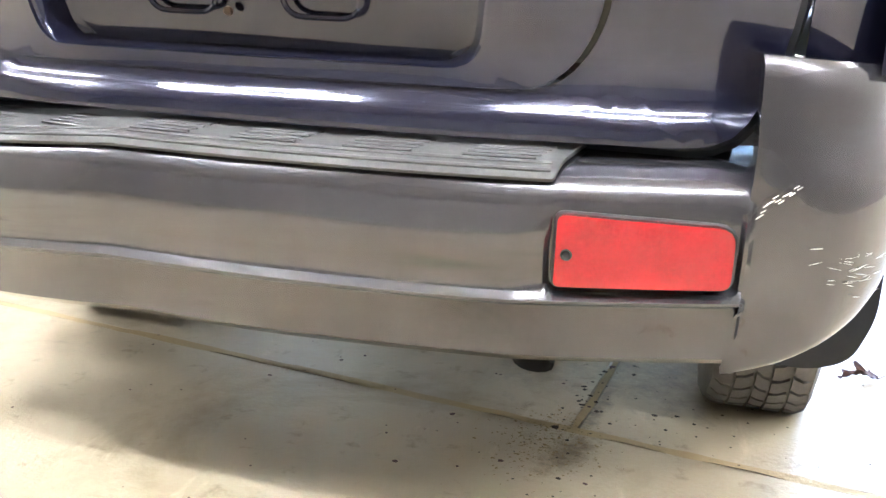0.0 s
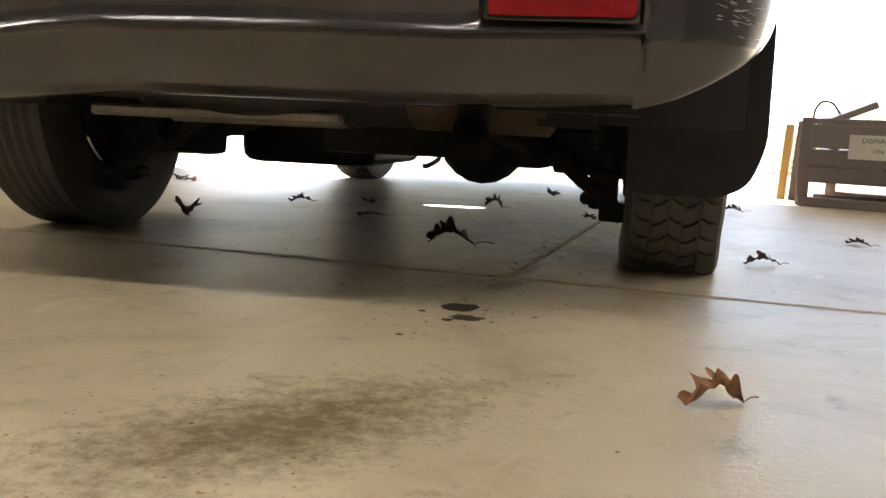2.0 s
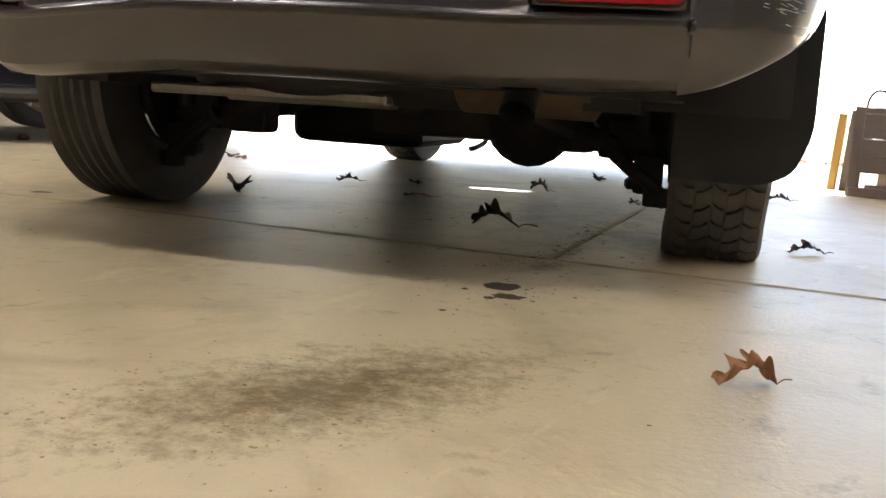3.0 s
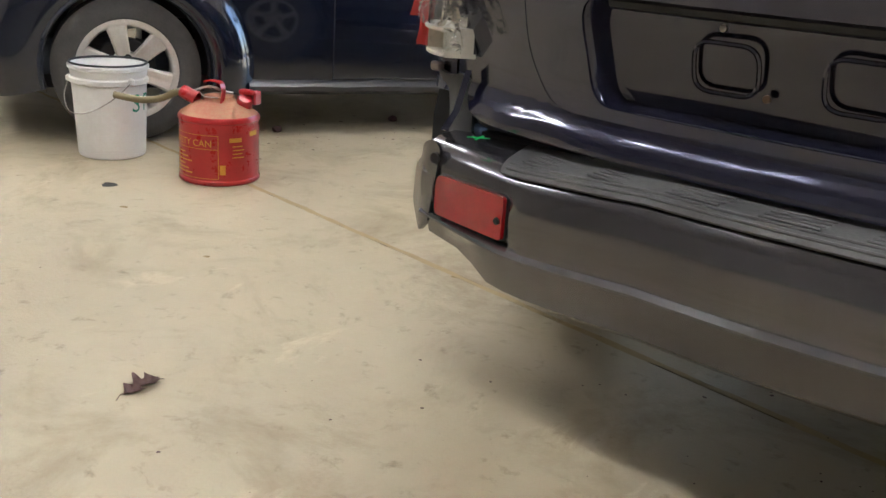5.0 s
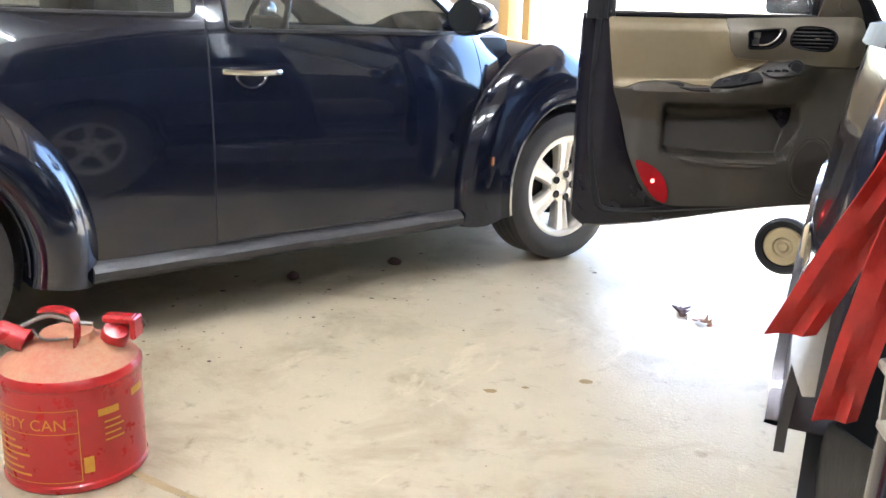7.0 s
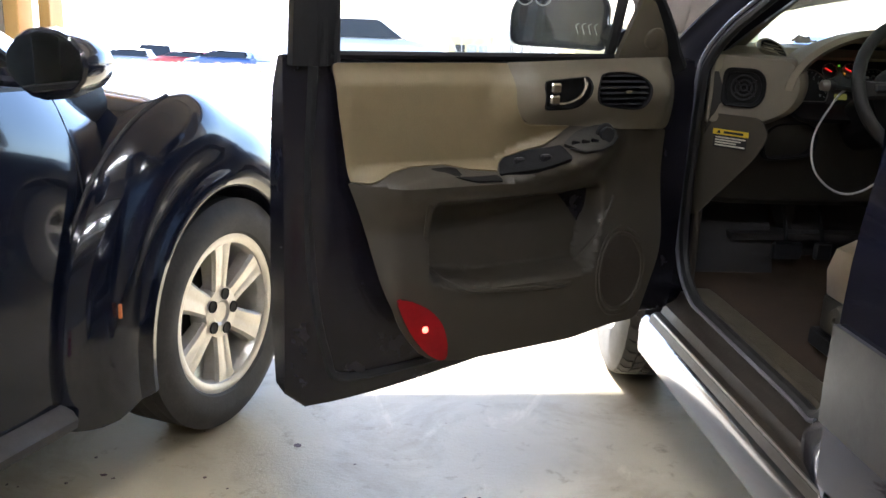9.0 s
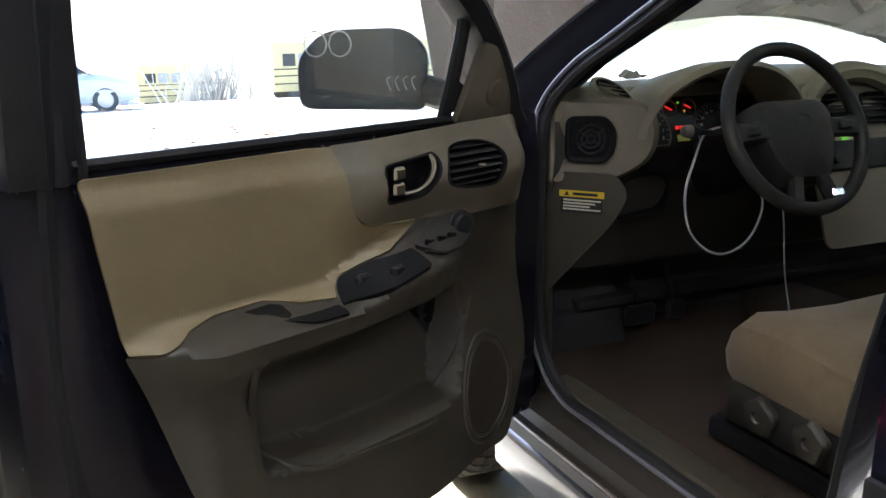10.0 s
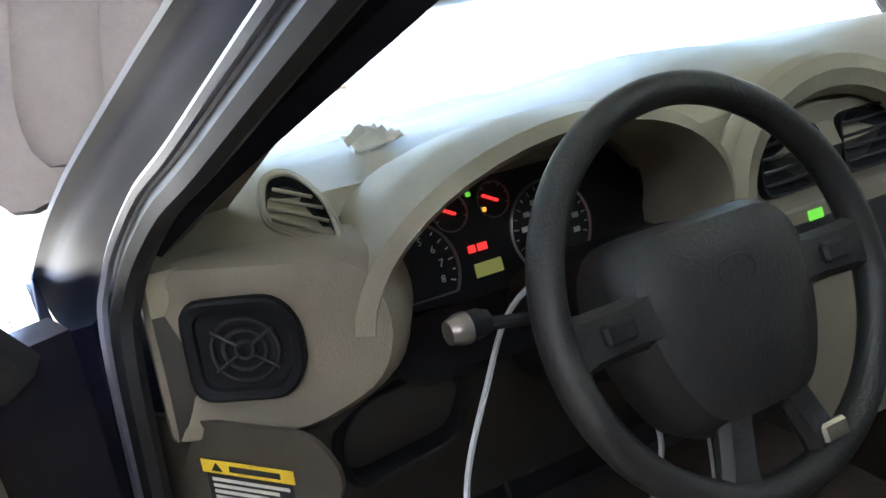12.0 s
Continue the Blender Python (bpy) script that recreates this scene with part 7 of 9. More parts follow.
bm = bmesh.new()
tube(bm, smooth_line([(-0.44, 2.98, 1.00), (-0.53, 2.93, 0.995), (-0.585, 2.89, 0.955), (-0.63, 2.86, 0.89), (-0.625, 2.85, 0.82), (-0.58, 2.85, 0.772), (-0.525, 2.85, 0.757), (-0.465, 2.85, 0.785), (-0.428, 2.86, 0.85), (-0.42, 2.90, 0.90)], 6), 0.0028, 6)
part("loose_wire", bm, WIRE, wagon, "loose grey wire looped under the wheel")
bm = bmesh.new()
tube(bm, smooth_line([(-0.36, 2.88, 0.88), (-0.365, 2.86, 0.80), (-0.372, 2.84, 0.70), (-0.37, 2.82, 0.62)], 5), 0.0018, 6)
part("hanging_cord", bm, WIRE, wagon, "thin hanging cord")
# driver's seat
seat = new("driver_seat")
seat.parent = wagon
seat.location = (0.0, 0.145, 0.004)
seat["label"] = "stained tan velour driver's seat"
bm = bmesh.new()
rows = []
for y, w, top, bot in ((2.60, 0.195, 0.605, 0.555), (2.588, 0.235, 0.645, 0.53), (2.55, 0.256, 0.675, 0.515), (2.46, 0.255, 0.682, 0.51), (2.3, 0.26, 0.665, 0.51), (2.15, 0.26, 0.65, 0.51), (2.05, 0.25, 0.64, 0.51)):
    rows.append([(-0.375 + w * x, y, bot + (top - bot) * z) for x, z in ((-0.85, 0.0), (-1.0, 0.25), (-1.03, 0.6), (-0.97, 0.9), (-0.80, 1.03), (-0.5, 0.98), (0, 0.95), (0.5, 0.98), (0.80, 1.03), (0.97, 0.9), (1.03, 0.6), (1.0, 0.25), (0.85, 0.0))])
loft(bm, rows, True, True)
part("seat_cushion", bm, SEAT_CLOTH, seat)
bm = bmesh.new()
rows = []
for f, w, t in ((0.0, 0.24, 0.07), (0.25, 0.255, 0.075), (0.6, 0.25, 0.07), (0.9, 0.21, 0.055), (1.0, 0.16, 0.03)):
    y, z = 2.06 - 0.26 * f, 0.60 + 0.62 * f
    rows.append([(-0.375 + w * x, y + t * d, z - 0.3 * t * d) for x, d in ((-0.9, -1), (-1.03, -0.4), (-1.0, 0.7), (-0.8, 1.2), (-0.4, 0.8), (0, 0.7), (0.4, 0.8), (0.8, 1.2), (1.0, 0.7), (1.03, -0.4), (0.9, -1))])
loft(bm, rows, True, True)
part("seat_back", bm, SEAT_CLOTH, seat)
bm = bmesh.new()
box(bm, (-0.375, 1.80, 1.30), (0.26, 0.09, 0.17), 0.035, None, 3)
part("headrest", bm, SEAT_CLOTH, seat)
side_cover = part("seat_side_cover", boxes(((-0.622, 2.34, 0.51), (0.025, 0.44, 0.085)), bevel=0.012, seg=2), KNEE_TRIM, seat, "brown seat side cover with knobs")
for y in (2.46, 2.34):
    bm = bmesh.new()
    loft(bm, [[pose(-0.634, y, 0.515, 0, -90) @ Vector((r * (1 + lobe * math.cos(5 * a * math.pi / 20)) * math.cos(a * math.pi / 20), r * (1 + lobe * math.cos(5 * a * math.pi / 20)) * math.sin(a * math.pi / 20), h)) for a in range(40)] for r, lobe, h in ((0.036, 0.10, 0.0), (0.036, 0.10, 0.012), (0.031, 0.08, 0.018), (0.012, 0.0, 0.019), (0.009, 0.0, 0.014))], True, True)
    part("seat_knob", bm, BROWN_TRIM, side_cover)
bm = boxes(((-0.60, 2.32, 0.43), (0.045, 0.60, 0.045)), ((-0.16, 2.32, 0.43), (0.045, 0.60, 0.045)), ((-0.375, 2.52, 0.47), (0.42, 0.04, 0.05)), ((-0.375, 2.2, 0.47), (0.42, 0.3, 0.05)), bevel=0.006)
part("seat_rail", bm, BLACK_PLASTIC, seat)
part("cloth_tag", boxes(((-0.45, 2.36, 0.678), (0.020, 0.012, 0.003)), bevel=0.001, m=None), PAPER, seat)
bm = bmesh.new()
rows = []
for f, w, t in ((0.0, 0.24, 0.07), (0.5, 0.25, 0.07), (1.0, 0.18, 0.04)):
    y, z = 2.06 - 0.26 * f, 0.55 + 0.68 * f
    rows.append([(0.375 + w * x, y + t * d, z) for x, d in ((-0.9, -1), (-1.03, 0.4), (-0.6, 1.1), (0.6, 1.1), (1.03, 0.4), (0.9, -1))])
loft(bm, rows, True, True)
box(bm, (0.375, 2.32, 0.58), (0.50, 0.52, 0.16), 0.05, None, 3)
part("passenger_seat", bm, SEAT_CLOTH, wagon, "tan velour passenger seat")
bm = bmesh.new()
box(bm, (0, 1.30, 0.66), (1.24, 0.50, 0.16), 0.05, None, 3)
box(bm, (0, 1.02, 0.95), (1.24, 0.14, 0.60), 0.05, None, 3)
part("rear_bench", bm, SEAT_CLOTH, wagon)

# ---- the round black coupe parked beside it; its own frame: x outwards, y forwards from the rear axle ----
beetle = thing("coupe", "round-fendered black-blue coupe with silver alloy wheels", "car",
               basis(Vector((-3.17, 0.93, 0)), Vector((0.899, -0.438, 0)).normalized(), Vector((0.438, 0.899, 0)).normalized(), Vector((0, 0, 1))))
BC = -0.80
def dome(y):
    return table([(-0.74, 0.62), (-0.66, 0.84), (-0.5, 1.03), (-0.25, 1.20), (0.1, 1.35), (0.5, 1.45), (0.9, 1.495), (1.2, 1.495), (1.5, 1.455), (1.75, 1.38), (2.0, 1.25), (2.25, 1.10), (2.4, 1.02), (2.6, 0.97), (2.85, 0.90), (3.05, 0.80), (3.2, 0.66), (3.28, 0.52)], y)
def wide(y):
    return table([(-0.74, 0.42), (-0.6, 0.56), (-0.4, 0.66), (-0.1, 0.72), (0.4, 0.755), (1.0, 0.765), (1.8, 0.765), (2.2, 0.745), (2.6, 0.68), (2.9, 0.58), (3.1, 0.46), (3.28, 0.26)], y)
def hull_x(y, z):
    f = min(1.0, max(0.0, (z - 0.27) / (dome(y) - 0.27)))
    full = table([(-0.74, 2.7), (0.0, 3.2), (0.4, 4.6), (2.0, 4.6), (2.6, 3.0), (3.28, 2.7)], y)
    return wide(y) * max(0.0, 1 - f ** full) ** (1 / 2.2) * (0.985 + 0.015 * math.sin(min(1, z / 0.7) * 1.57))
TOPF = 0.90
def hull(side):
    def fn(y, f):
        z = 0.25 + f * (dome(y) - 0.25)
        return (BC + side * hull_x(y, z), y, z)
    return fn
def to_f(y, z):
    return Vector((y, (z - 0.25) / (dome(y) - 0.25)))
def f_line(pts, n=6):
    out = []
    for i in range(len(pts)):
        a, b = Vector(pts[i]), Vector(pts[(i + 1) % len(pts)])
        for j in range(n):
            p = a + (b - a) * j / n
            out.append(to_f(p.x, p.y))
    return out
DOOR_WIN = rounded(V2((1.03, 0.966), (2.085, 0.955), (1.84, 1.16), (1.56, 1.28), (1.03, 1.335)), [0.03, 0.04, 0.05, 0.05, 0.04], 3)
REAR_WIN = rounded(V2((0.22, 1.02), (0.92, 1.01), (0.93, 1.33), (0.60, 1.27), (0.36, 1.17)), [0.06, 0.03, 0.04, 0.06, 0.06], 3)
REAR_HOLE, FRONT_HOLE = [Vector((0.40 * math.cos(radians(a)), 0.33 + 0.40 * math.sin(radians(a)))) for a in range(180, -1, -12)], [Vector((2.51 + 0.40 * math.cos(radians(a)), 0.33 + 0.40 * math.sin(radians(a)))) for a in range(180, -1, -12)]
base = [to_f(p.x, p.y) for p in ([Vector((-0.72, 0.27))] + [Vector((-0.42, 0.27))] + REAR_HOLE + [Vector((0.42, 0.27)), Vector((2.09, 0.27))] + FRONT_HOLE + [Vector((2.93, 0.27)), Vector((3.24, 0.27))])]
shape = base + [Vector((3.24, TOPF))] + [Vector((y, TOPF)) for y in (2.36,)] + [Vector((2.30, 0.86)), Vector((2.05, 0.86)), Vector((1.80, 0.872)), Vector((1.74, TOPF)), Vector((-0.72, TOPF))]
ROUND_FENDER = [(0.345, -0.06), (0.348, 0.030), (0.352, 0.042), (0.360, 0.049), (0.375, 0.053), (0.40, 0.054), (0.43, 0.050), (0.465, 0.038), (0.50, 0.016), (0.530, -0.014), (0.555, -0.052), (0.575, -0.10), (0.590, -0.16), (0.600, -0.24), (0.606, -0.33), (0.608, -0.42)]
EDGED_FENDER = [(0.345, -0.06), (0.348, 0.030), (0.352, 0.046), (0.360, 0.054), (0.375, 0.056), (0.392, 0.048), (0.41, 0.038), (0.45, 0.040), (0.50, 0.036), (0.545, 0.022), (0.575, 0.004), (0.594, -0.018), (0.602, -0.036), (0.600, -0.10), (0.596, -0.20), (0.59, -0.42)]
for s in (1, -1):
    fn = hull(s)
    part("body_side", panel(shape, fn, 0.01, 0.05, holes=[f_line(DOOR_WIN, 4), f_line(REAR_WIN, 4)]), BEETLE, beetle)
    for o, nm in ((DOOR_WIN, "door_window"), (REAR_WIN, "quarter_window")):
        part(nm, panel(f_line(shrink(o, 1.02), 4), lambda y, f, fn=fn, s=s: Vector(fn(y, f)) + Vector((-s * 0.012, 0, 0)), 0.003, 0.1), CLEAR, beetle)
        bm = bmesh.new()
        tube(bm, [Vector(fn(*q)) + Vector((s * 0.004, 0, 0)) for q in f_line(shrink(o, 1.01), 4)], 0.009, 6, True)
        part("window_seal", bm, SEAL, beetle)
    # shut lines of the door
    bm = bmesh.new()
    for line in ([(0.955, 0.27), (0.955, 0.6), (0.955, 0.98), (0.965, 1.40)], [(2.02, 0.27), (2.09, 0.5), (2.11, 0.80), (2.10, 0.98)]):
        pts = smooth_line(line, 5)
        tube(bm, [(BC + s * (hull_x(p[0], p[1]) + 0.003), p[0], p[1]) for p in pts], 0.0040, 5)
    tube(bm, [(BC + s * (hull_x(y, 0.28) + 0.003), y, 0.28) for y in (0.95, 1.3, 1.7, 2.03)], 0.004, 5)
    part("shut_line", bm, SEAL, beetle)
    # fenders
    for cy, front in ((0.0, False), (2.51, True)):
        bm = bmesh.new()
        rows = []
        for a in range(-14, 195, 4):
            c, sn = math.cos(radians(a)), math.sin(radians(a))
            sx = (0.89 if c < 0 else 1.0) if front else (1.04 if c > 0 else 1.0)
            row = []
            inward = ease(0.35, -0.15, c) if front else 0.0
            for (r0, x0), (r1, x1) in zip(ROUND_FENDER, EDGED_FENDER):
                r, x = r0 + (r1 - r0) * inward, x0 + (x1 - x0) * inward
                lowx = 0.02 * max(0, -sn)
                row.append((BC + s * (0.80 + x - lowx), cy + r * c * sx, max(0.20, 0.325 + r * sn * (1.0 if front else 0.985))))
            rows.append(row)
        loft(bm, rows)
        part("front_fender" if front else "rear_fender", bm, BEETLE, beetle, "bulging rounded fender")
        if front:
            bm = bmesh.new()
            tube(bm, [(BC + s * 0.752, cy + 0.603 * 0.89 * math.cos(radians(a)), max(0.21, 0.325 + 0.603 * math.sin(radians(a)))) for a in range(192, 97, -5)], 0.006, 6)
            part("fender_gap", bm, SEAL, beetle)
        bm = bmesh.new()
        loft(bm, [[(BC + s * 0.74, cy + 0.36 * math.cos(radians(a)), 0.33 + 0.36 * math.sin(radians(a))), (BC + s * 0.45, cy + 0.36 * math.cos(radians(a)), 0.33 + 0.36 * math.sin(radians(a)))] for a in range(-20, 201, 10)])
        part("wheel_well", bm, UNDERBODY, beetle)
        bm = bmesh.new()
        tube(bm, [(BC + s * 0.835, cy + 0.352 * math.cos(radians(a)), 0.325 + 0.352 * math.sin(radians(a))) for a in range(-8, 189, 7)], 0.0035, 6)
        part("fender_lip", bm, BEETLE, beetle)
    # running board with dents
    bm = bmesh.new()
    rows = []
    for i in range(30):
        y = 0.54 + 1.44 * i / 29
        d = 0.012 * noise.noise(Vector((y * 7, 0.5, s)))
        rows.append([(BC + s * (x + d), y, z + d * 0.6) for x, z in ((0.62, 0.275), (0.745, 0.275), (0.79, 0.262), (0.805, 0.245), (0.80, 0.222), (0.775, 0.205), (0.74, 0.198), (0.62, 0.20))])
    loft(bm, rows, True, True)
    part("running_board", bm, DENTED_BOARD, beetle, "dented dusty grey running board")
    # handle
    bm = bmesh.new()
    hx = hull_x(1.1, 0.83)
    tube(bm, [(BC + s * (hx + o), y, 0.832 + dz) for y, o, dz in ((1.0, 0.004, 0.006), (1.03, 0.022, 0.004), (1.10, 0.030, 0.0), (1.17, 0.022, 0.0), (1.20, 0.004, 0.0))], 0.014, 8, flat=0.8)
    handle = part("door_handle", bm, CHROME, beetle, "bright door handle")
    bm = bmesh.new()
    tube(bm, [(BC + s * (hx + 0.006), 1.10 + 0.055 * math.cos(radians(a)), 0.828 + 0.045 * math.sin(radians(a))) for a in range(180, 361, 15)], 0.005, 6)
    part("handle_bowl", bm, CHROME, handle)
    bm = bmesh.new()
    lathe(bm, [(0.0001, -0.012), (0.030, -0.008), (0.046, 0.001), (0.050, 0.003), (0.052, 0.0)], 20, Matrix.Translation((BC + s * (hull_x(1.1, 0.80) + 0.001), 1.10, 0.812)) @ pose(0, 0, 0, 0, s * 86))
    part("handle_bowl", bm, BEETLE, beetle)
    # mirror
    bm = bmesh.new()
    rows = []
    for y, k in ((1.90, 0.94), (1.905, 1.0), (1.94, 1.0), (1.99, 0.86), (2.02, 0.55), (2.03, 0.2)):
        rows.append([(BC + s * (0.86 + 0.105 * k * math.cos(t * math.pi / 8) * (1.0 if math.cos(t * math.pi / 8) > 0 else 0.85)), y, 1.02 + 0.068 * k * math.sin(t * math.pi / 8)) for t in range(16)])
    loft(bm, rows, True, True)
    box(bm, (BC + s * 0.745, 1.95, 0.985), (0.10, 0.06, 0.035), 0.012)
    vm = part("door_mirror", bm, BEETLE, beetle, "oval door mirror")
    bm = panel([Vector((0.092 * math.cos(t * math.pi / 10), 0.058 * math.sin(t * math.pi / 10))) for t in range(20)], lambda u, v, s=s: (BC + s * 0.865 + u, 1.899, 1.02 + v), 0.002, 0.05)
    part("mirror_glass", bm, MIRROR, vm)
    # headlamp, marker
    bm = bmesh.new()
    lathe(bm, [(0.0001, 0.05), (0.06, 0.045), (0.105, 0.02), (0.115, 0.0)], 24, Matrix.Translation((BC + s * 0.60, 2.965, 0.64)) @ pose(0, 0, 0, -68, s * 12))
    part("headlamp", bm, LAMP_SILVER, beetle, "round clear headlamp")
    part("side_marker", boxes(((BC + s * 0.846, 2.51 - 0.425, 0.47), (0.008, 0.010, 0.035)), bevel=0.003), ORANGE_MARK, beetle)
    bm = bmesh.new()
    lathe(bm, [(0.0001, 0.03), (0.05, 0.028), (0.075, 0.012), (0.08, 0.0)], 24, Matrix.Translation((BC + s * 0.60, -0.46, 0.70)) @ pose(0, 0, 0, 62, s * 20))
    part("tail_lamp", bm, RED_LENS, beetle, "round red tail lamp")
# crown: roof, windshield, hood and hatch in strips across the car
def crown(y0, y1, name, mat, label="", n=10):
    bm = bmesh.new()
    rows = []
    for i in range(n + 1):
        y = y0 + (y1 - y0) * i / n
        row = []
        for s in (-1, 1):
            fs = (TOPF, 0.93, 0.955, 0.975, 0.99, 1.0) if s < 0 else (0.99, 0.975, 0.955, 0.93, TOPF)
            for f in fs:
                z = 0.25 + f * (dome(y) - 0.25)
                row.append((BC + s * hull_x(y, min(z, dome(y) - 1e-4)) * (0 if f == 1.0 else 1), y, z))
        rows.append(row)
    loft(bm, rows)
    return part(name, bm, mat, beetle, label)
crown(0.15, 1.74, "roof", BEETLE)
crown(1.74, 2.36, "windshield", CLEAR)
crown(2.36, 3.24, "hood", BEETLE, "black-blue hood")
crown(-0.72, -0.42, "hatch", BEETLE)
crown(-0.42, 0.15, "rear_window", TINTED)
for s in (1, -1):
    bm = panel([Vector((1.74, TOPF)), Vector((1.80, 0.872)), Vector((2.05, 0.86)), Vector((2.30, 0.86)), Vector((2.36, TOPF))], hull(s), 0.004, 0.1)
    part("windshield_edge", bm, CLEAR, beetle)
bm = bmesh.new()
rows = []
for z, d in ((0.22, 0.08), (0.30, 0.02), (0.45, 0.0), (0.52, 0.06)):
    rows.append([(BC + x / 10, 3.36 - d - 0.55 * (abs(x) / 8) ** 2.2, z) for x in range(-7, 8)])
loft(bm, rows)
part("front_bumper", bm, BEETLE, beetle)
bm = bmesh.new()
rows = []
for z, d in ((0.25, 0.06), (0.35, 0.0), (0.50, 0.0), (0.58, 0.06)):
    rows.append([(BC + x / 10, -0.78 + d + 0.5 * (abs(x) / 8) ** 2.2, z) for x in range(-7, 8)])
loft(bm, rows)
part("rear_bumper", bm, BEETLE, beetle)
part("floor_pan", boxes(((BC, 1.25, 0.25), (1.36, 3.4, 0.06))), UNDERBODY, beetle)
# cabin seen through the glass
part("dash_pad", boxes(((BC, 2.12, 0.88), (1.30, 0.42, 0.14)), bevel=0.05, seg=2), BLACK_PLASTIC, beetle)
bm = bmesh.new()
lathe(bm, [(0.185 + 0.015 * math.cos(a * math.pi / 4), 0.015 * math.sin(a * math.pi / 4)) for a in range(8)], 40, pose(BC - 0.36, 1.72, 0.97, 68), close=True)
box(bm, (BC - 0.36, 1.74, 0.965), (0.34, 0.03, 0.06), 0.01)
part("steering_wheel", bm, BLACK_PLASTIC, beetle)
for x in (-0.36, 0.36):
    bm = bmesh.new()
    box(bm, (BC + x, 1.15, 0.55), (0.48, 0.50, 0.18), 0.05, None, 2)
    box(bm, (BC + x, 0.86, 0.88), (0.46, 0.14, 0.60), 0.05, pose(0, 0, 0), 2)
    box(bm, (BC + x, 0.82, 1.24), (0.24, 0.08, 0.14), 0.03, None, 2)
    part("seat", bm, BLACK_PLASTIC, beetle)
part("rear_seat", boxes(((BC, 0.25, 0.62), (1.1, 0.45, 0.2)), ((BC, 0.02, 0.85), (1.1, 0.14, 0.45)), bevel=0.05, seg=2), BLACK_PLASTIC, beetle)
for y in (0.0, 2.51):
    for s in (1, -1):
        wheel_thing(beetle, (BC + s * (0.732 if y else 0.715), y + (0.025 if y else 0), 0.318), 0.318, 0.20, 0.216, s, 6, grooves=(3, 6, 9), holes=True, turn=0 if y else 12, broad=1.45)
# small round badge between the shut line and the sill
bm = bmesh.new()
lathe(bm, [(0.0001, 0.003), (0.018, 0.0025), (0.021, 0.0)], 16, Matrix.Translation((BC - 0.0, 3.23, 0.70)) @ pose(0, 0, 0, -60))
part("nose_badge", bm, CHROME, beetle)

# ---- loose things on the floor ----
# lamp wrapping and red tape on the wagon's torn tail corner
def bag_sheet(seed, a0, a1, b0, b1, out, fold):
    """Crumpled film with sharp folds, draped round the lamp."""
    bm = bmesh.new()
    rows = []
    for i in range(26):
        g = i / 25
        row = []
        for j in range(20):
            f = j / 19
            p = Vector((f * 4, g * 5, seed))
            crease = abs(noise.noise(p)) + 0.6 * abs(noise.noise(p * 2.3)) + 0.35 * abs(noise.noise(p * 4.9))
            a = a0 + (a1 - a0) * f + 0.014 * noise.noise(p + Vector((9, 0, 0)))
            b = b0 + (b1 - b0) * g + 0.012 * noise.noise(p + Vector((0, 9, 0)))
            keep = max(0.0, 1 - max(0.0, a - 0.06) / 0.10)
            row.append(LAMP_M @ Vector((a, b, bulge(a, max(b, 0.0)) * keep + (out - 0.035 * (1 - keep)) + fold * (crease - 0.35))))
        rows.append(row)
    loft(bm, rows)
    return bm
wrap = tagged(finish(bag_sheet(1.0, -0.03, 0.12, 0.0, 0.225, 0.016, 0.030), "plastic_wrap", BAG, smooth=20), "crumpled clear plastic bag taped over the tail lamp", "plastic bag")
part("bag_fold", bag_sheet(7.0, -0.06, 0.07, 0.195, 0.265, 0.004, 0.045), BAG, wrap, smooth=20)
part("bag_tail", bag_sheet(5.0, 0.075, 0.155, -0.045, 0.15, 0.020, 0.040), BAG, wrap, smooth=20)
part("bag_end", bag_sheet(11.0, 0.04, 0.10, 0.12, 0.25, 0.020, 0.045), BAG, wrap, smooth=20)
def tape_strip(pts, w, seed):
    bm = bmesh.new()
    p = smooth_line(pts, 6)
    rows = []
    for i, q in enumerate(p):
        d = Vector((0.95, 0.31, 0.0))
        k = 0.006 * noise.noise(Vector((i * 0.5, seed, 0)))
        rows.append([q + d * w * x + Vector((0.0, 0.004 * math.sin(x * 9 + i * 0.5) + k, 0)) for x in (-0.5, -0.25, 0, 0.25, 0.5)])
    loft(bm, rows)
    bmesh.ops.recalc_face_normals(bm, faces=bm.faces)
    bmesh.ops.solidify(bm, geom=bm.faces[:], thickness=0.0012)
    return bm
tape = tagged(finish(tape_strip([(-0.808, 0.262, 1.015), (-0.826, 0.262, 0.96), (-0.856, 0.275, 0.89), (-0.893, 0.29, 0.803)], 0.040, 1.0), "red_tape", RED_TAPE), "strips of glossy red tape hanging from the lamp", "tape")
part("tape_strip", tape_strip([(-0.796, 0.240, 1.01), (-0.818, 0.245, 0.93), (-0.838, 0.255, 0.83), (-0.850, 0.265, 0.745)], 0.034, 2.0), RED_TAPE, tape)

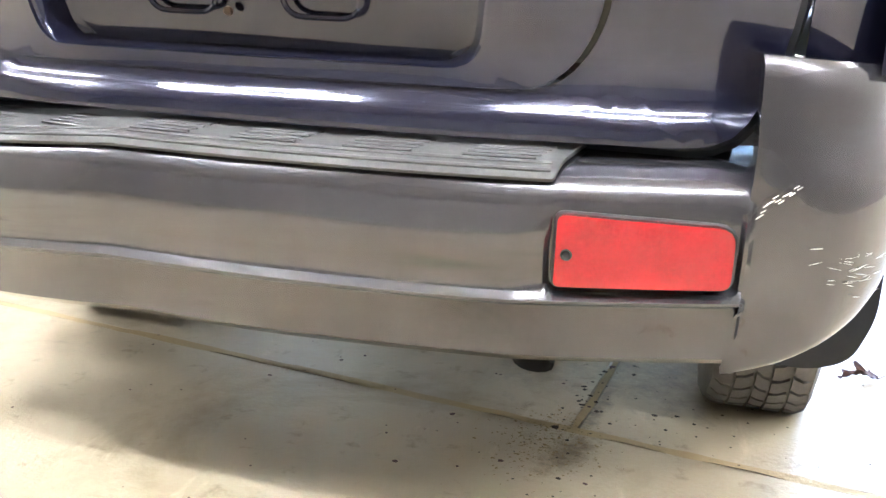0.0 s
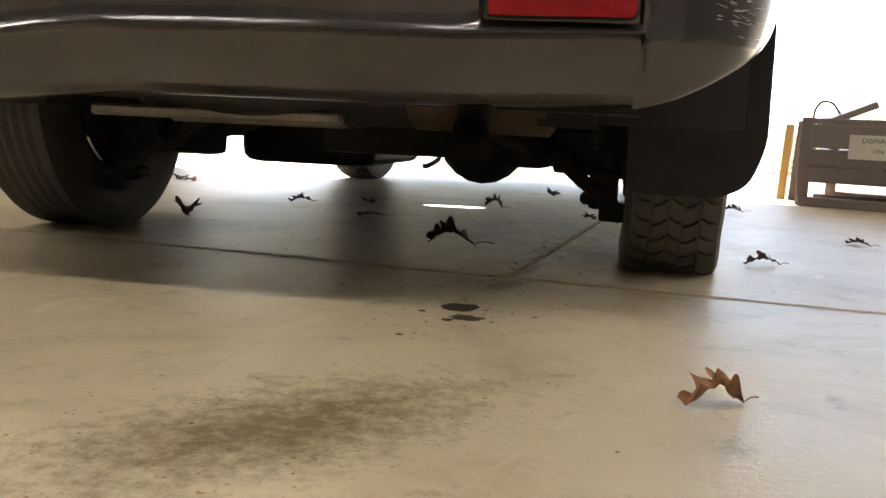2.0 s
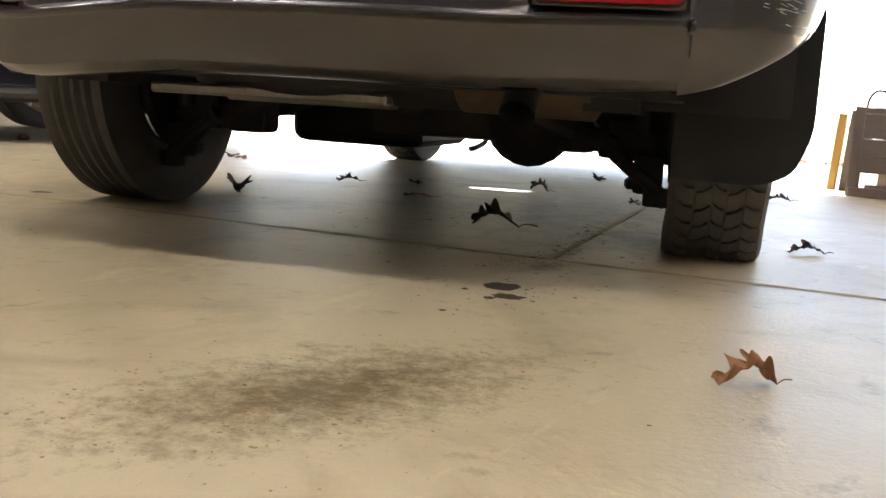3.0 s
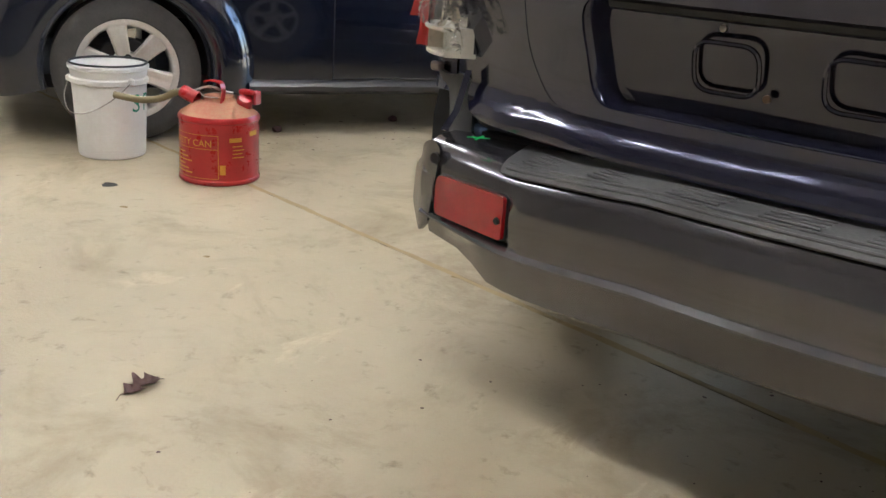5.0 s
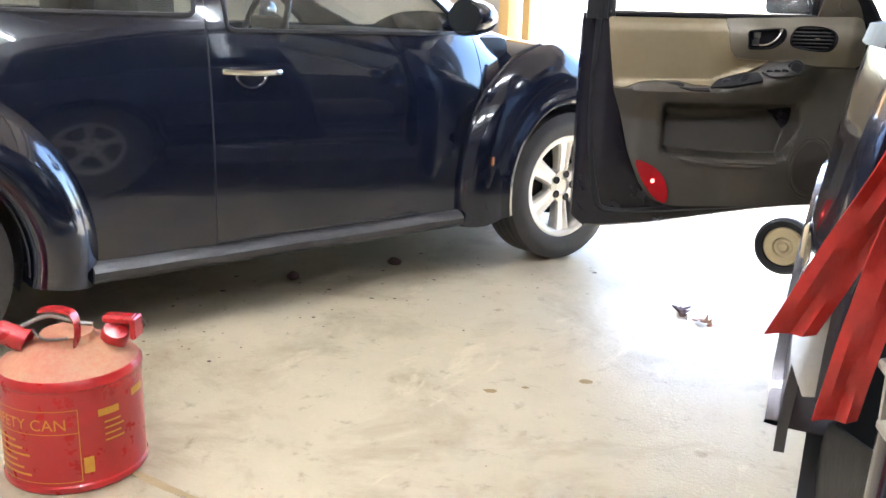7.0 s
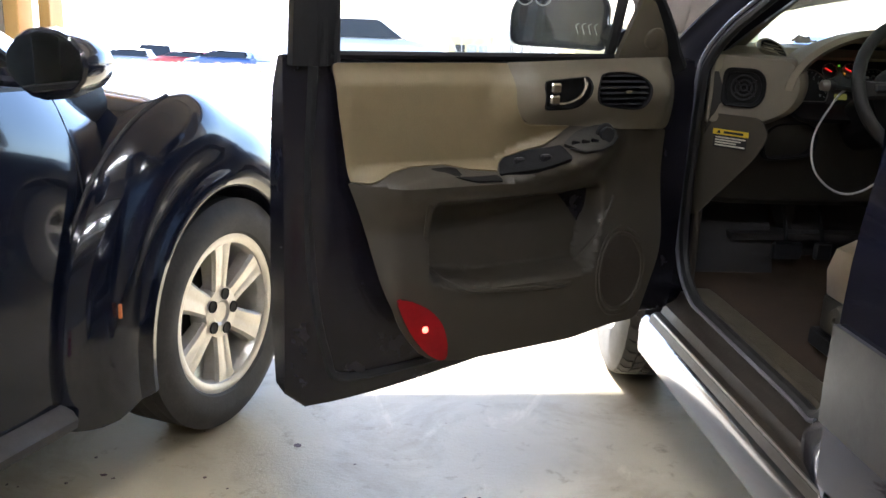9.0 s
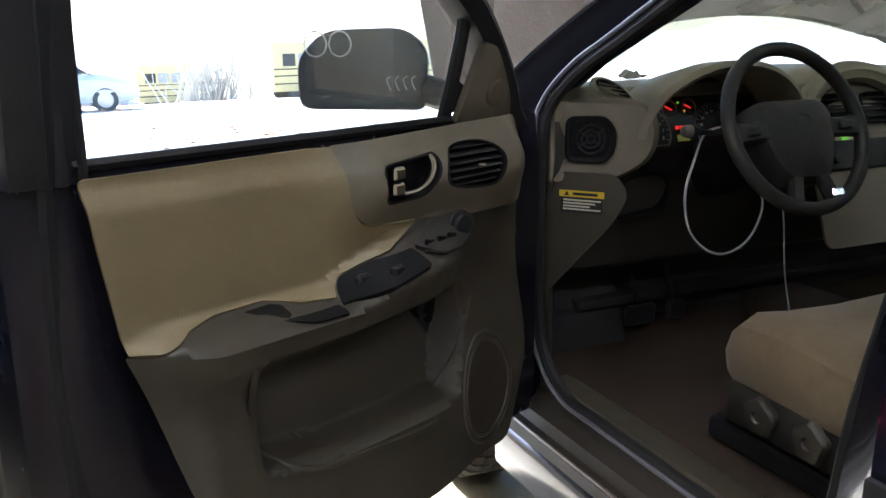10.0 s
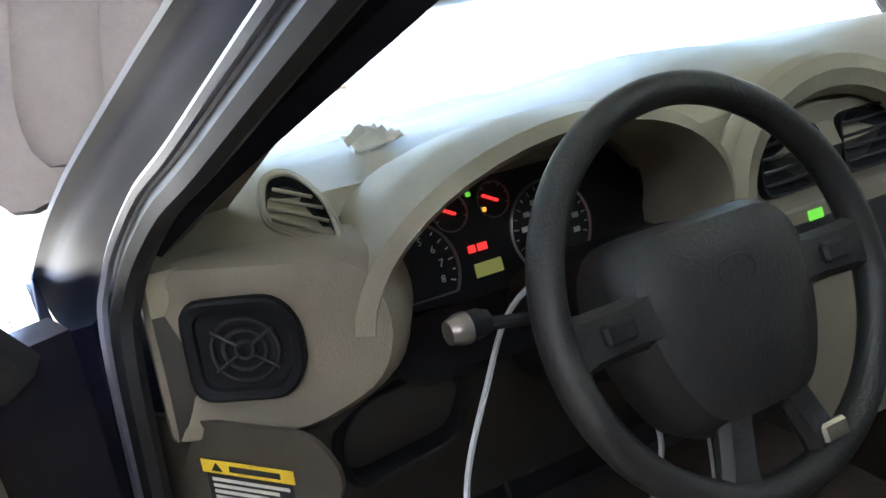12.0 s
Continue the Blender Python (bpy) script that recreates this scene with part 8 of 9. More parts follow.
# white pail
def pail(m):
    t = thing("pail", "white plastic pail with green print and wire bail", "bucket", m)
    bm = bmesh.new()
    lathe(bm, [(0.0001, 0.0), (0.120, 0.0), (0.127, 0.004), (0.130, 0.012), (0.142, 0.29), (0.150, 0.295), (0.150, 0.312), (0.143, 0.318), (0.147, 0.345), (0.154, 0.350), (0.154, 0.362), (0.148, 0.368), (0.143, 0.366), (0.139, 0.30), (0.126, 0.02), (0.0001, 0.014)], 48)
    body = part("pail_body", bm, WHITE_PLASTIC, t)
    bm = bmesh.new()
    tube(bm, [(0.1455 * math.cos(a * math.pi / 24), 0.1455 * math.sin(a * math.pi / 24), 0.370) for a in range(48)], 0.005, 6, True)
    part("rim_seal", bm, SEAL, t, "dark rim seal")
    bm = bmesh.new()
    rows = [[(r * math.cos(a * math.pi / 16), r * math.sin(a * math.pi / 16), 0.325 + 0.016 * noise.noise(Vector((math.cos(a * math.pi / 16) * 3, math.sin(a * math.pi / 16) * 3, k * 2.0)))) for a in range(33)] for k, r in enumerate((0.137, 0.11, 0.07, 0.03, 0.002))]
    loft(bm, rows)
    part("contents", bm, WHITE_PLASTIC, t, "lumpy white contents")
    bm = bmesh.new()
    bail = smooth_line([(-0.150, -0.02, 0.30), (-0.158, -0.06, 0.24), (-0.12, -0.125, 0.19), (-0.05, -0.155, 0.19), (0.03, -0.153, 0.23), (0.085, -0.134, 0.275), (0.115, -0.112, 0.31)], 5)
    tube(bm, bail, 0.0022, 6)
    part("bail", bm, STEEL, t, "thin wire bail")
    for p in ((-0.150, -0.02, 0.302), (0.115, -0.105, 0.312)):
        part("bail_lug", boxes((p, (0.022, 0.022, 0.026)), bevel=0.006), WHITE_PLASTIC, t)
    bm = bmesh.new()
    for ch, base in (("S", -0.70), ("P", -0.26)):
        cu = bpy.data.curves.new("print", "FONT")
        cu.body, cu.size, cu.resolution_u = ch, 0.10, 3
        tmp = bpy.data.objects.new("print", cu)
        me = bpy.data.meshes.new_from_object(tmp)
        bpy.data.objects.remove(tmp)
        sub = bmesh.new()
        sub.from_mesh(me)
        for v in sub.verts:
            a = base + v.co.x / 0.14
            z = 0.19 + v.co.y
            r = 0.1305 + (z - 0.012) * 0.0432 + 0.0012
            v.co = Vector((r * math.cos(a), r * math.sin(a), z))
        tmp_me = bpy.data.meshes.new("print_piece")
        sub.to_mesh(tmp_me)
        sub.free()
        bm.from_mesh(tmp_me)
    part("print", bm, GREEN_PRINT, t, "green printed letters")
    return t
pail(pose(-3.005, 0.742, 0.0, 0, 0, 44) @ Matrix.Scale(1.05, 4))

# red safety can
def safety_can(m):
    t = thing("fuel_can", "dusty red round safety can with a flexible spout", "fuel can", m)
    bm = bmesh.new()
    R = 0.152
    lathe(bm, [(0.0001, 0.006), (R - 0.012, 0.006), (R - 0.004, 0.0), (R + 0.001, 0.006), (R + 0.001, 0.016), (R - 0.002, 0.020), (R - 0.002, 0.232), (R + 0.001, 0.236), (R + 0.001, 0.246), (R - 0.006, 0.256)], 56)
    body = part("can_body", bm, RED_PAINT, t)
    bm = bmesh.new()
    lathe(bm, [(R - 0.006, 0.256), (R - 0.025, 0.268), (0.10, 0.286), (0.07, 0.298), (0.06, 0.305), (0.055, 0.318), (0.0001, 0.322)], 48)
    part("can_top", bm, RED_DUSTY, t, "dust-covered domed top")
    bm = bmesh.new()
    lathe(bm, [(0.0001, 0.04), (0.026, 0.038), (0.030, 0.03), (0.030, 0.0)], 20, pose(0.085, 0.04, 0.285, 20, 25))
    box(bm, (0.10, 0.05, 0.335), (0.075, 0.035, 0.020), 0.006, pose(0, 0, 0))
    box(bm, (0.135, 0.05, 0.318), (0.014, 0.045, 0.05), 0.004)
    part("fill_cap", bm, RED_PAINT, t, "red hinged fill cap")
    bm = bmesh.new()
    handle = smooth_line([(0.045, -0.045, 0.300), (0.050, -0.045, 0.345), (0.035, -0.040, 0.372), (-0.01, -0.03, 0.375), (-0.045, -0.02, 0.366)], 5)
    rows = [[p + Vector((0, d, h)) for d, h in ((-0.014, 0), (-0.014, 0.006), (0.014, 0.006), (0.014, 0))] for p in handle]
    loft(bm, rows, True, True)
    part("carry_handle", bm, RED_PAINT, t, "red strap handle")
    bm = bmesh.new()
    tube(bm, smooth_line([(-0.10, -0.03, 0.325), (-0.05, 0.01, 0.345), (0.01, 0.01, 0.335), (0.05, 0.02, 0.33)], 4), 0.005, 6)
    tube(bm, smooth_line([(-0.06, -0.03, 0.325), (-0.02, -0.06, 0.318), (0.03, -0.05, 0.32)], 4), 0.003, 6)
    part("trigger_rod", bm, STEEL, t, "bare steel trigger rods")
    bm = bmesh.new()
    lathe(bm, [(0.0001, 0.07), (0.024, 0.068), (0.026, 0.06), (0.026, 0.012), (0.030, 0.0)], 20, pose(-0.072, -0.035, 0.300, 0, -68, 8))
    part("spout_collar", bm, RED_PAINT, t, "red spout collar")
    bm = bmesh.new()
    hose = smooth_line([(-0.135, -0.045, 0.324), (-0.17, -0.05, 0.312), (-0.22, -0.06, 0.288), (-0.28, -0.075, 0.276), (-0.34, -0.09, 0.278), (-0.40, -0.105, 0.286)], 8)
    tube(bm, hose, [0.013 + 0.0012 * (i % 2) for i in range(len(hose))], 12)
    part("spout_hose", bm, material("brass_hose", (0.30, 0.25, 0.15), 0.45, 0.6, (0.2, 0.16, 0.09), 14, 0.8), t, "tarnished metal flex spout")
    def wrap_text(text, size, a0, z0, mat):
        cu = bpy.data.curves.new("lettering", "FONT")
        cu.body, cu.size, cu.resolution_u = text, size, 3
        tmp = bpy.data.objects.new("lettering", cu)
        me = bpy.data.meshes.new_from_object(tmp)
        bpy.data.objects.remove(tmp)
        for v in me.vertices:
            a = a0 + v.co.x / R
            v.co = Vector(((R - 0.0008) * math.cos(a), (R - 0.0008) * math.sin(a), z0 + v.co.y))
        me.materials.clear()
        me.materials.append(mat)
        ob = new("lettering", me)
        ob.parent = t
    def band(a0, a1, z0, z1, name, mat):
        bm = bmesh.new()
        loft(bm, [[((R - 0.0006) * math.cos(a0 + (a1 - a0) * i / 10), (R - 0.0006) * math.sin(a0 + (a1 - a0) * i / 10), z) for i in range(11)] for z in (z0, z1)])
        part(name, bm, mat, t)
    wrap_text("SAFETY CAN", 0.036, -2.52, 0.150, YELLOW_PRINT)
    for z in (0.192, 0.140, 0.028):
        band(-2.60, -1.02, z, z + 0.0016, "frame_line", YELLOW_PRINT)
    for a in (-2.60, -1.02):
        band(a, a + 0.012, 0.028, 0.194, "frame_line", YELLOW_PRINT)
    for i in range(6):
        band(-2.5, -2.5 + 0.55 + 0.12 * (i % 3), 0.118 - 0.015 * i, 0.123 - 0.015 * i, "print_line", YELLOW_PRINT)
    band(-0.98, -0.84, 0.045, 0.082, "print_block", YELLOW_PRINT)
    band(-0.74, -0.42, 0.168, 0.184, "print_block", YELLOW_PRINT)
    band(-0.16, 0.15, 0.185, 0.203, "print_block", YELLOW_PRINT)
    for i in range(4):
        band(-0.66, -0.40 + 0.05 * (i % 2), 0.150 - 0.014 * i, 0.154 - 0.014 * i, "print_line", YELLOW_PRINT)
    return t
safety_can(pose(-2.440, 0.880, 0.0, 0, 0, 20) @ Matrix.Scale(1.03, 4))

# weathered crate with parts in it
def crate(m):
    t = thing("wooden_crate", "weathered grey wooden crate holding car parts", "crate", m)
    W, D, H = 1.0, 0.75, 0.43
    rnd = random.Random(5)
    for z, h in ((0.155, 0.075), (0.235, 0.085), (0.34, 0.12), (0.415, 0.03)):
        for y in (0.0, D):
            part("slat", boxes(((W / 2, y, z), (W, 0.018, h - 0.006)), bevel=0.003), CRATE_WOOD, t)
        for x in (0.0, W):
            part("slat", boxes(((x, D / 2, z), (0.018, D, h - 0.006)), bevel=0.003), CRATE_WOOD, t)
    for x in (0.012, W - 0.012):
        for y in (0.012, D - 0.012):
            part("post", boxes(((x, y, 0.215), (0.05, 0.05, 0.43)), bevel=0.004), CRATE_WOOD, t)
    for y in (0.0, D / 2, D):
        part("skid", boxes(((W / 2, y, 0.022), (W, 0.07, 0.044)), bevel=0.004), CRATE_WOOD, t)
    part("crate_floor", boxes(((W / 2, D / 2, 0.125), (W - 0.03, D - 0.03, 0.02))), CRATE_WOOD, t)
    sign = part("sign", boxes(((0.36, -0.013, 0.295), (0.30, 0.006, 0.115)), bevel=0.001), PAPER, t, "faded paper sign")
    letters("DISMAN", 0.034, pose(0.265, -0.0168, 0.315, 90), BLACK_INK, sign, depth=0.0003)
    letters("ON", 0.030, pose(0.315, -0.0168, 0.268, 90), BLACK_INK, sign, depth=0.0003)
    return t
CR = pose(1.505, 3.44, 0.0, 0, 0, -22)
crate(CR)
def scrap(name, label, bm, mat, m):
    ob = finish(bm, name, mat)
    ob.matrix_world = CR @ m
    return tagged(ob, label, "car part")
scrap("control_unit", "flat grey control unit leaning on the crate", boxes(((0, 0, 0), (0.26, 0.20, 0.035)), bevel=0.006), STEEL, pose(0.17, 0.14, 0.46, 8, -24, 10))
bm = bmesh.new()
tube(bm, smooth_line([(0, 0, 0.40), (0.0, 0.02, 0.47), (0.03, 0.03, 0.51), (0.08, 0.02, 0.50), (0.12, 0.0, 0.45)], 5), 0.006, 6)
scrap("cable", "black cable sticking out of the crate", bm, SEAL, pose(0.02, 0.08, 0))
scrap("battery_case", "black plastic case in the crate", boxes(((0, 0, 0), (0.13, 0.16, 0.36)), ((0, 0, 0.2), (0.05, 0.05, 0.03)), bevel=0.01), BLACK_PLASTIC, pose(0.42, 0.18, 0.325))
bm = bmesh.new()
lathe(bm, [(0.0001, 0), (0.045, 0), (0.05, 0.05), (0.05, 0.32), (0.03, 0.36), (0.02, 0.39), (0.0001, 0.39)], 20)
scrap("oil_jug", "pale blue plastic jug in the crate", bm, material("pale_blue_plastic", (0.45, 0.55, 0.68), 0.4), pose(0.56, 0.14, 0.136))
scrap("blue_box", "dark blue carton in the crate", boxes(((0, 0, 0), (0.14, 0.18, 0.38)), bevel=0.004), material("blue_card", (0.06, 0.08, 0.22), 0.6), pose(0.76, 0.2, 0.33))
for x, l, mt in ((-0.11, 0.42, CRATE_WOOD), (-0.17, 0.40, POST_WOOD)):
    ob = finish(boxes(((0, 0, l / 2), (0.04, 0.03, l)), bevel=0.003), "stake", mt)
    ob.matrix_world = CR @ pose(x, 0.38, 0.0, 2, 3)
    tagged(ob, "thin wooden stake standing beside the crate", "stake", group="stakes")

# leaves
def leaf(name, size, seed, mat, curl):
    """A shrivelled oak leaf: rounded lobes on a bent midrib, halves rolled up unevenly, lobe tips twisted, with a stem."""
    rnd = random.Random(seed)
    bm = bmesh.new()
    n = 33
    bend, twist, side = rnd.uniform(0.5, 1.2) * curl, rnd.uniform(-0.9, 0.9), rnd.uniform(-0.15, 0.15)
    rolls = (rnd.uniform(1.2, 2.6) * curl, rnd.uniform(0.7, 2.0) * curl)
    phase = (rnd.uniform(0, 6), rnd.uniform(0, 6))
    rows = []
    for i in range(n):
        f = i / (n - 1)
        env = 0.40 * math.sin(math.pi * (0.04 + 0.93 * f ** 0.85)) ** 0.6
        c = Vector((side * math.sin(f * 3.0), (f - 0.5) * (1 - 0.15 * bend), 0.20 * bend * math.sin(f * math.pi)))
        row = []
        for g in (-1, -0.75, -0.5, -0.25, 0, 0.25, 0.5, 0.75, 1):
            k = 0 if g < 0 else 1
            lobe = 0.58 + 0.42 * math.sin(f * 20 + phase[k]) ** 1
            w = env * (1 - abs(g) + abs(g) * lobe) * abs(g)
            ang = rolls[k] * abs(g) * (0.75 + 0.35 * math.sin(f * 7 + phase[k]))
            r = max(0.25, rolls[k])
            across = w * math.sin(ang) / max(0.2, ang) if ang > 0.01 else w
            rise = w * (1 - math.cos(ang)) / max(0.2, ang) if ang > 0.01 else 0.0
            q = Vector((math.copysign(across, g), 0.10 * abs(g) * lobe, rise + 0.02 * math.sin(f * 31 + g * 5 + seed)))
            t = twist * (f - 0.5)
            row.append((c + Vector((q.x * math.cos(t) - q.z * math.sin(t), q.y, q.x * math.sin(t) + q.z * math.cos(t)))) * size)
        rows.append(row)
    loft(bm, rows)
    root = Vector(rows[0][4])
    tube(bm, smooth_line([root, root + Vector((0.03, -0.12, 0.05)) * size, root + Vector((0.12, -0.30, 0.02)) * size], 4), 0.010 * size, 5)
    low = min(v.co.z for v in bm.verts)
    for v in bm.verts:
        v.co.z -= low
    return finish(bm, name, mat, smooth=60)
LEAVES = [(0.784, -0.190, 0.095, 118, LEAF, 24, 1.25), (0.232, 1.05, 0.15, 80, LEAF_DARK, 2, 0.9), (-0.665, 1.33, 0.14, 20, LEAF_DARK, 3, 1.0), (1.015, 1.08, 0.10, 110, LEAF_DARK, 4, 1.0),
          (0.165, 2.25, 0.10, 60, LEAF_DARK, 5, 1.2), (0.33, 3.05, 0.10, 10, LEAF_DARK, 6, 0.8), (1.12, 2.74, 0.10, 90, LEAF_DARK, 7, 0.8), (1.385, 1.70, 0.08, 45, LEAF_DARK, 8, 0.8), (1.48, 1.66, 0.07, 0, LEAF_DARK, 9, 0.9),
          (-1.115, -0.300, 0.10, 10, LEAF_DARK, 10, 0.35), (-0.52, 1.95, 0.10, 140, LEAF_DARK, 11, 0.7), (-0.15, 1.62, 0.10, 100, LEAF, 12, 0.4), (-1.42, 2.70, 0.11, 20, LEAF_DARK, 13, 0.6), (-1.32, 2.62, 0.08, 70, LEAF, 15, 0.5),
          (-0.30, 2.1, 0.08, 30, LEAF_DARK, 18, 0.6), (0.55, 2.0, 0.07, 30, LEAF_DARK, 19, 0.6)]
for x, y, s, turn, mat, seed, curl in LEAVES:
    ob = leaf("leaf", s, seed, mat, curl)
    ob.matrix_world = pose(x, y, 0.001, 0, 0, turn)
    tagged(ob, "curled dry brown oak leaf on the concrete" if mat is LEAF else "dark shrivelled leaf on the concrete", "leaf", group="leaves on the floor")

# stains, chips and the puddle
def blot(x, y, r, seed, mat, name, label, kx=1.0, turn=0.0, n=40, z=0.0006, ragged=0.35):
    bm = bmesh.new()
    c, s = math.cos(radians(turn)), math.sin(radians(turn))
    pts = []
    for i in range(n):
        a = 2 * math.pi * i / n
        k = r * (1 + ragged * noise.noise(Vector((math.cos(a) * 1.7, math.sin(a) * 1.7, seed))) + 0.5 * ragged * noise.noise(Vector((math.cos(a) * 5, math.sin(a) * 5, seed + 9))))
        px, py = k * kx * math.cos(a), k * math.sin(a)
        pts.append(bm.verts.new((x + px * c - py * s, y + px * s + py * c, z)))
    bm.faces.new(pts)
    return tagged(finish(bm, name, mat), label, name.replace("_", " "), kind="structure")
blot(0.402, 0.245, 0.034, 1.0, OIL, "oil_stain", "fresh black oil spot on the concrete", 0.95)
blot(0.428, 0.165, 0.020, 2.0, OIL, "oil_stain", "small black oil splash on the concrete", 1.4)
blot(0.40, 0.14, 0.010, 3.0, OIL, "oil_stain", "small black oil splash on the concrete")
blot(0.015, 2.16, 0.045, 4.0, WATER, "puddle", "thin shiny puddle under the car", 2.6, 8)
rnd = random.Random(21)
def spatter(name, label, mat, cx, cy, sx, sy, turn, count, r0, r1, seed):
    """A patch of specks and crumbs, too many to count."""
    rnd = random.Random(seed)
    bm = bmesh.new()
    c, s = math.cos(radians(turn)), math.sin(radians(turn))
    for i in range(count):
        px, py = rnd.gauss(0, sx), rnd.gauss(0, sy)
        x, y = cx + px * c - py * s, cy + px * s + py * c
        r = rnd.uniform(r0, r1) * (0.5 + rnd.random() ** 3)
        k = rnd.randint(5, 8)
        a0 = rnd.random() * 6
        ring = [bm.verts.new((x + r * rnd.uniform(0.6, 1.3) * math.cos(a0 + 6.283 * j / k), y + r * rnd.uniform(0.6, 1.3) * math.sin(a0 + 6.283 * j / k), 0.0012)) for j in range(k)]
        bm.faces.new(ring)
    return tagged(finish(bm, name, mat, smooth=0), label, "dirt", kind="stuff")
spatter("oil_specks", "fine black oil specks round the drip", OIL, 0.41, 0.20, 0.06, 0.10, 0, 90, 0.001, 0.0045, 1)
spatter("dirt_specks", "brown crumbs of dirt spread on the concrete", DIRT, 0.335, -0.42, 0.075, 0.17, -38, 1500, 0.0006, 0.0022, 2)
spatter("joint_dirt", "dark dirt caught at the slab joints", DIRT, 0.40, 0.53, 0.05, 0.07, -20, 700, 0.0007, 0.003, 3)
spatter("floor_crumbs", "scattered dark crumbs on the garage floor", LEAF_DARK, -0.4, 0.9, 1.4, 1.3, 0, 380, 0.0008, 0.003, 4)
spatter("drip_line", "dark drips under the tail of the car", OIL, 0.62, 0.95, 0.16, 0.35, 0, 160, 0.001, 0.005, 5)
spatter("mud_crumbs", "dark crumbs dropped under the middle of the car", LEAF_DARK, 0.05, 1.35, 0.28, 0.50, 0, 150, 0.002, 0.008, 7)
spatter("tread_print", "dark crumbs along the wheel track", OIL, 0.46, 0.95, 0.03, 0.40, -6, 110, 0.002, 0.007, 8)
spatter("tread_crumbs", "leaf crumbs under the coupe", LEAF_DARK, -2.6, 2.1, 0.25, 0.8, -25, 160, 0.002, 0.010, 6)
for x, y, r in ((-2.573, 0.473, 0.026), (-2.295, 0.367, 0.010), (-1.035, 0.862, 0.020), (-1.10, 0.757, 0.010), (-1.703, 0.29, 0.008), (-1.75, 1.73, 0.014), (-1.53, 1.93, 0.016), (-1.67, 1.80, 0.008)):
    blot(x, y, r, x * 7 + y, BRAKE_DARK if r > 0.018 else DIRT, "floor_spot", "small dark spot on the concrete", 1.4, 20, 16)
for x, y in ((-2.86, 2.33), (-2.98, 1.62), (-2.62, 2.72)):
    bm = bmesh.new()
    r = bmesh.ops.create_icosphere(bm, subdivisions=2, radius=0.028)
    for v in bm.verts:
        v.co *= 1 + 0.35 * noise.noise(v.co * 40 + Vector((x, y, 0)))
        v.co.z = max(-0.012, v.co.z * 0.7)
        v.co.z += 0.012
    ob = finish(bm, "dirt_clod", LEAF_DARK)
    ob.location = (x, y, 0.0)
    tagged(ob, "clod of dark dirt under the coupe", "dirt clod", group="clods")
# crumpled paper on the dash
bm = bmesh.new()
rows = [[(-0.535 + 0.010 * j, 3.20 + 0.010 * i, 1.092 + 0.018 * abs(noise.noise(Vector((i * 1.1, j * 0.9, 5)))) + 0.012 * (1 if 1 < i < 5 and 0 < j < 5 else 0)) for j in range(7)] for i in range(6)]
loft(bm, rows)
bmesh.ops.solidify(bm, geom=bm.faces[:], thickness=0.0015)
tagged(finish(bm, "crumpled_paper", PAPER), "crumpled scrap of paper on the dashboard", "paper")

# ---- the yard beyond the doorway ----
YARD_PAINT = {k: material("yard_paint_" + k, c, 0.35, 0.1, None, 3, 0.5, 0.1, coat=0.4) for k, c in {"white": (0.7, 0.7, 0.7), "red": (0.4, 0.03, 0.03), "blue": (0.05, 0.10, 0.25), "black": (0.02, 0.02, 0.025), "silver": (0.35, 0.36, 0.38), "maroon": (0.10, 0.04, 0.06)}.items()}
BUS_YELLOW = material("bus_yellow", (0.66, 0.53, 0.26), 0.45, 0, (0.58, 0.45, 0.2), 3, 0.7)
def yard_car(m, paint, label, rise=1.45, wagon_back=True):
    t = thing("parked_car", label, "car", m, group="cars in the yard")
    bm = bmesh.new()
    rows = []
    L = 4.4
    prof = [(-2.2, 0.35, 0.75), (-2.15, 0.3, 0.92), (-1.2, 0.25, 0.98), (0, 0.25, 0.98), (1.3, 0.25, 0.96), (2.0, 0.28, 0.80), (2.2, 0.35, 0.62)]
    for y, lo, hi in prof:
        rows.append([(x, y, lo + (hi - lo) * f) for x, f in ((-0.80, 0.0), (-0.86, 0.4), (-0.84, 0.8), (-0.70, 1.0), (0.70, 1.0), (0.84, 0.8), (0.86, 0.4), (0.80, 0.0))])
    loft(bm, rows, True, True)
    part("body", bm, paint, t)
    bm = bmesh.new()
    back = -2.05 if wagon_back else -1.3
    rows = [[(x * k, y, z) for x in (-1, -0.5, 0.5, 1)] for y, z, k in ((back, 0.97, 0.76), (back + 0.25, rise - 0.04, 0.60), (-0.4, rise, 0.60), (0.3, rise - 0.03, 0.60), (1.15, 0.97, 0.74))]
    loft(bm, rows)
    part("roof", bm, paint, t)
    for s in (-1, 1):
        part("side_window", panel(rounded(V2((back + 0.15, 0.99), (1.0, 0.99), (0.35, rise - 0.09), (back + 0.32, rise - 0.10)), 0.05), lambda y, z, s=s: (s * (0.77 - 0.30 * (z - 0.97)), y, z), 0.01, 0.3), DIAL, t)
        for y in (-1.35, 1.35):
            hub = new("wheel")
            hub.parent = t
            hub.matrix_local = pose(s * 0.76, y, 0.32)
            bm = bmesh.new()
            lathe(bm, [(0.20, -0.09), (0.30, -0.10), (0.32, -0.07), (0.32, 0.07), (0.30, 0.10), (0.20, 0.09)], 24, Matrix.Rotation(radians(90), 4, "Y"))
            part("tyre", bm, RUBBER, hub)
            bm = bmesh.new()
            lathe(bm, [(0.0001, 0.07), (0.08, 0.075), (0.19, 0.06), (0.21, 0.09)], 20, Matrix.Rotation(radians(90 * s), 4, "Y"))
            part("rim", bm, ALLOY, hub)
    return t
def bearing(t_dir, dist, base=(-1.6, 1.6)):
    return base[0] + t_dir * dist, base[1] + dist
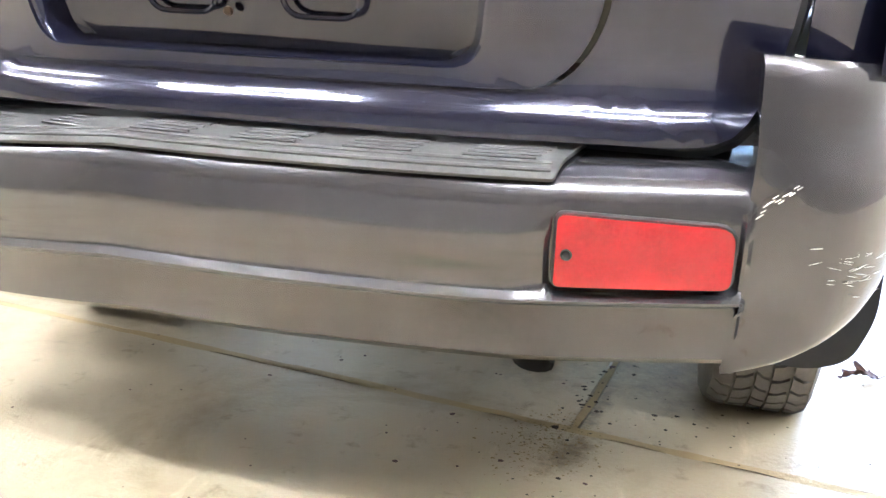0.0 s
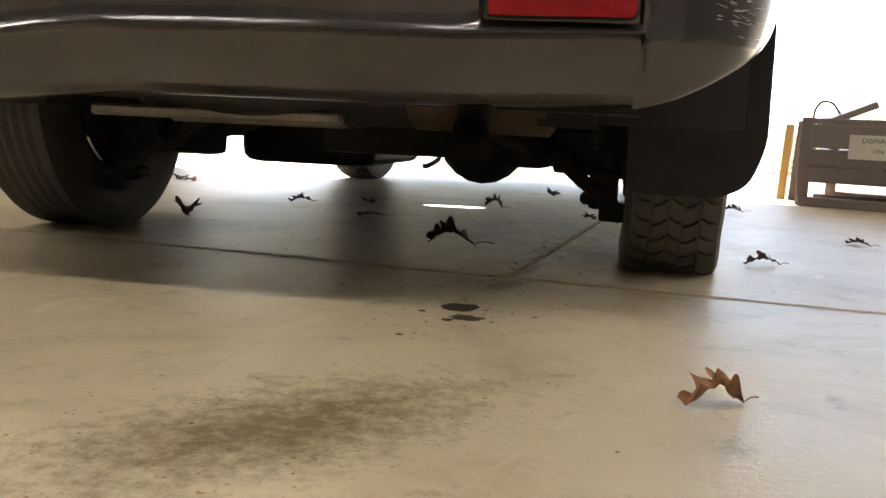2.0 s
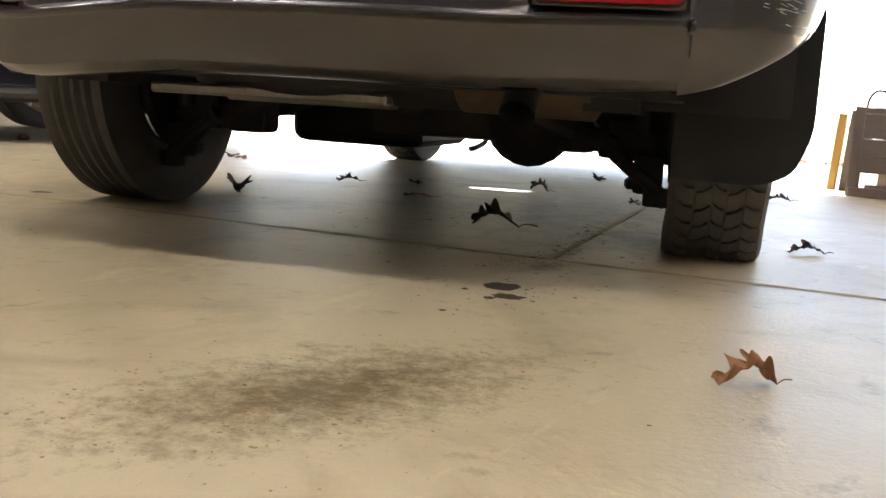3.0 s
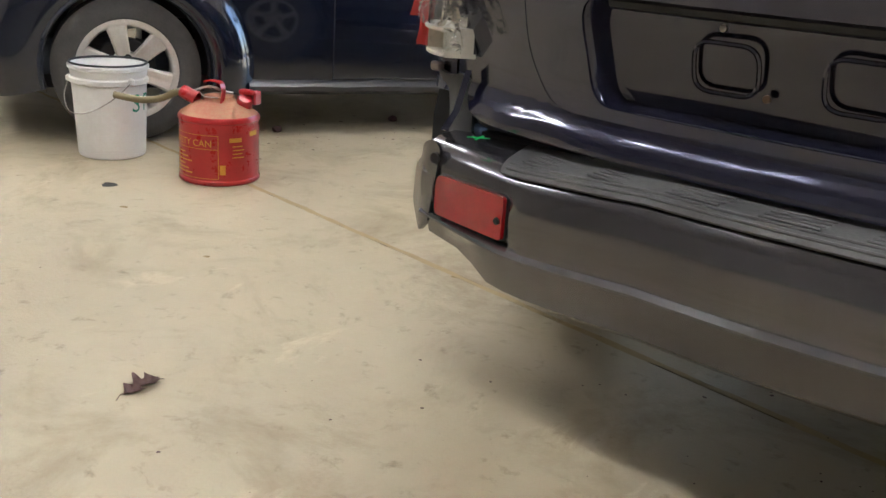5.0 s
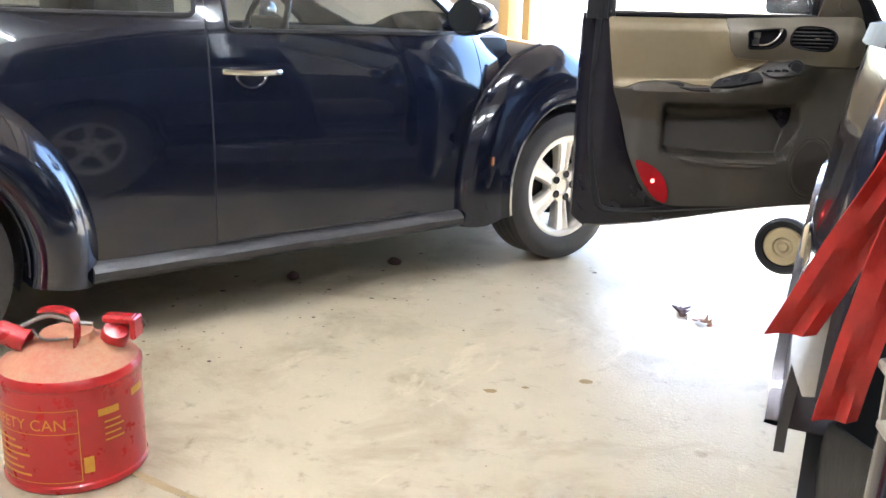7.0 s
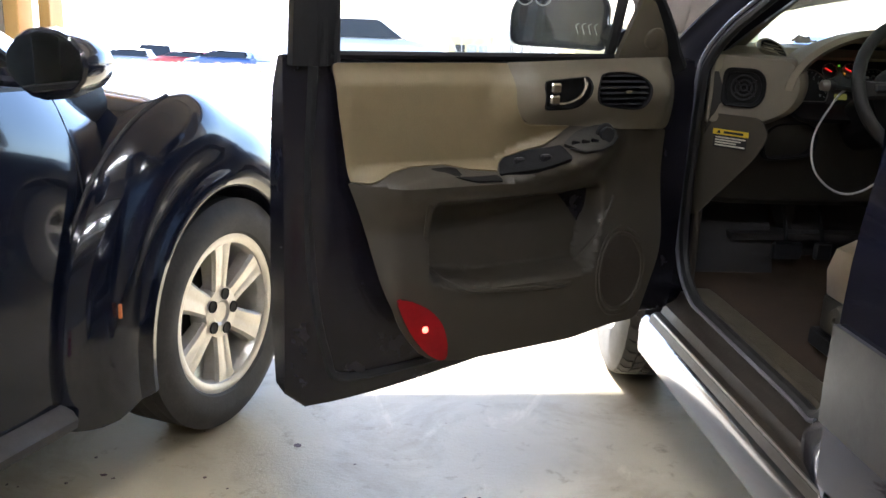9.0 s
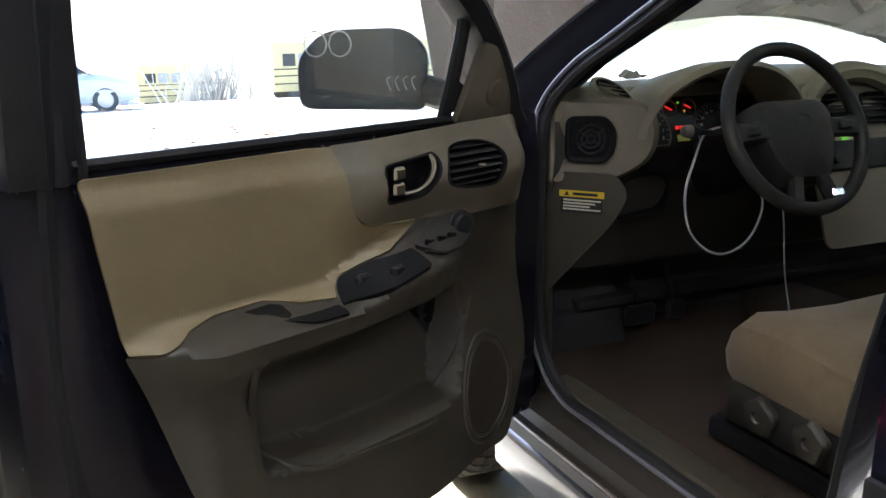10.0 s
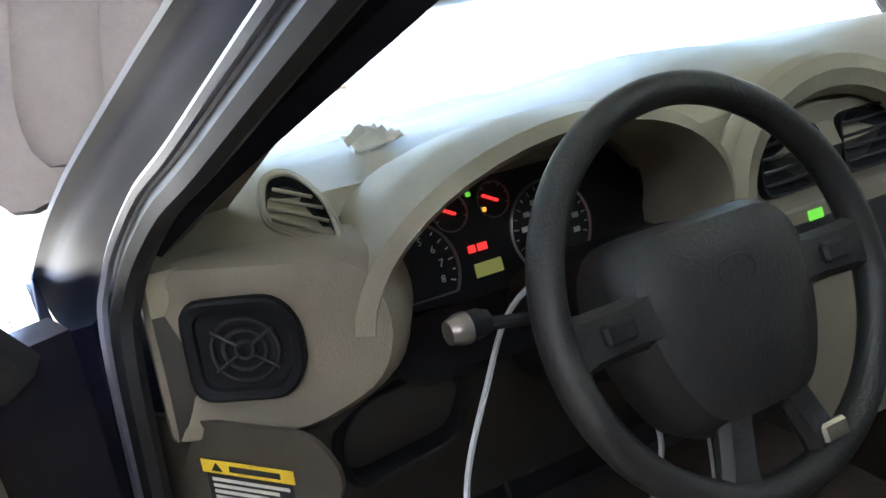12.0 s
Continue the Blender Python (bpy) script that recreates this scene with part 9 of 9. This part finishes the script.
for dx, d, paint, turn, lab, rise in ((-0.195, 60, "red", 70, "red car in the yard", 1.35), (-0.15, 66, "white", 30, "white truck-like car in the yard", 1.8), (-0.155, 58, "blue", 80, "blue car in the yard", 1.4), (-0.115, 60, "white", 10, "white car in the yard", 1.45), (-0.075, 60, "blue", 12, "blue car in the yard", 1.4),
                                  (-0.035, 61, "silver", 8, "grey car in the yard", 1.4), (0.012, 60, "maroon", 15, "dark maroon car in the yard", 1.45), (0.055, 62, "silver", 60, "silver car in the yard", 1.45), (-0.26, 62, "silver", 85, "silver car in the yard", 1.4), (-0.23, 70, "white", 80, "white van in the yard", 1.9)):
    x, y = bearing(dx, d)
    yard_car(pose(x, y, yard_z(y), 0, 0, turn), YARD_PAINT[paint], lab, rise)
yard_car(pose(-1.6, 27.0, yard_z(27.0), 0, 0, -88), YARD_PAINT["white"], "white estate car in the yard", 1.55)
yard_car(pose(11.5, 26.0, yard_z(26.0), 0, 0, 110), YARD_PAINT["blue"], "blue car in the yard", 1.45)
def school_bus(m, length, label):
    t = thing("school_bus", label, "bus", m, group="old buses")
    H = 2.9
    bm = bmesh.new()
    rows = []
    for y in (0, length):
        rows.append([(x, y, z) for x, z in ((-1.15, 0.55), (-1.2, 1.0), (-1.2, 2.3), (-1.1, 2.7), (-0.7, 2.88), (0.7, 2.88), (1.1, 2.7), (1.2, 2.3), (1.2, 1.0), (1.15, 0.55))])
    loft(bm, rows, True, True)
    body = part("bus_body", bm, BUS_YELLOW, t)
    for i in range(int(length / 0.75) - 1):
        for s in (-1, 1):
            part("window", boxes(((s * 1.2, 0.75 + i * 0.75, 1.95), (0.03, 0.60, 0.55)), bevel=0.008), YARD_PAINT["silver"] if i % 3 else DIAL, t)
    for z in (0.9, 1.25, 1.55):
        part("rub_rail", boxes(((-1.21, length / 2, z), (0.03, length, 0.05)), ((1.21, length / 2, z), (0.03, length, 0.05))), BLACK_PLASTIC, t)
    for y in (1.2, length - 1.5):
        for s in (-1, 1):
            bm = bmesh.new()
            lathe(bm, [(0.0001, -0.1), (0.45, -0.1), (0.5, -0.06), (0.5, 0.06), (0.45, 0.1), (0.0001, 0.1)], 24, pose(s * 1.05, y, 0.5, 0, 90))
            part("wheel", bm, RUBBER, t)
    return t
school_bus(pose(7.8, 43.0, yard_z(43.0), 0, 0, -84), 9.0, "old yellow school bus at the edge of the yard")
school_bus(pose(3.4, 58.0, yard_z(58.0), 0, 0, -84), 3.4, "cut-off yellow bus body in the yard")
# brush between them
def brush(name, label, cx, cy, spread, high, count, seed, mat):
    rnd = random.Random(seed)
    bm = bmesh.new()
    for i in range(count):
        x, y = cx + rnd.gauss(0, spread), cy + rnd.gauss(0, spread * 0.4)
        h = high * rnd.uniform(0.4, 1.1)
        lean = Vector((rnd.gauss(0, 0.35), rnd.gauss(0, 0.2), 1)) * h
        a = Vector((x, y, yard_z(y)))
        tube(bm, [a, a + lean * 0.5 + Vector((rnd.gauss(0, 0.1), 0, 0)) * h, a + lean], [0.03 * high / 2, 0.02 * high / 2, 0.006], 4)
        for k in range(4):
            p = a + lean * rnd.uniform(0.35, 1.0)
            q = p + Vector((rnd.gauss(0, 0.3), rnd.gauss(0, 0.2), rnd.uniform(0.0, 0.4))) * h * 0.5
            tube(bm, [p, q], [0.012 * high / 2, 0.003], 3)
    return tagged(finish(bm, name, mat), label, "brush", kind="stuff")
BARK = material("pale_bark", (0.62, 0.58, 0.52), 0.9, 0, (0.45, 0.41, 0.35), 5, 0.8)
brush("scrap_brush", "tangled dry brush and scrap beside the bus", 6.0, 47.0, 0.9, 3.2, 120, 3, BARK)
# fallen leaves over the gravel
rnd = random.Random(77)
bm = bmesh.new()
for i in range(9000):
    y = 7.4 + 30 * rnd.random() ** 1.7
    x = rnd.uniform(-10, 14)
    if noise.noise(Vector((x * 0.45, y * 0.45, 2))) + 0.5 * noise.noise(Vector((x * 1.6, y * 1.6, 5))) < 0.02:
        continue
    r = rnd.uniform(0.03, 0.075)
    a = rnd.random() * 6.28
    vs = [bm.verts.new((x + r * k * math.cos(a + b), y + r * k * math.sin(a + b), yard_z(y) + 0.03 + rnd.uniform(-0.005, 0.035))) for b, k in ((0, 1.2), (1.3, 0.7), (2.6, 1.0), (4.0, 0.8), (5.2, 0.6))]
    bm.faces.new(vs)
tagged(finish(bm, "fallen_leaves", LEAF, smooth=0), "brown leaves scattered over the yard", "leaves", kind="stuff")
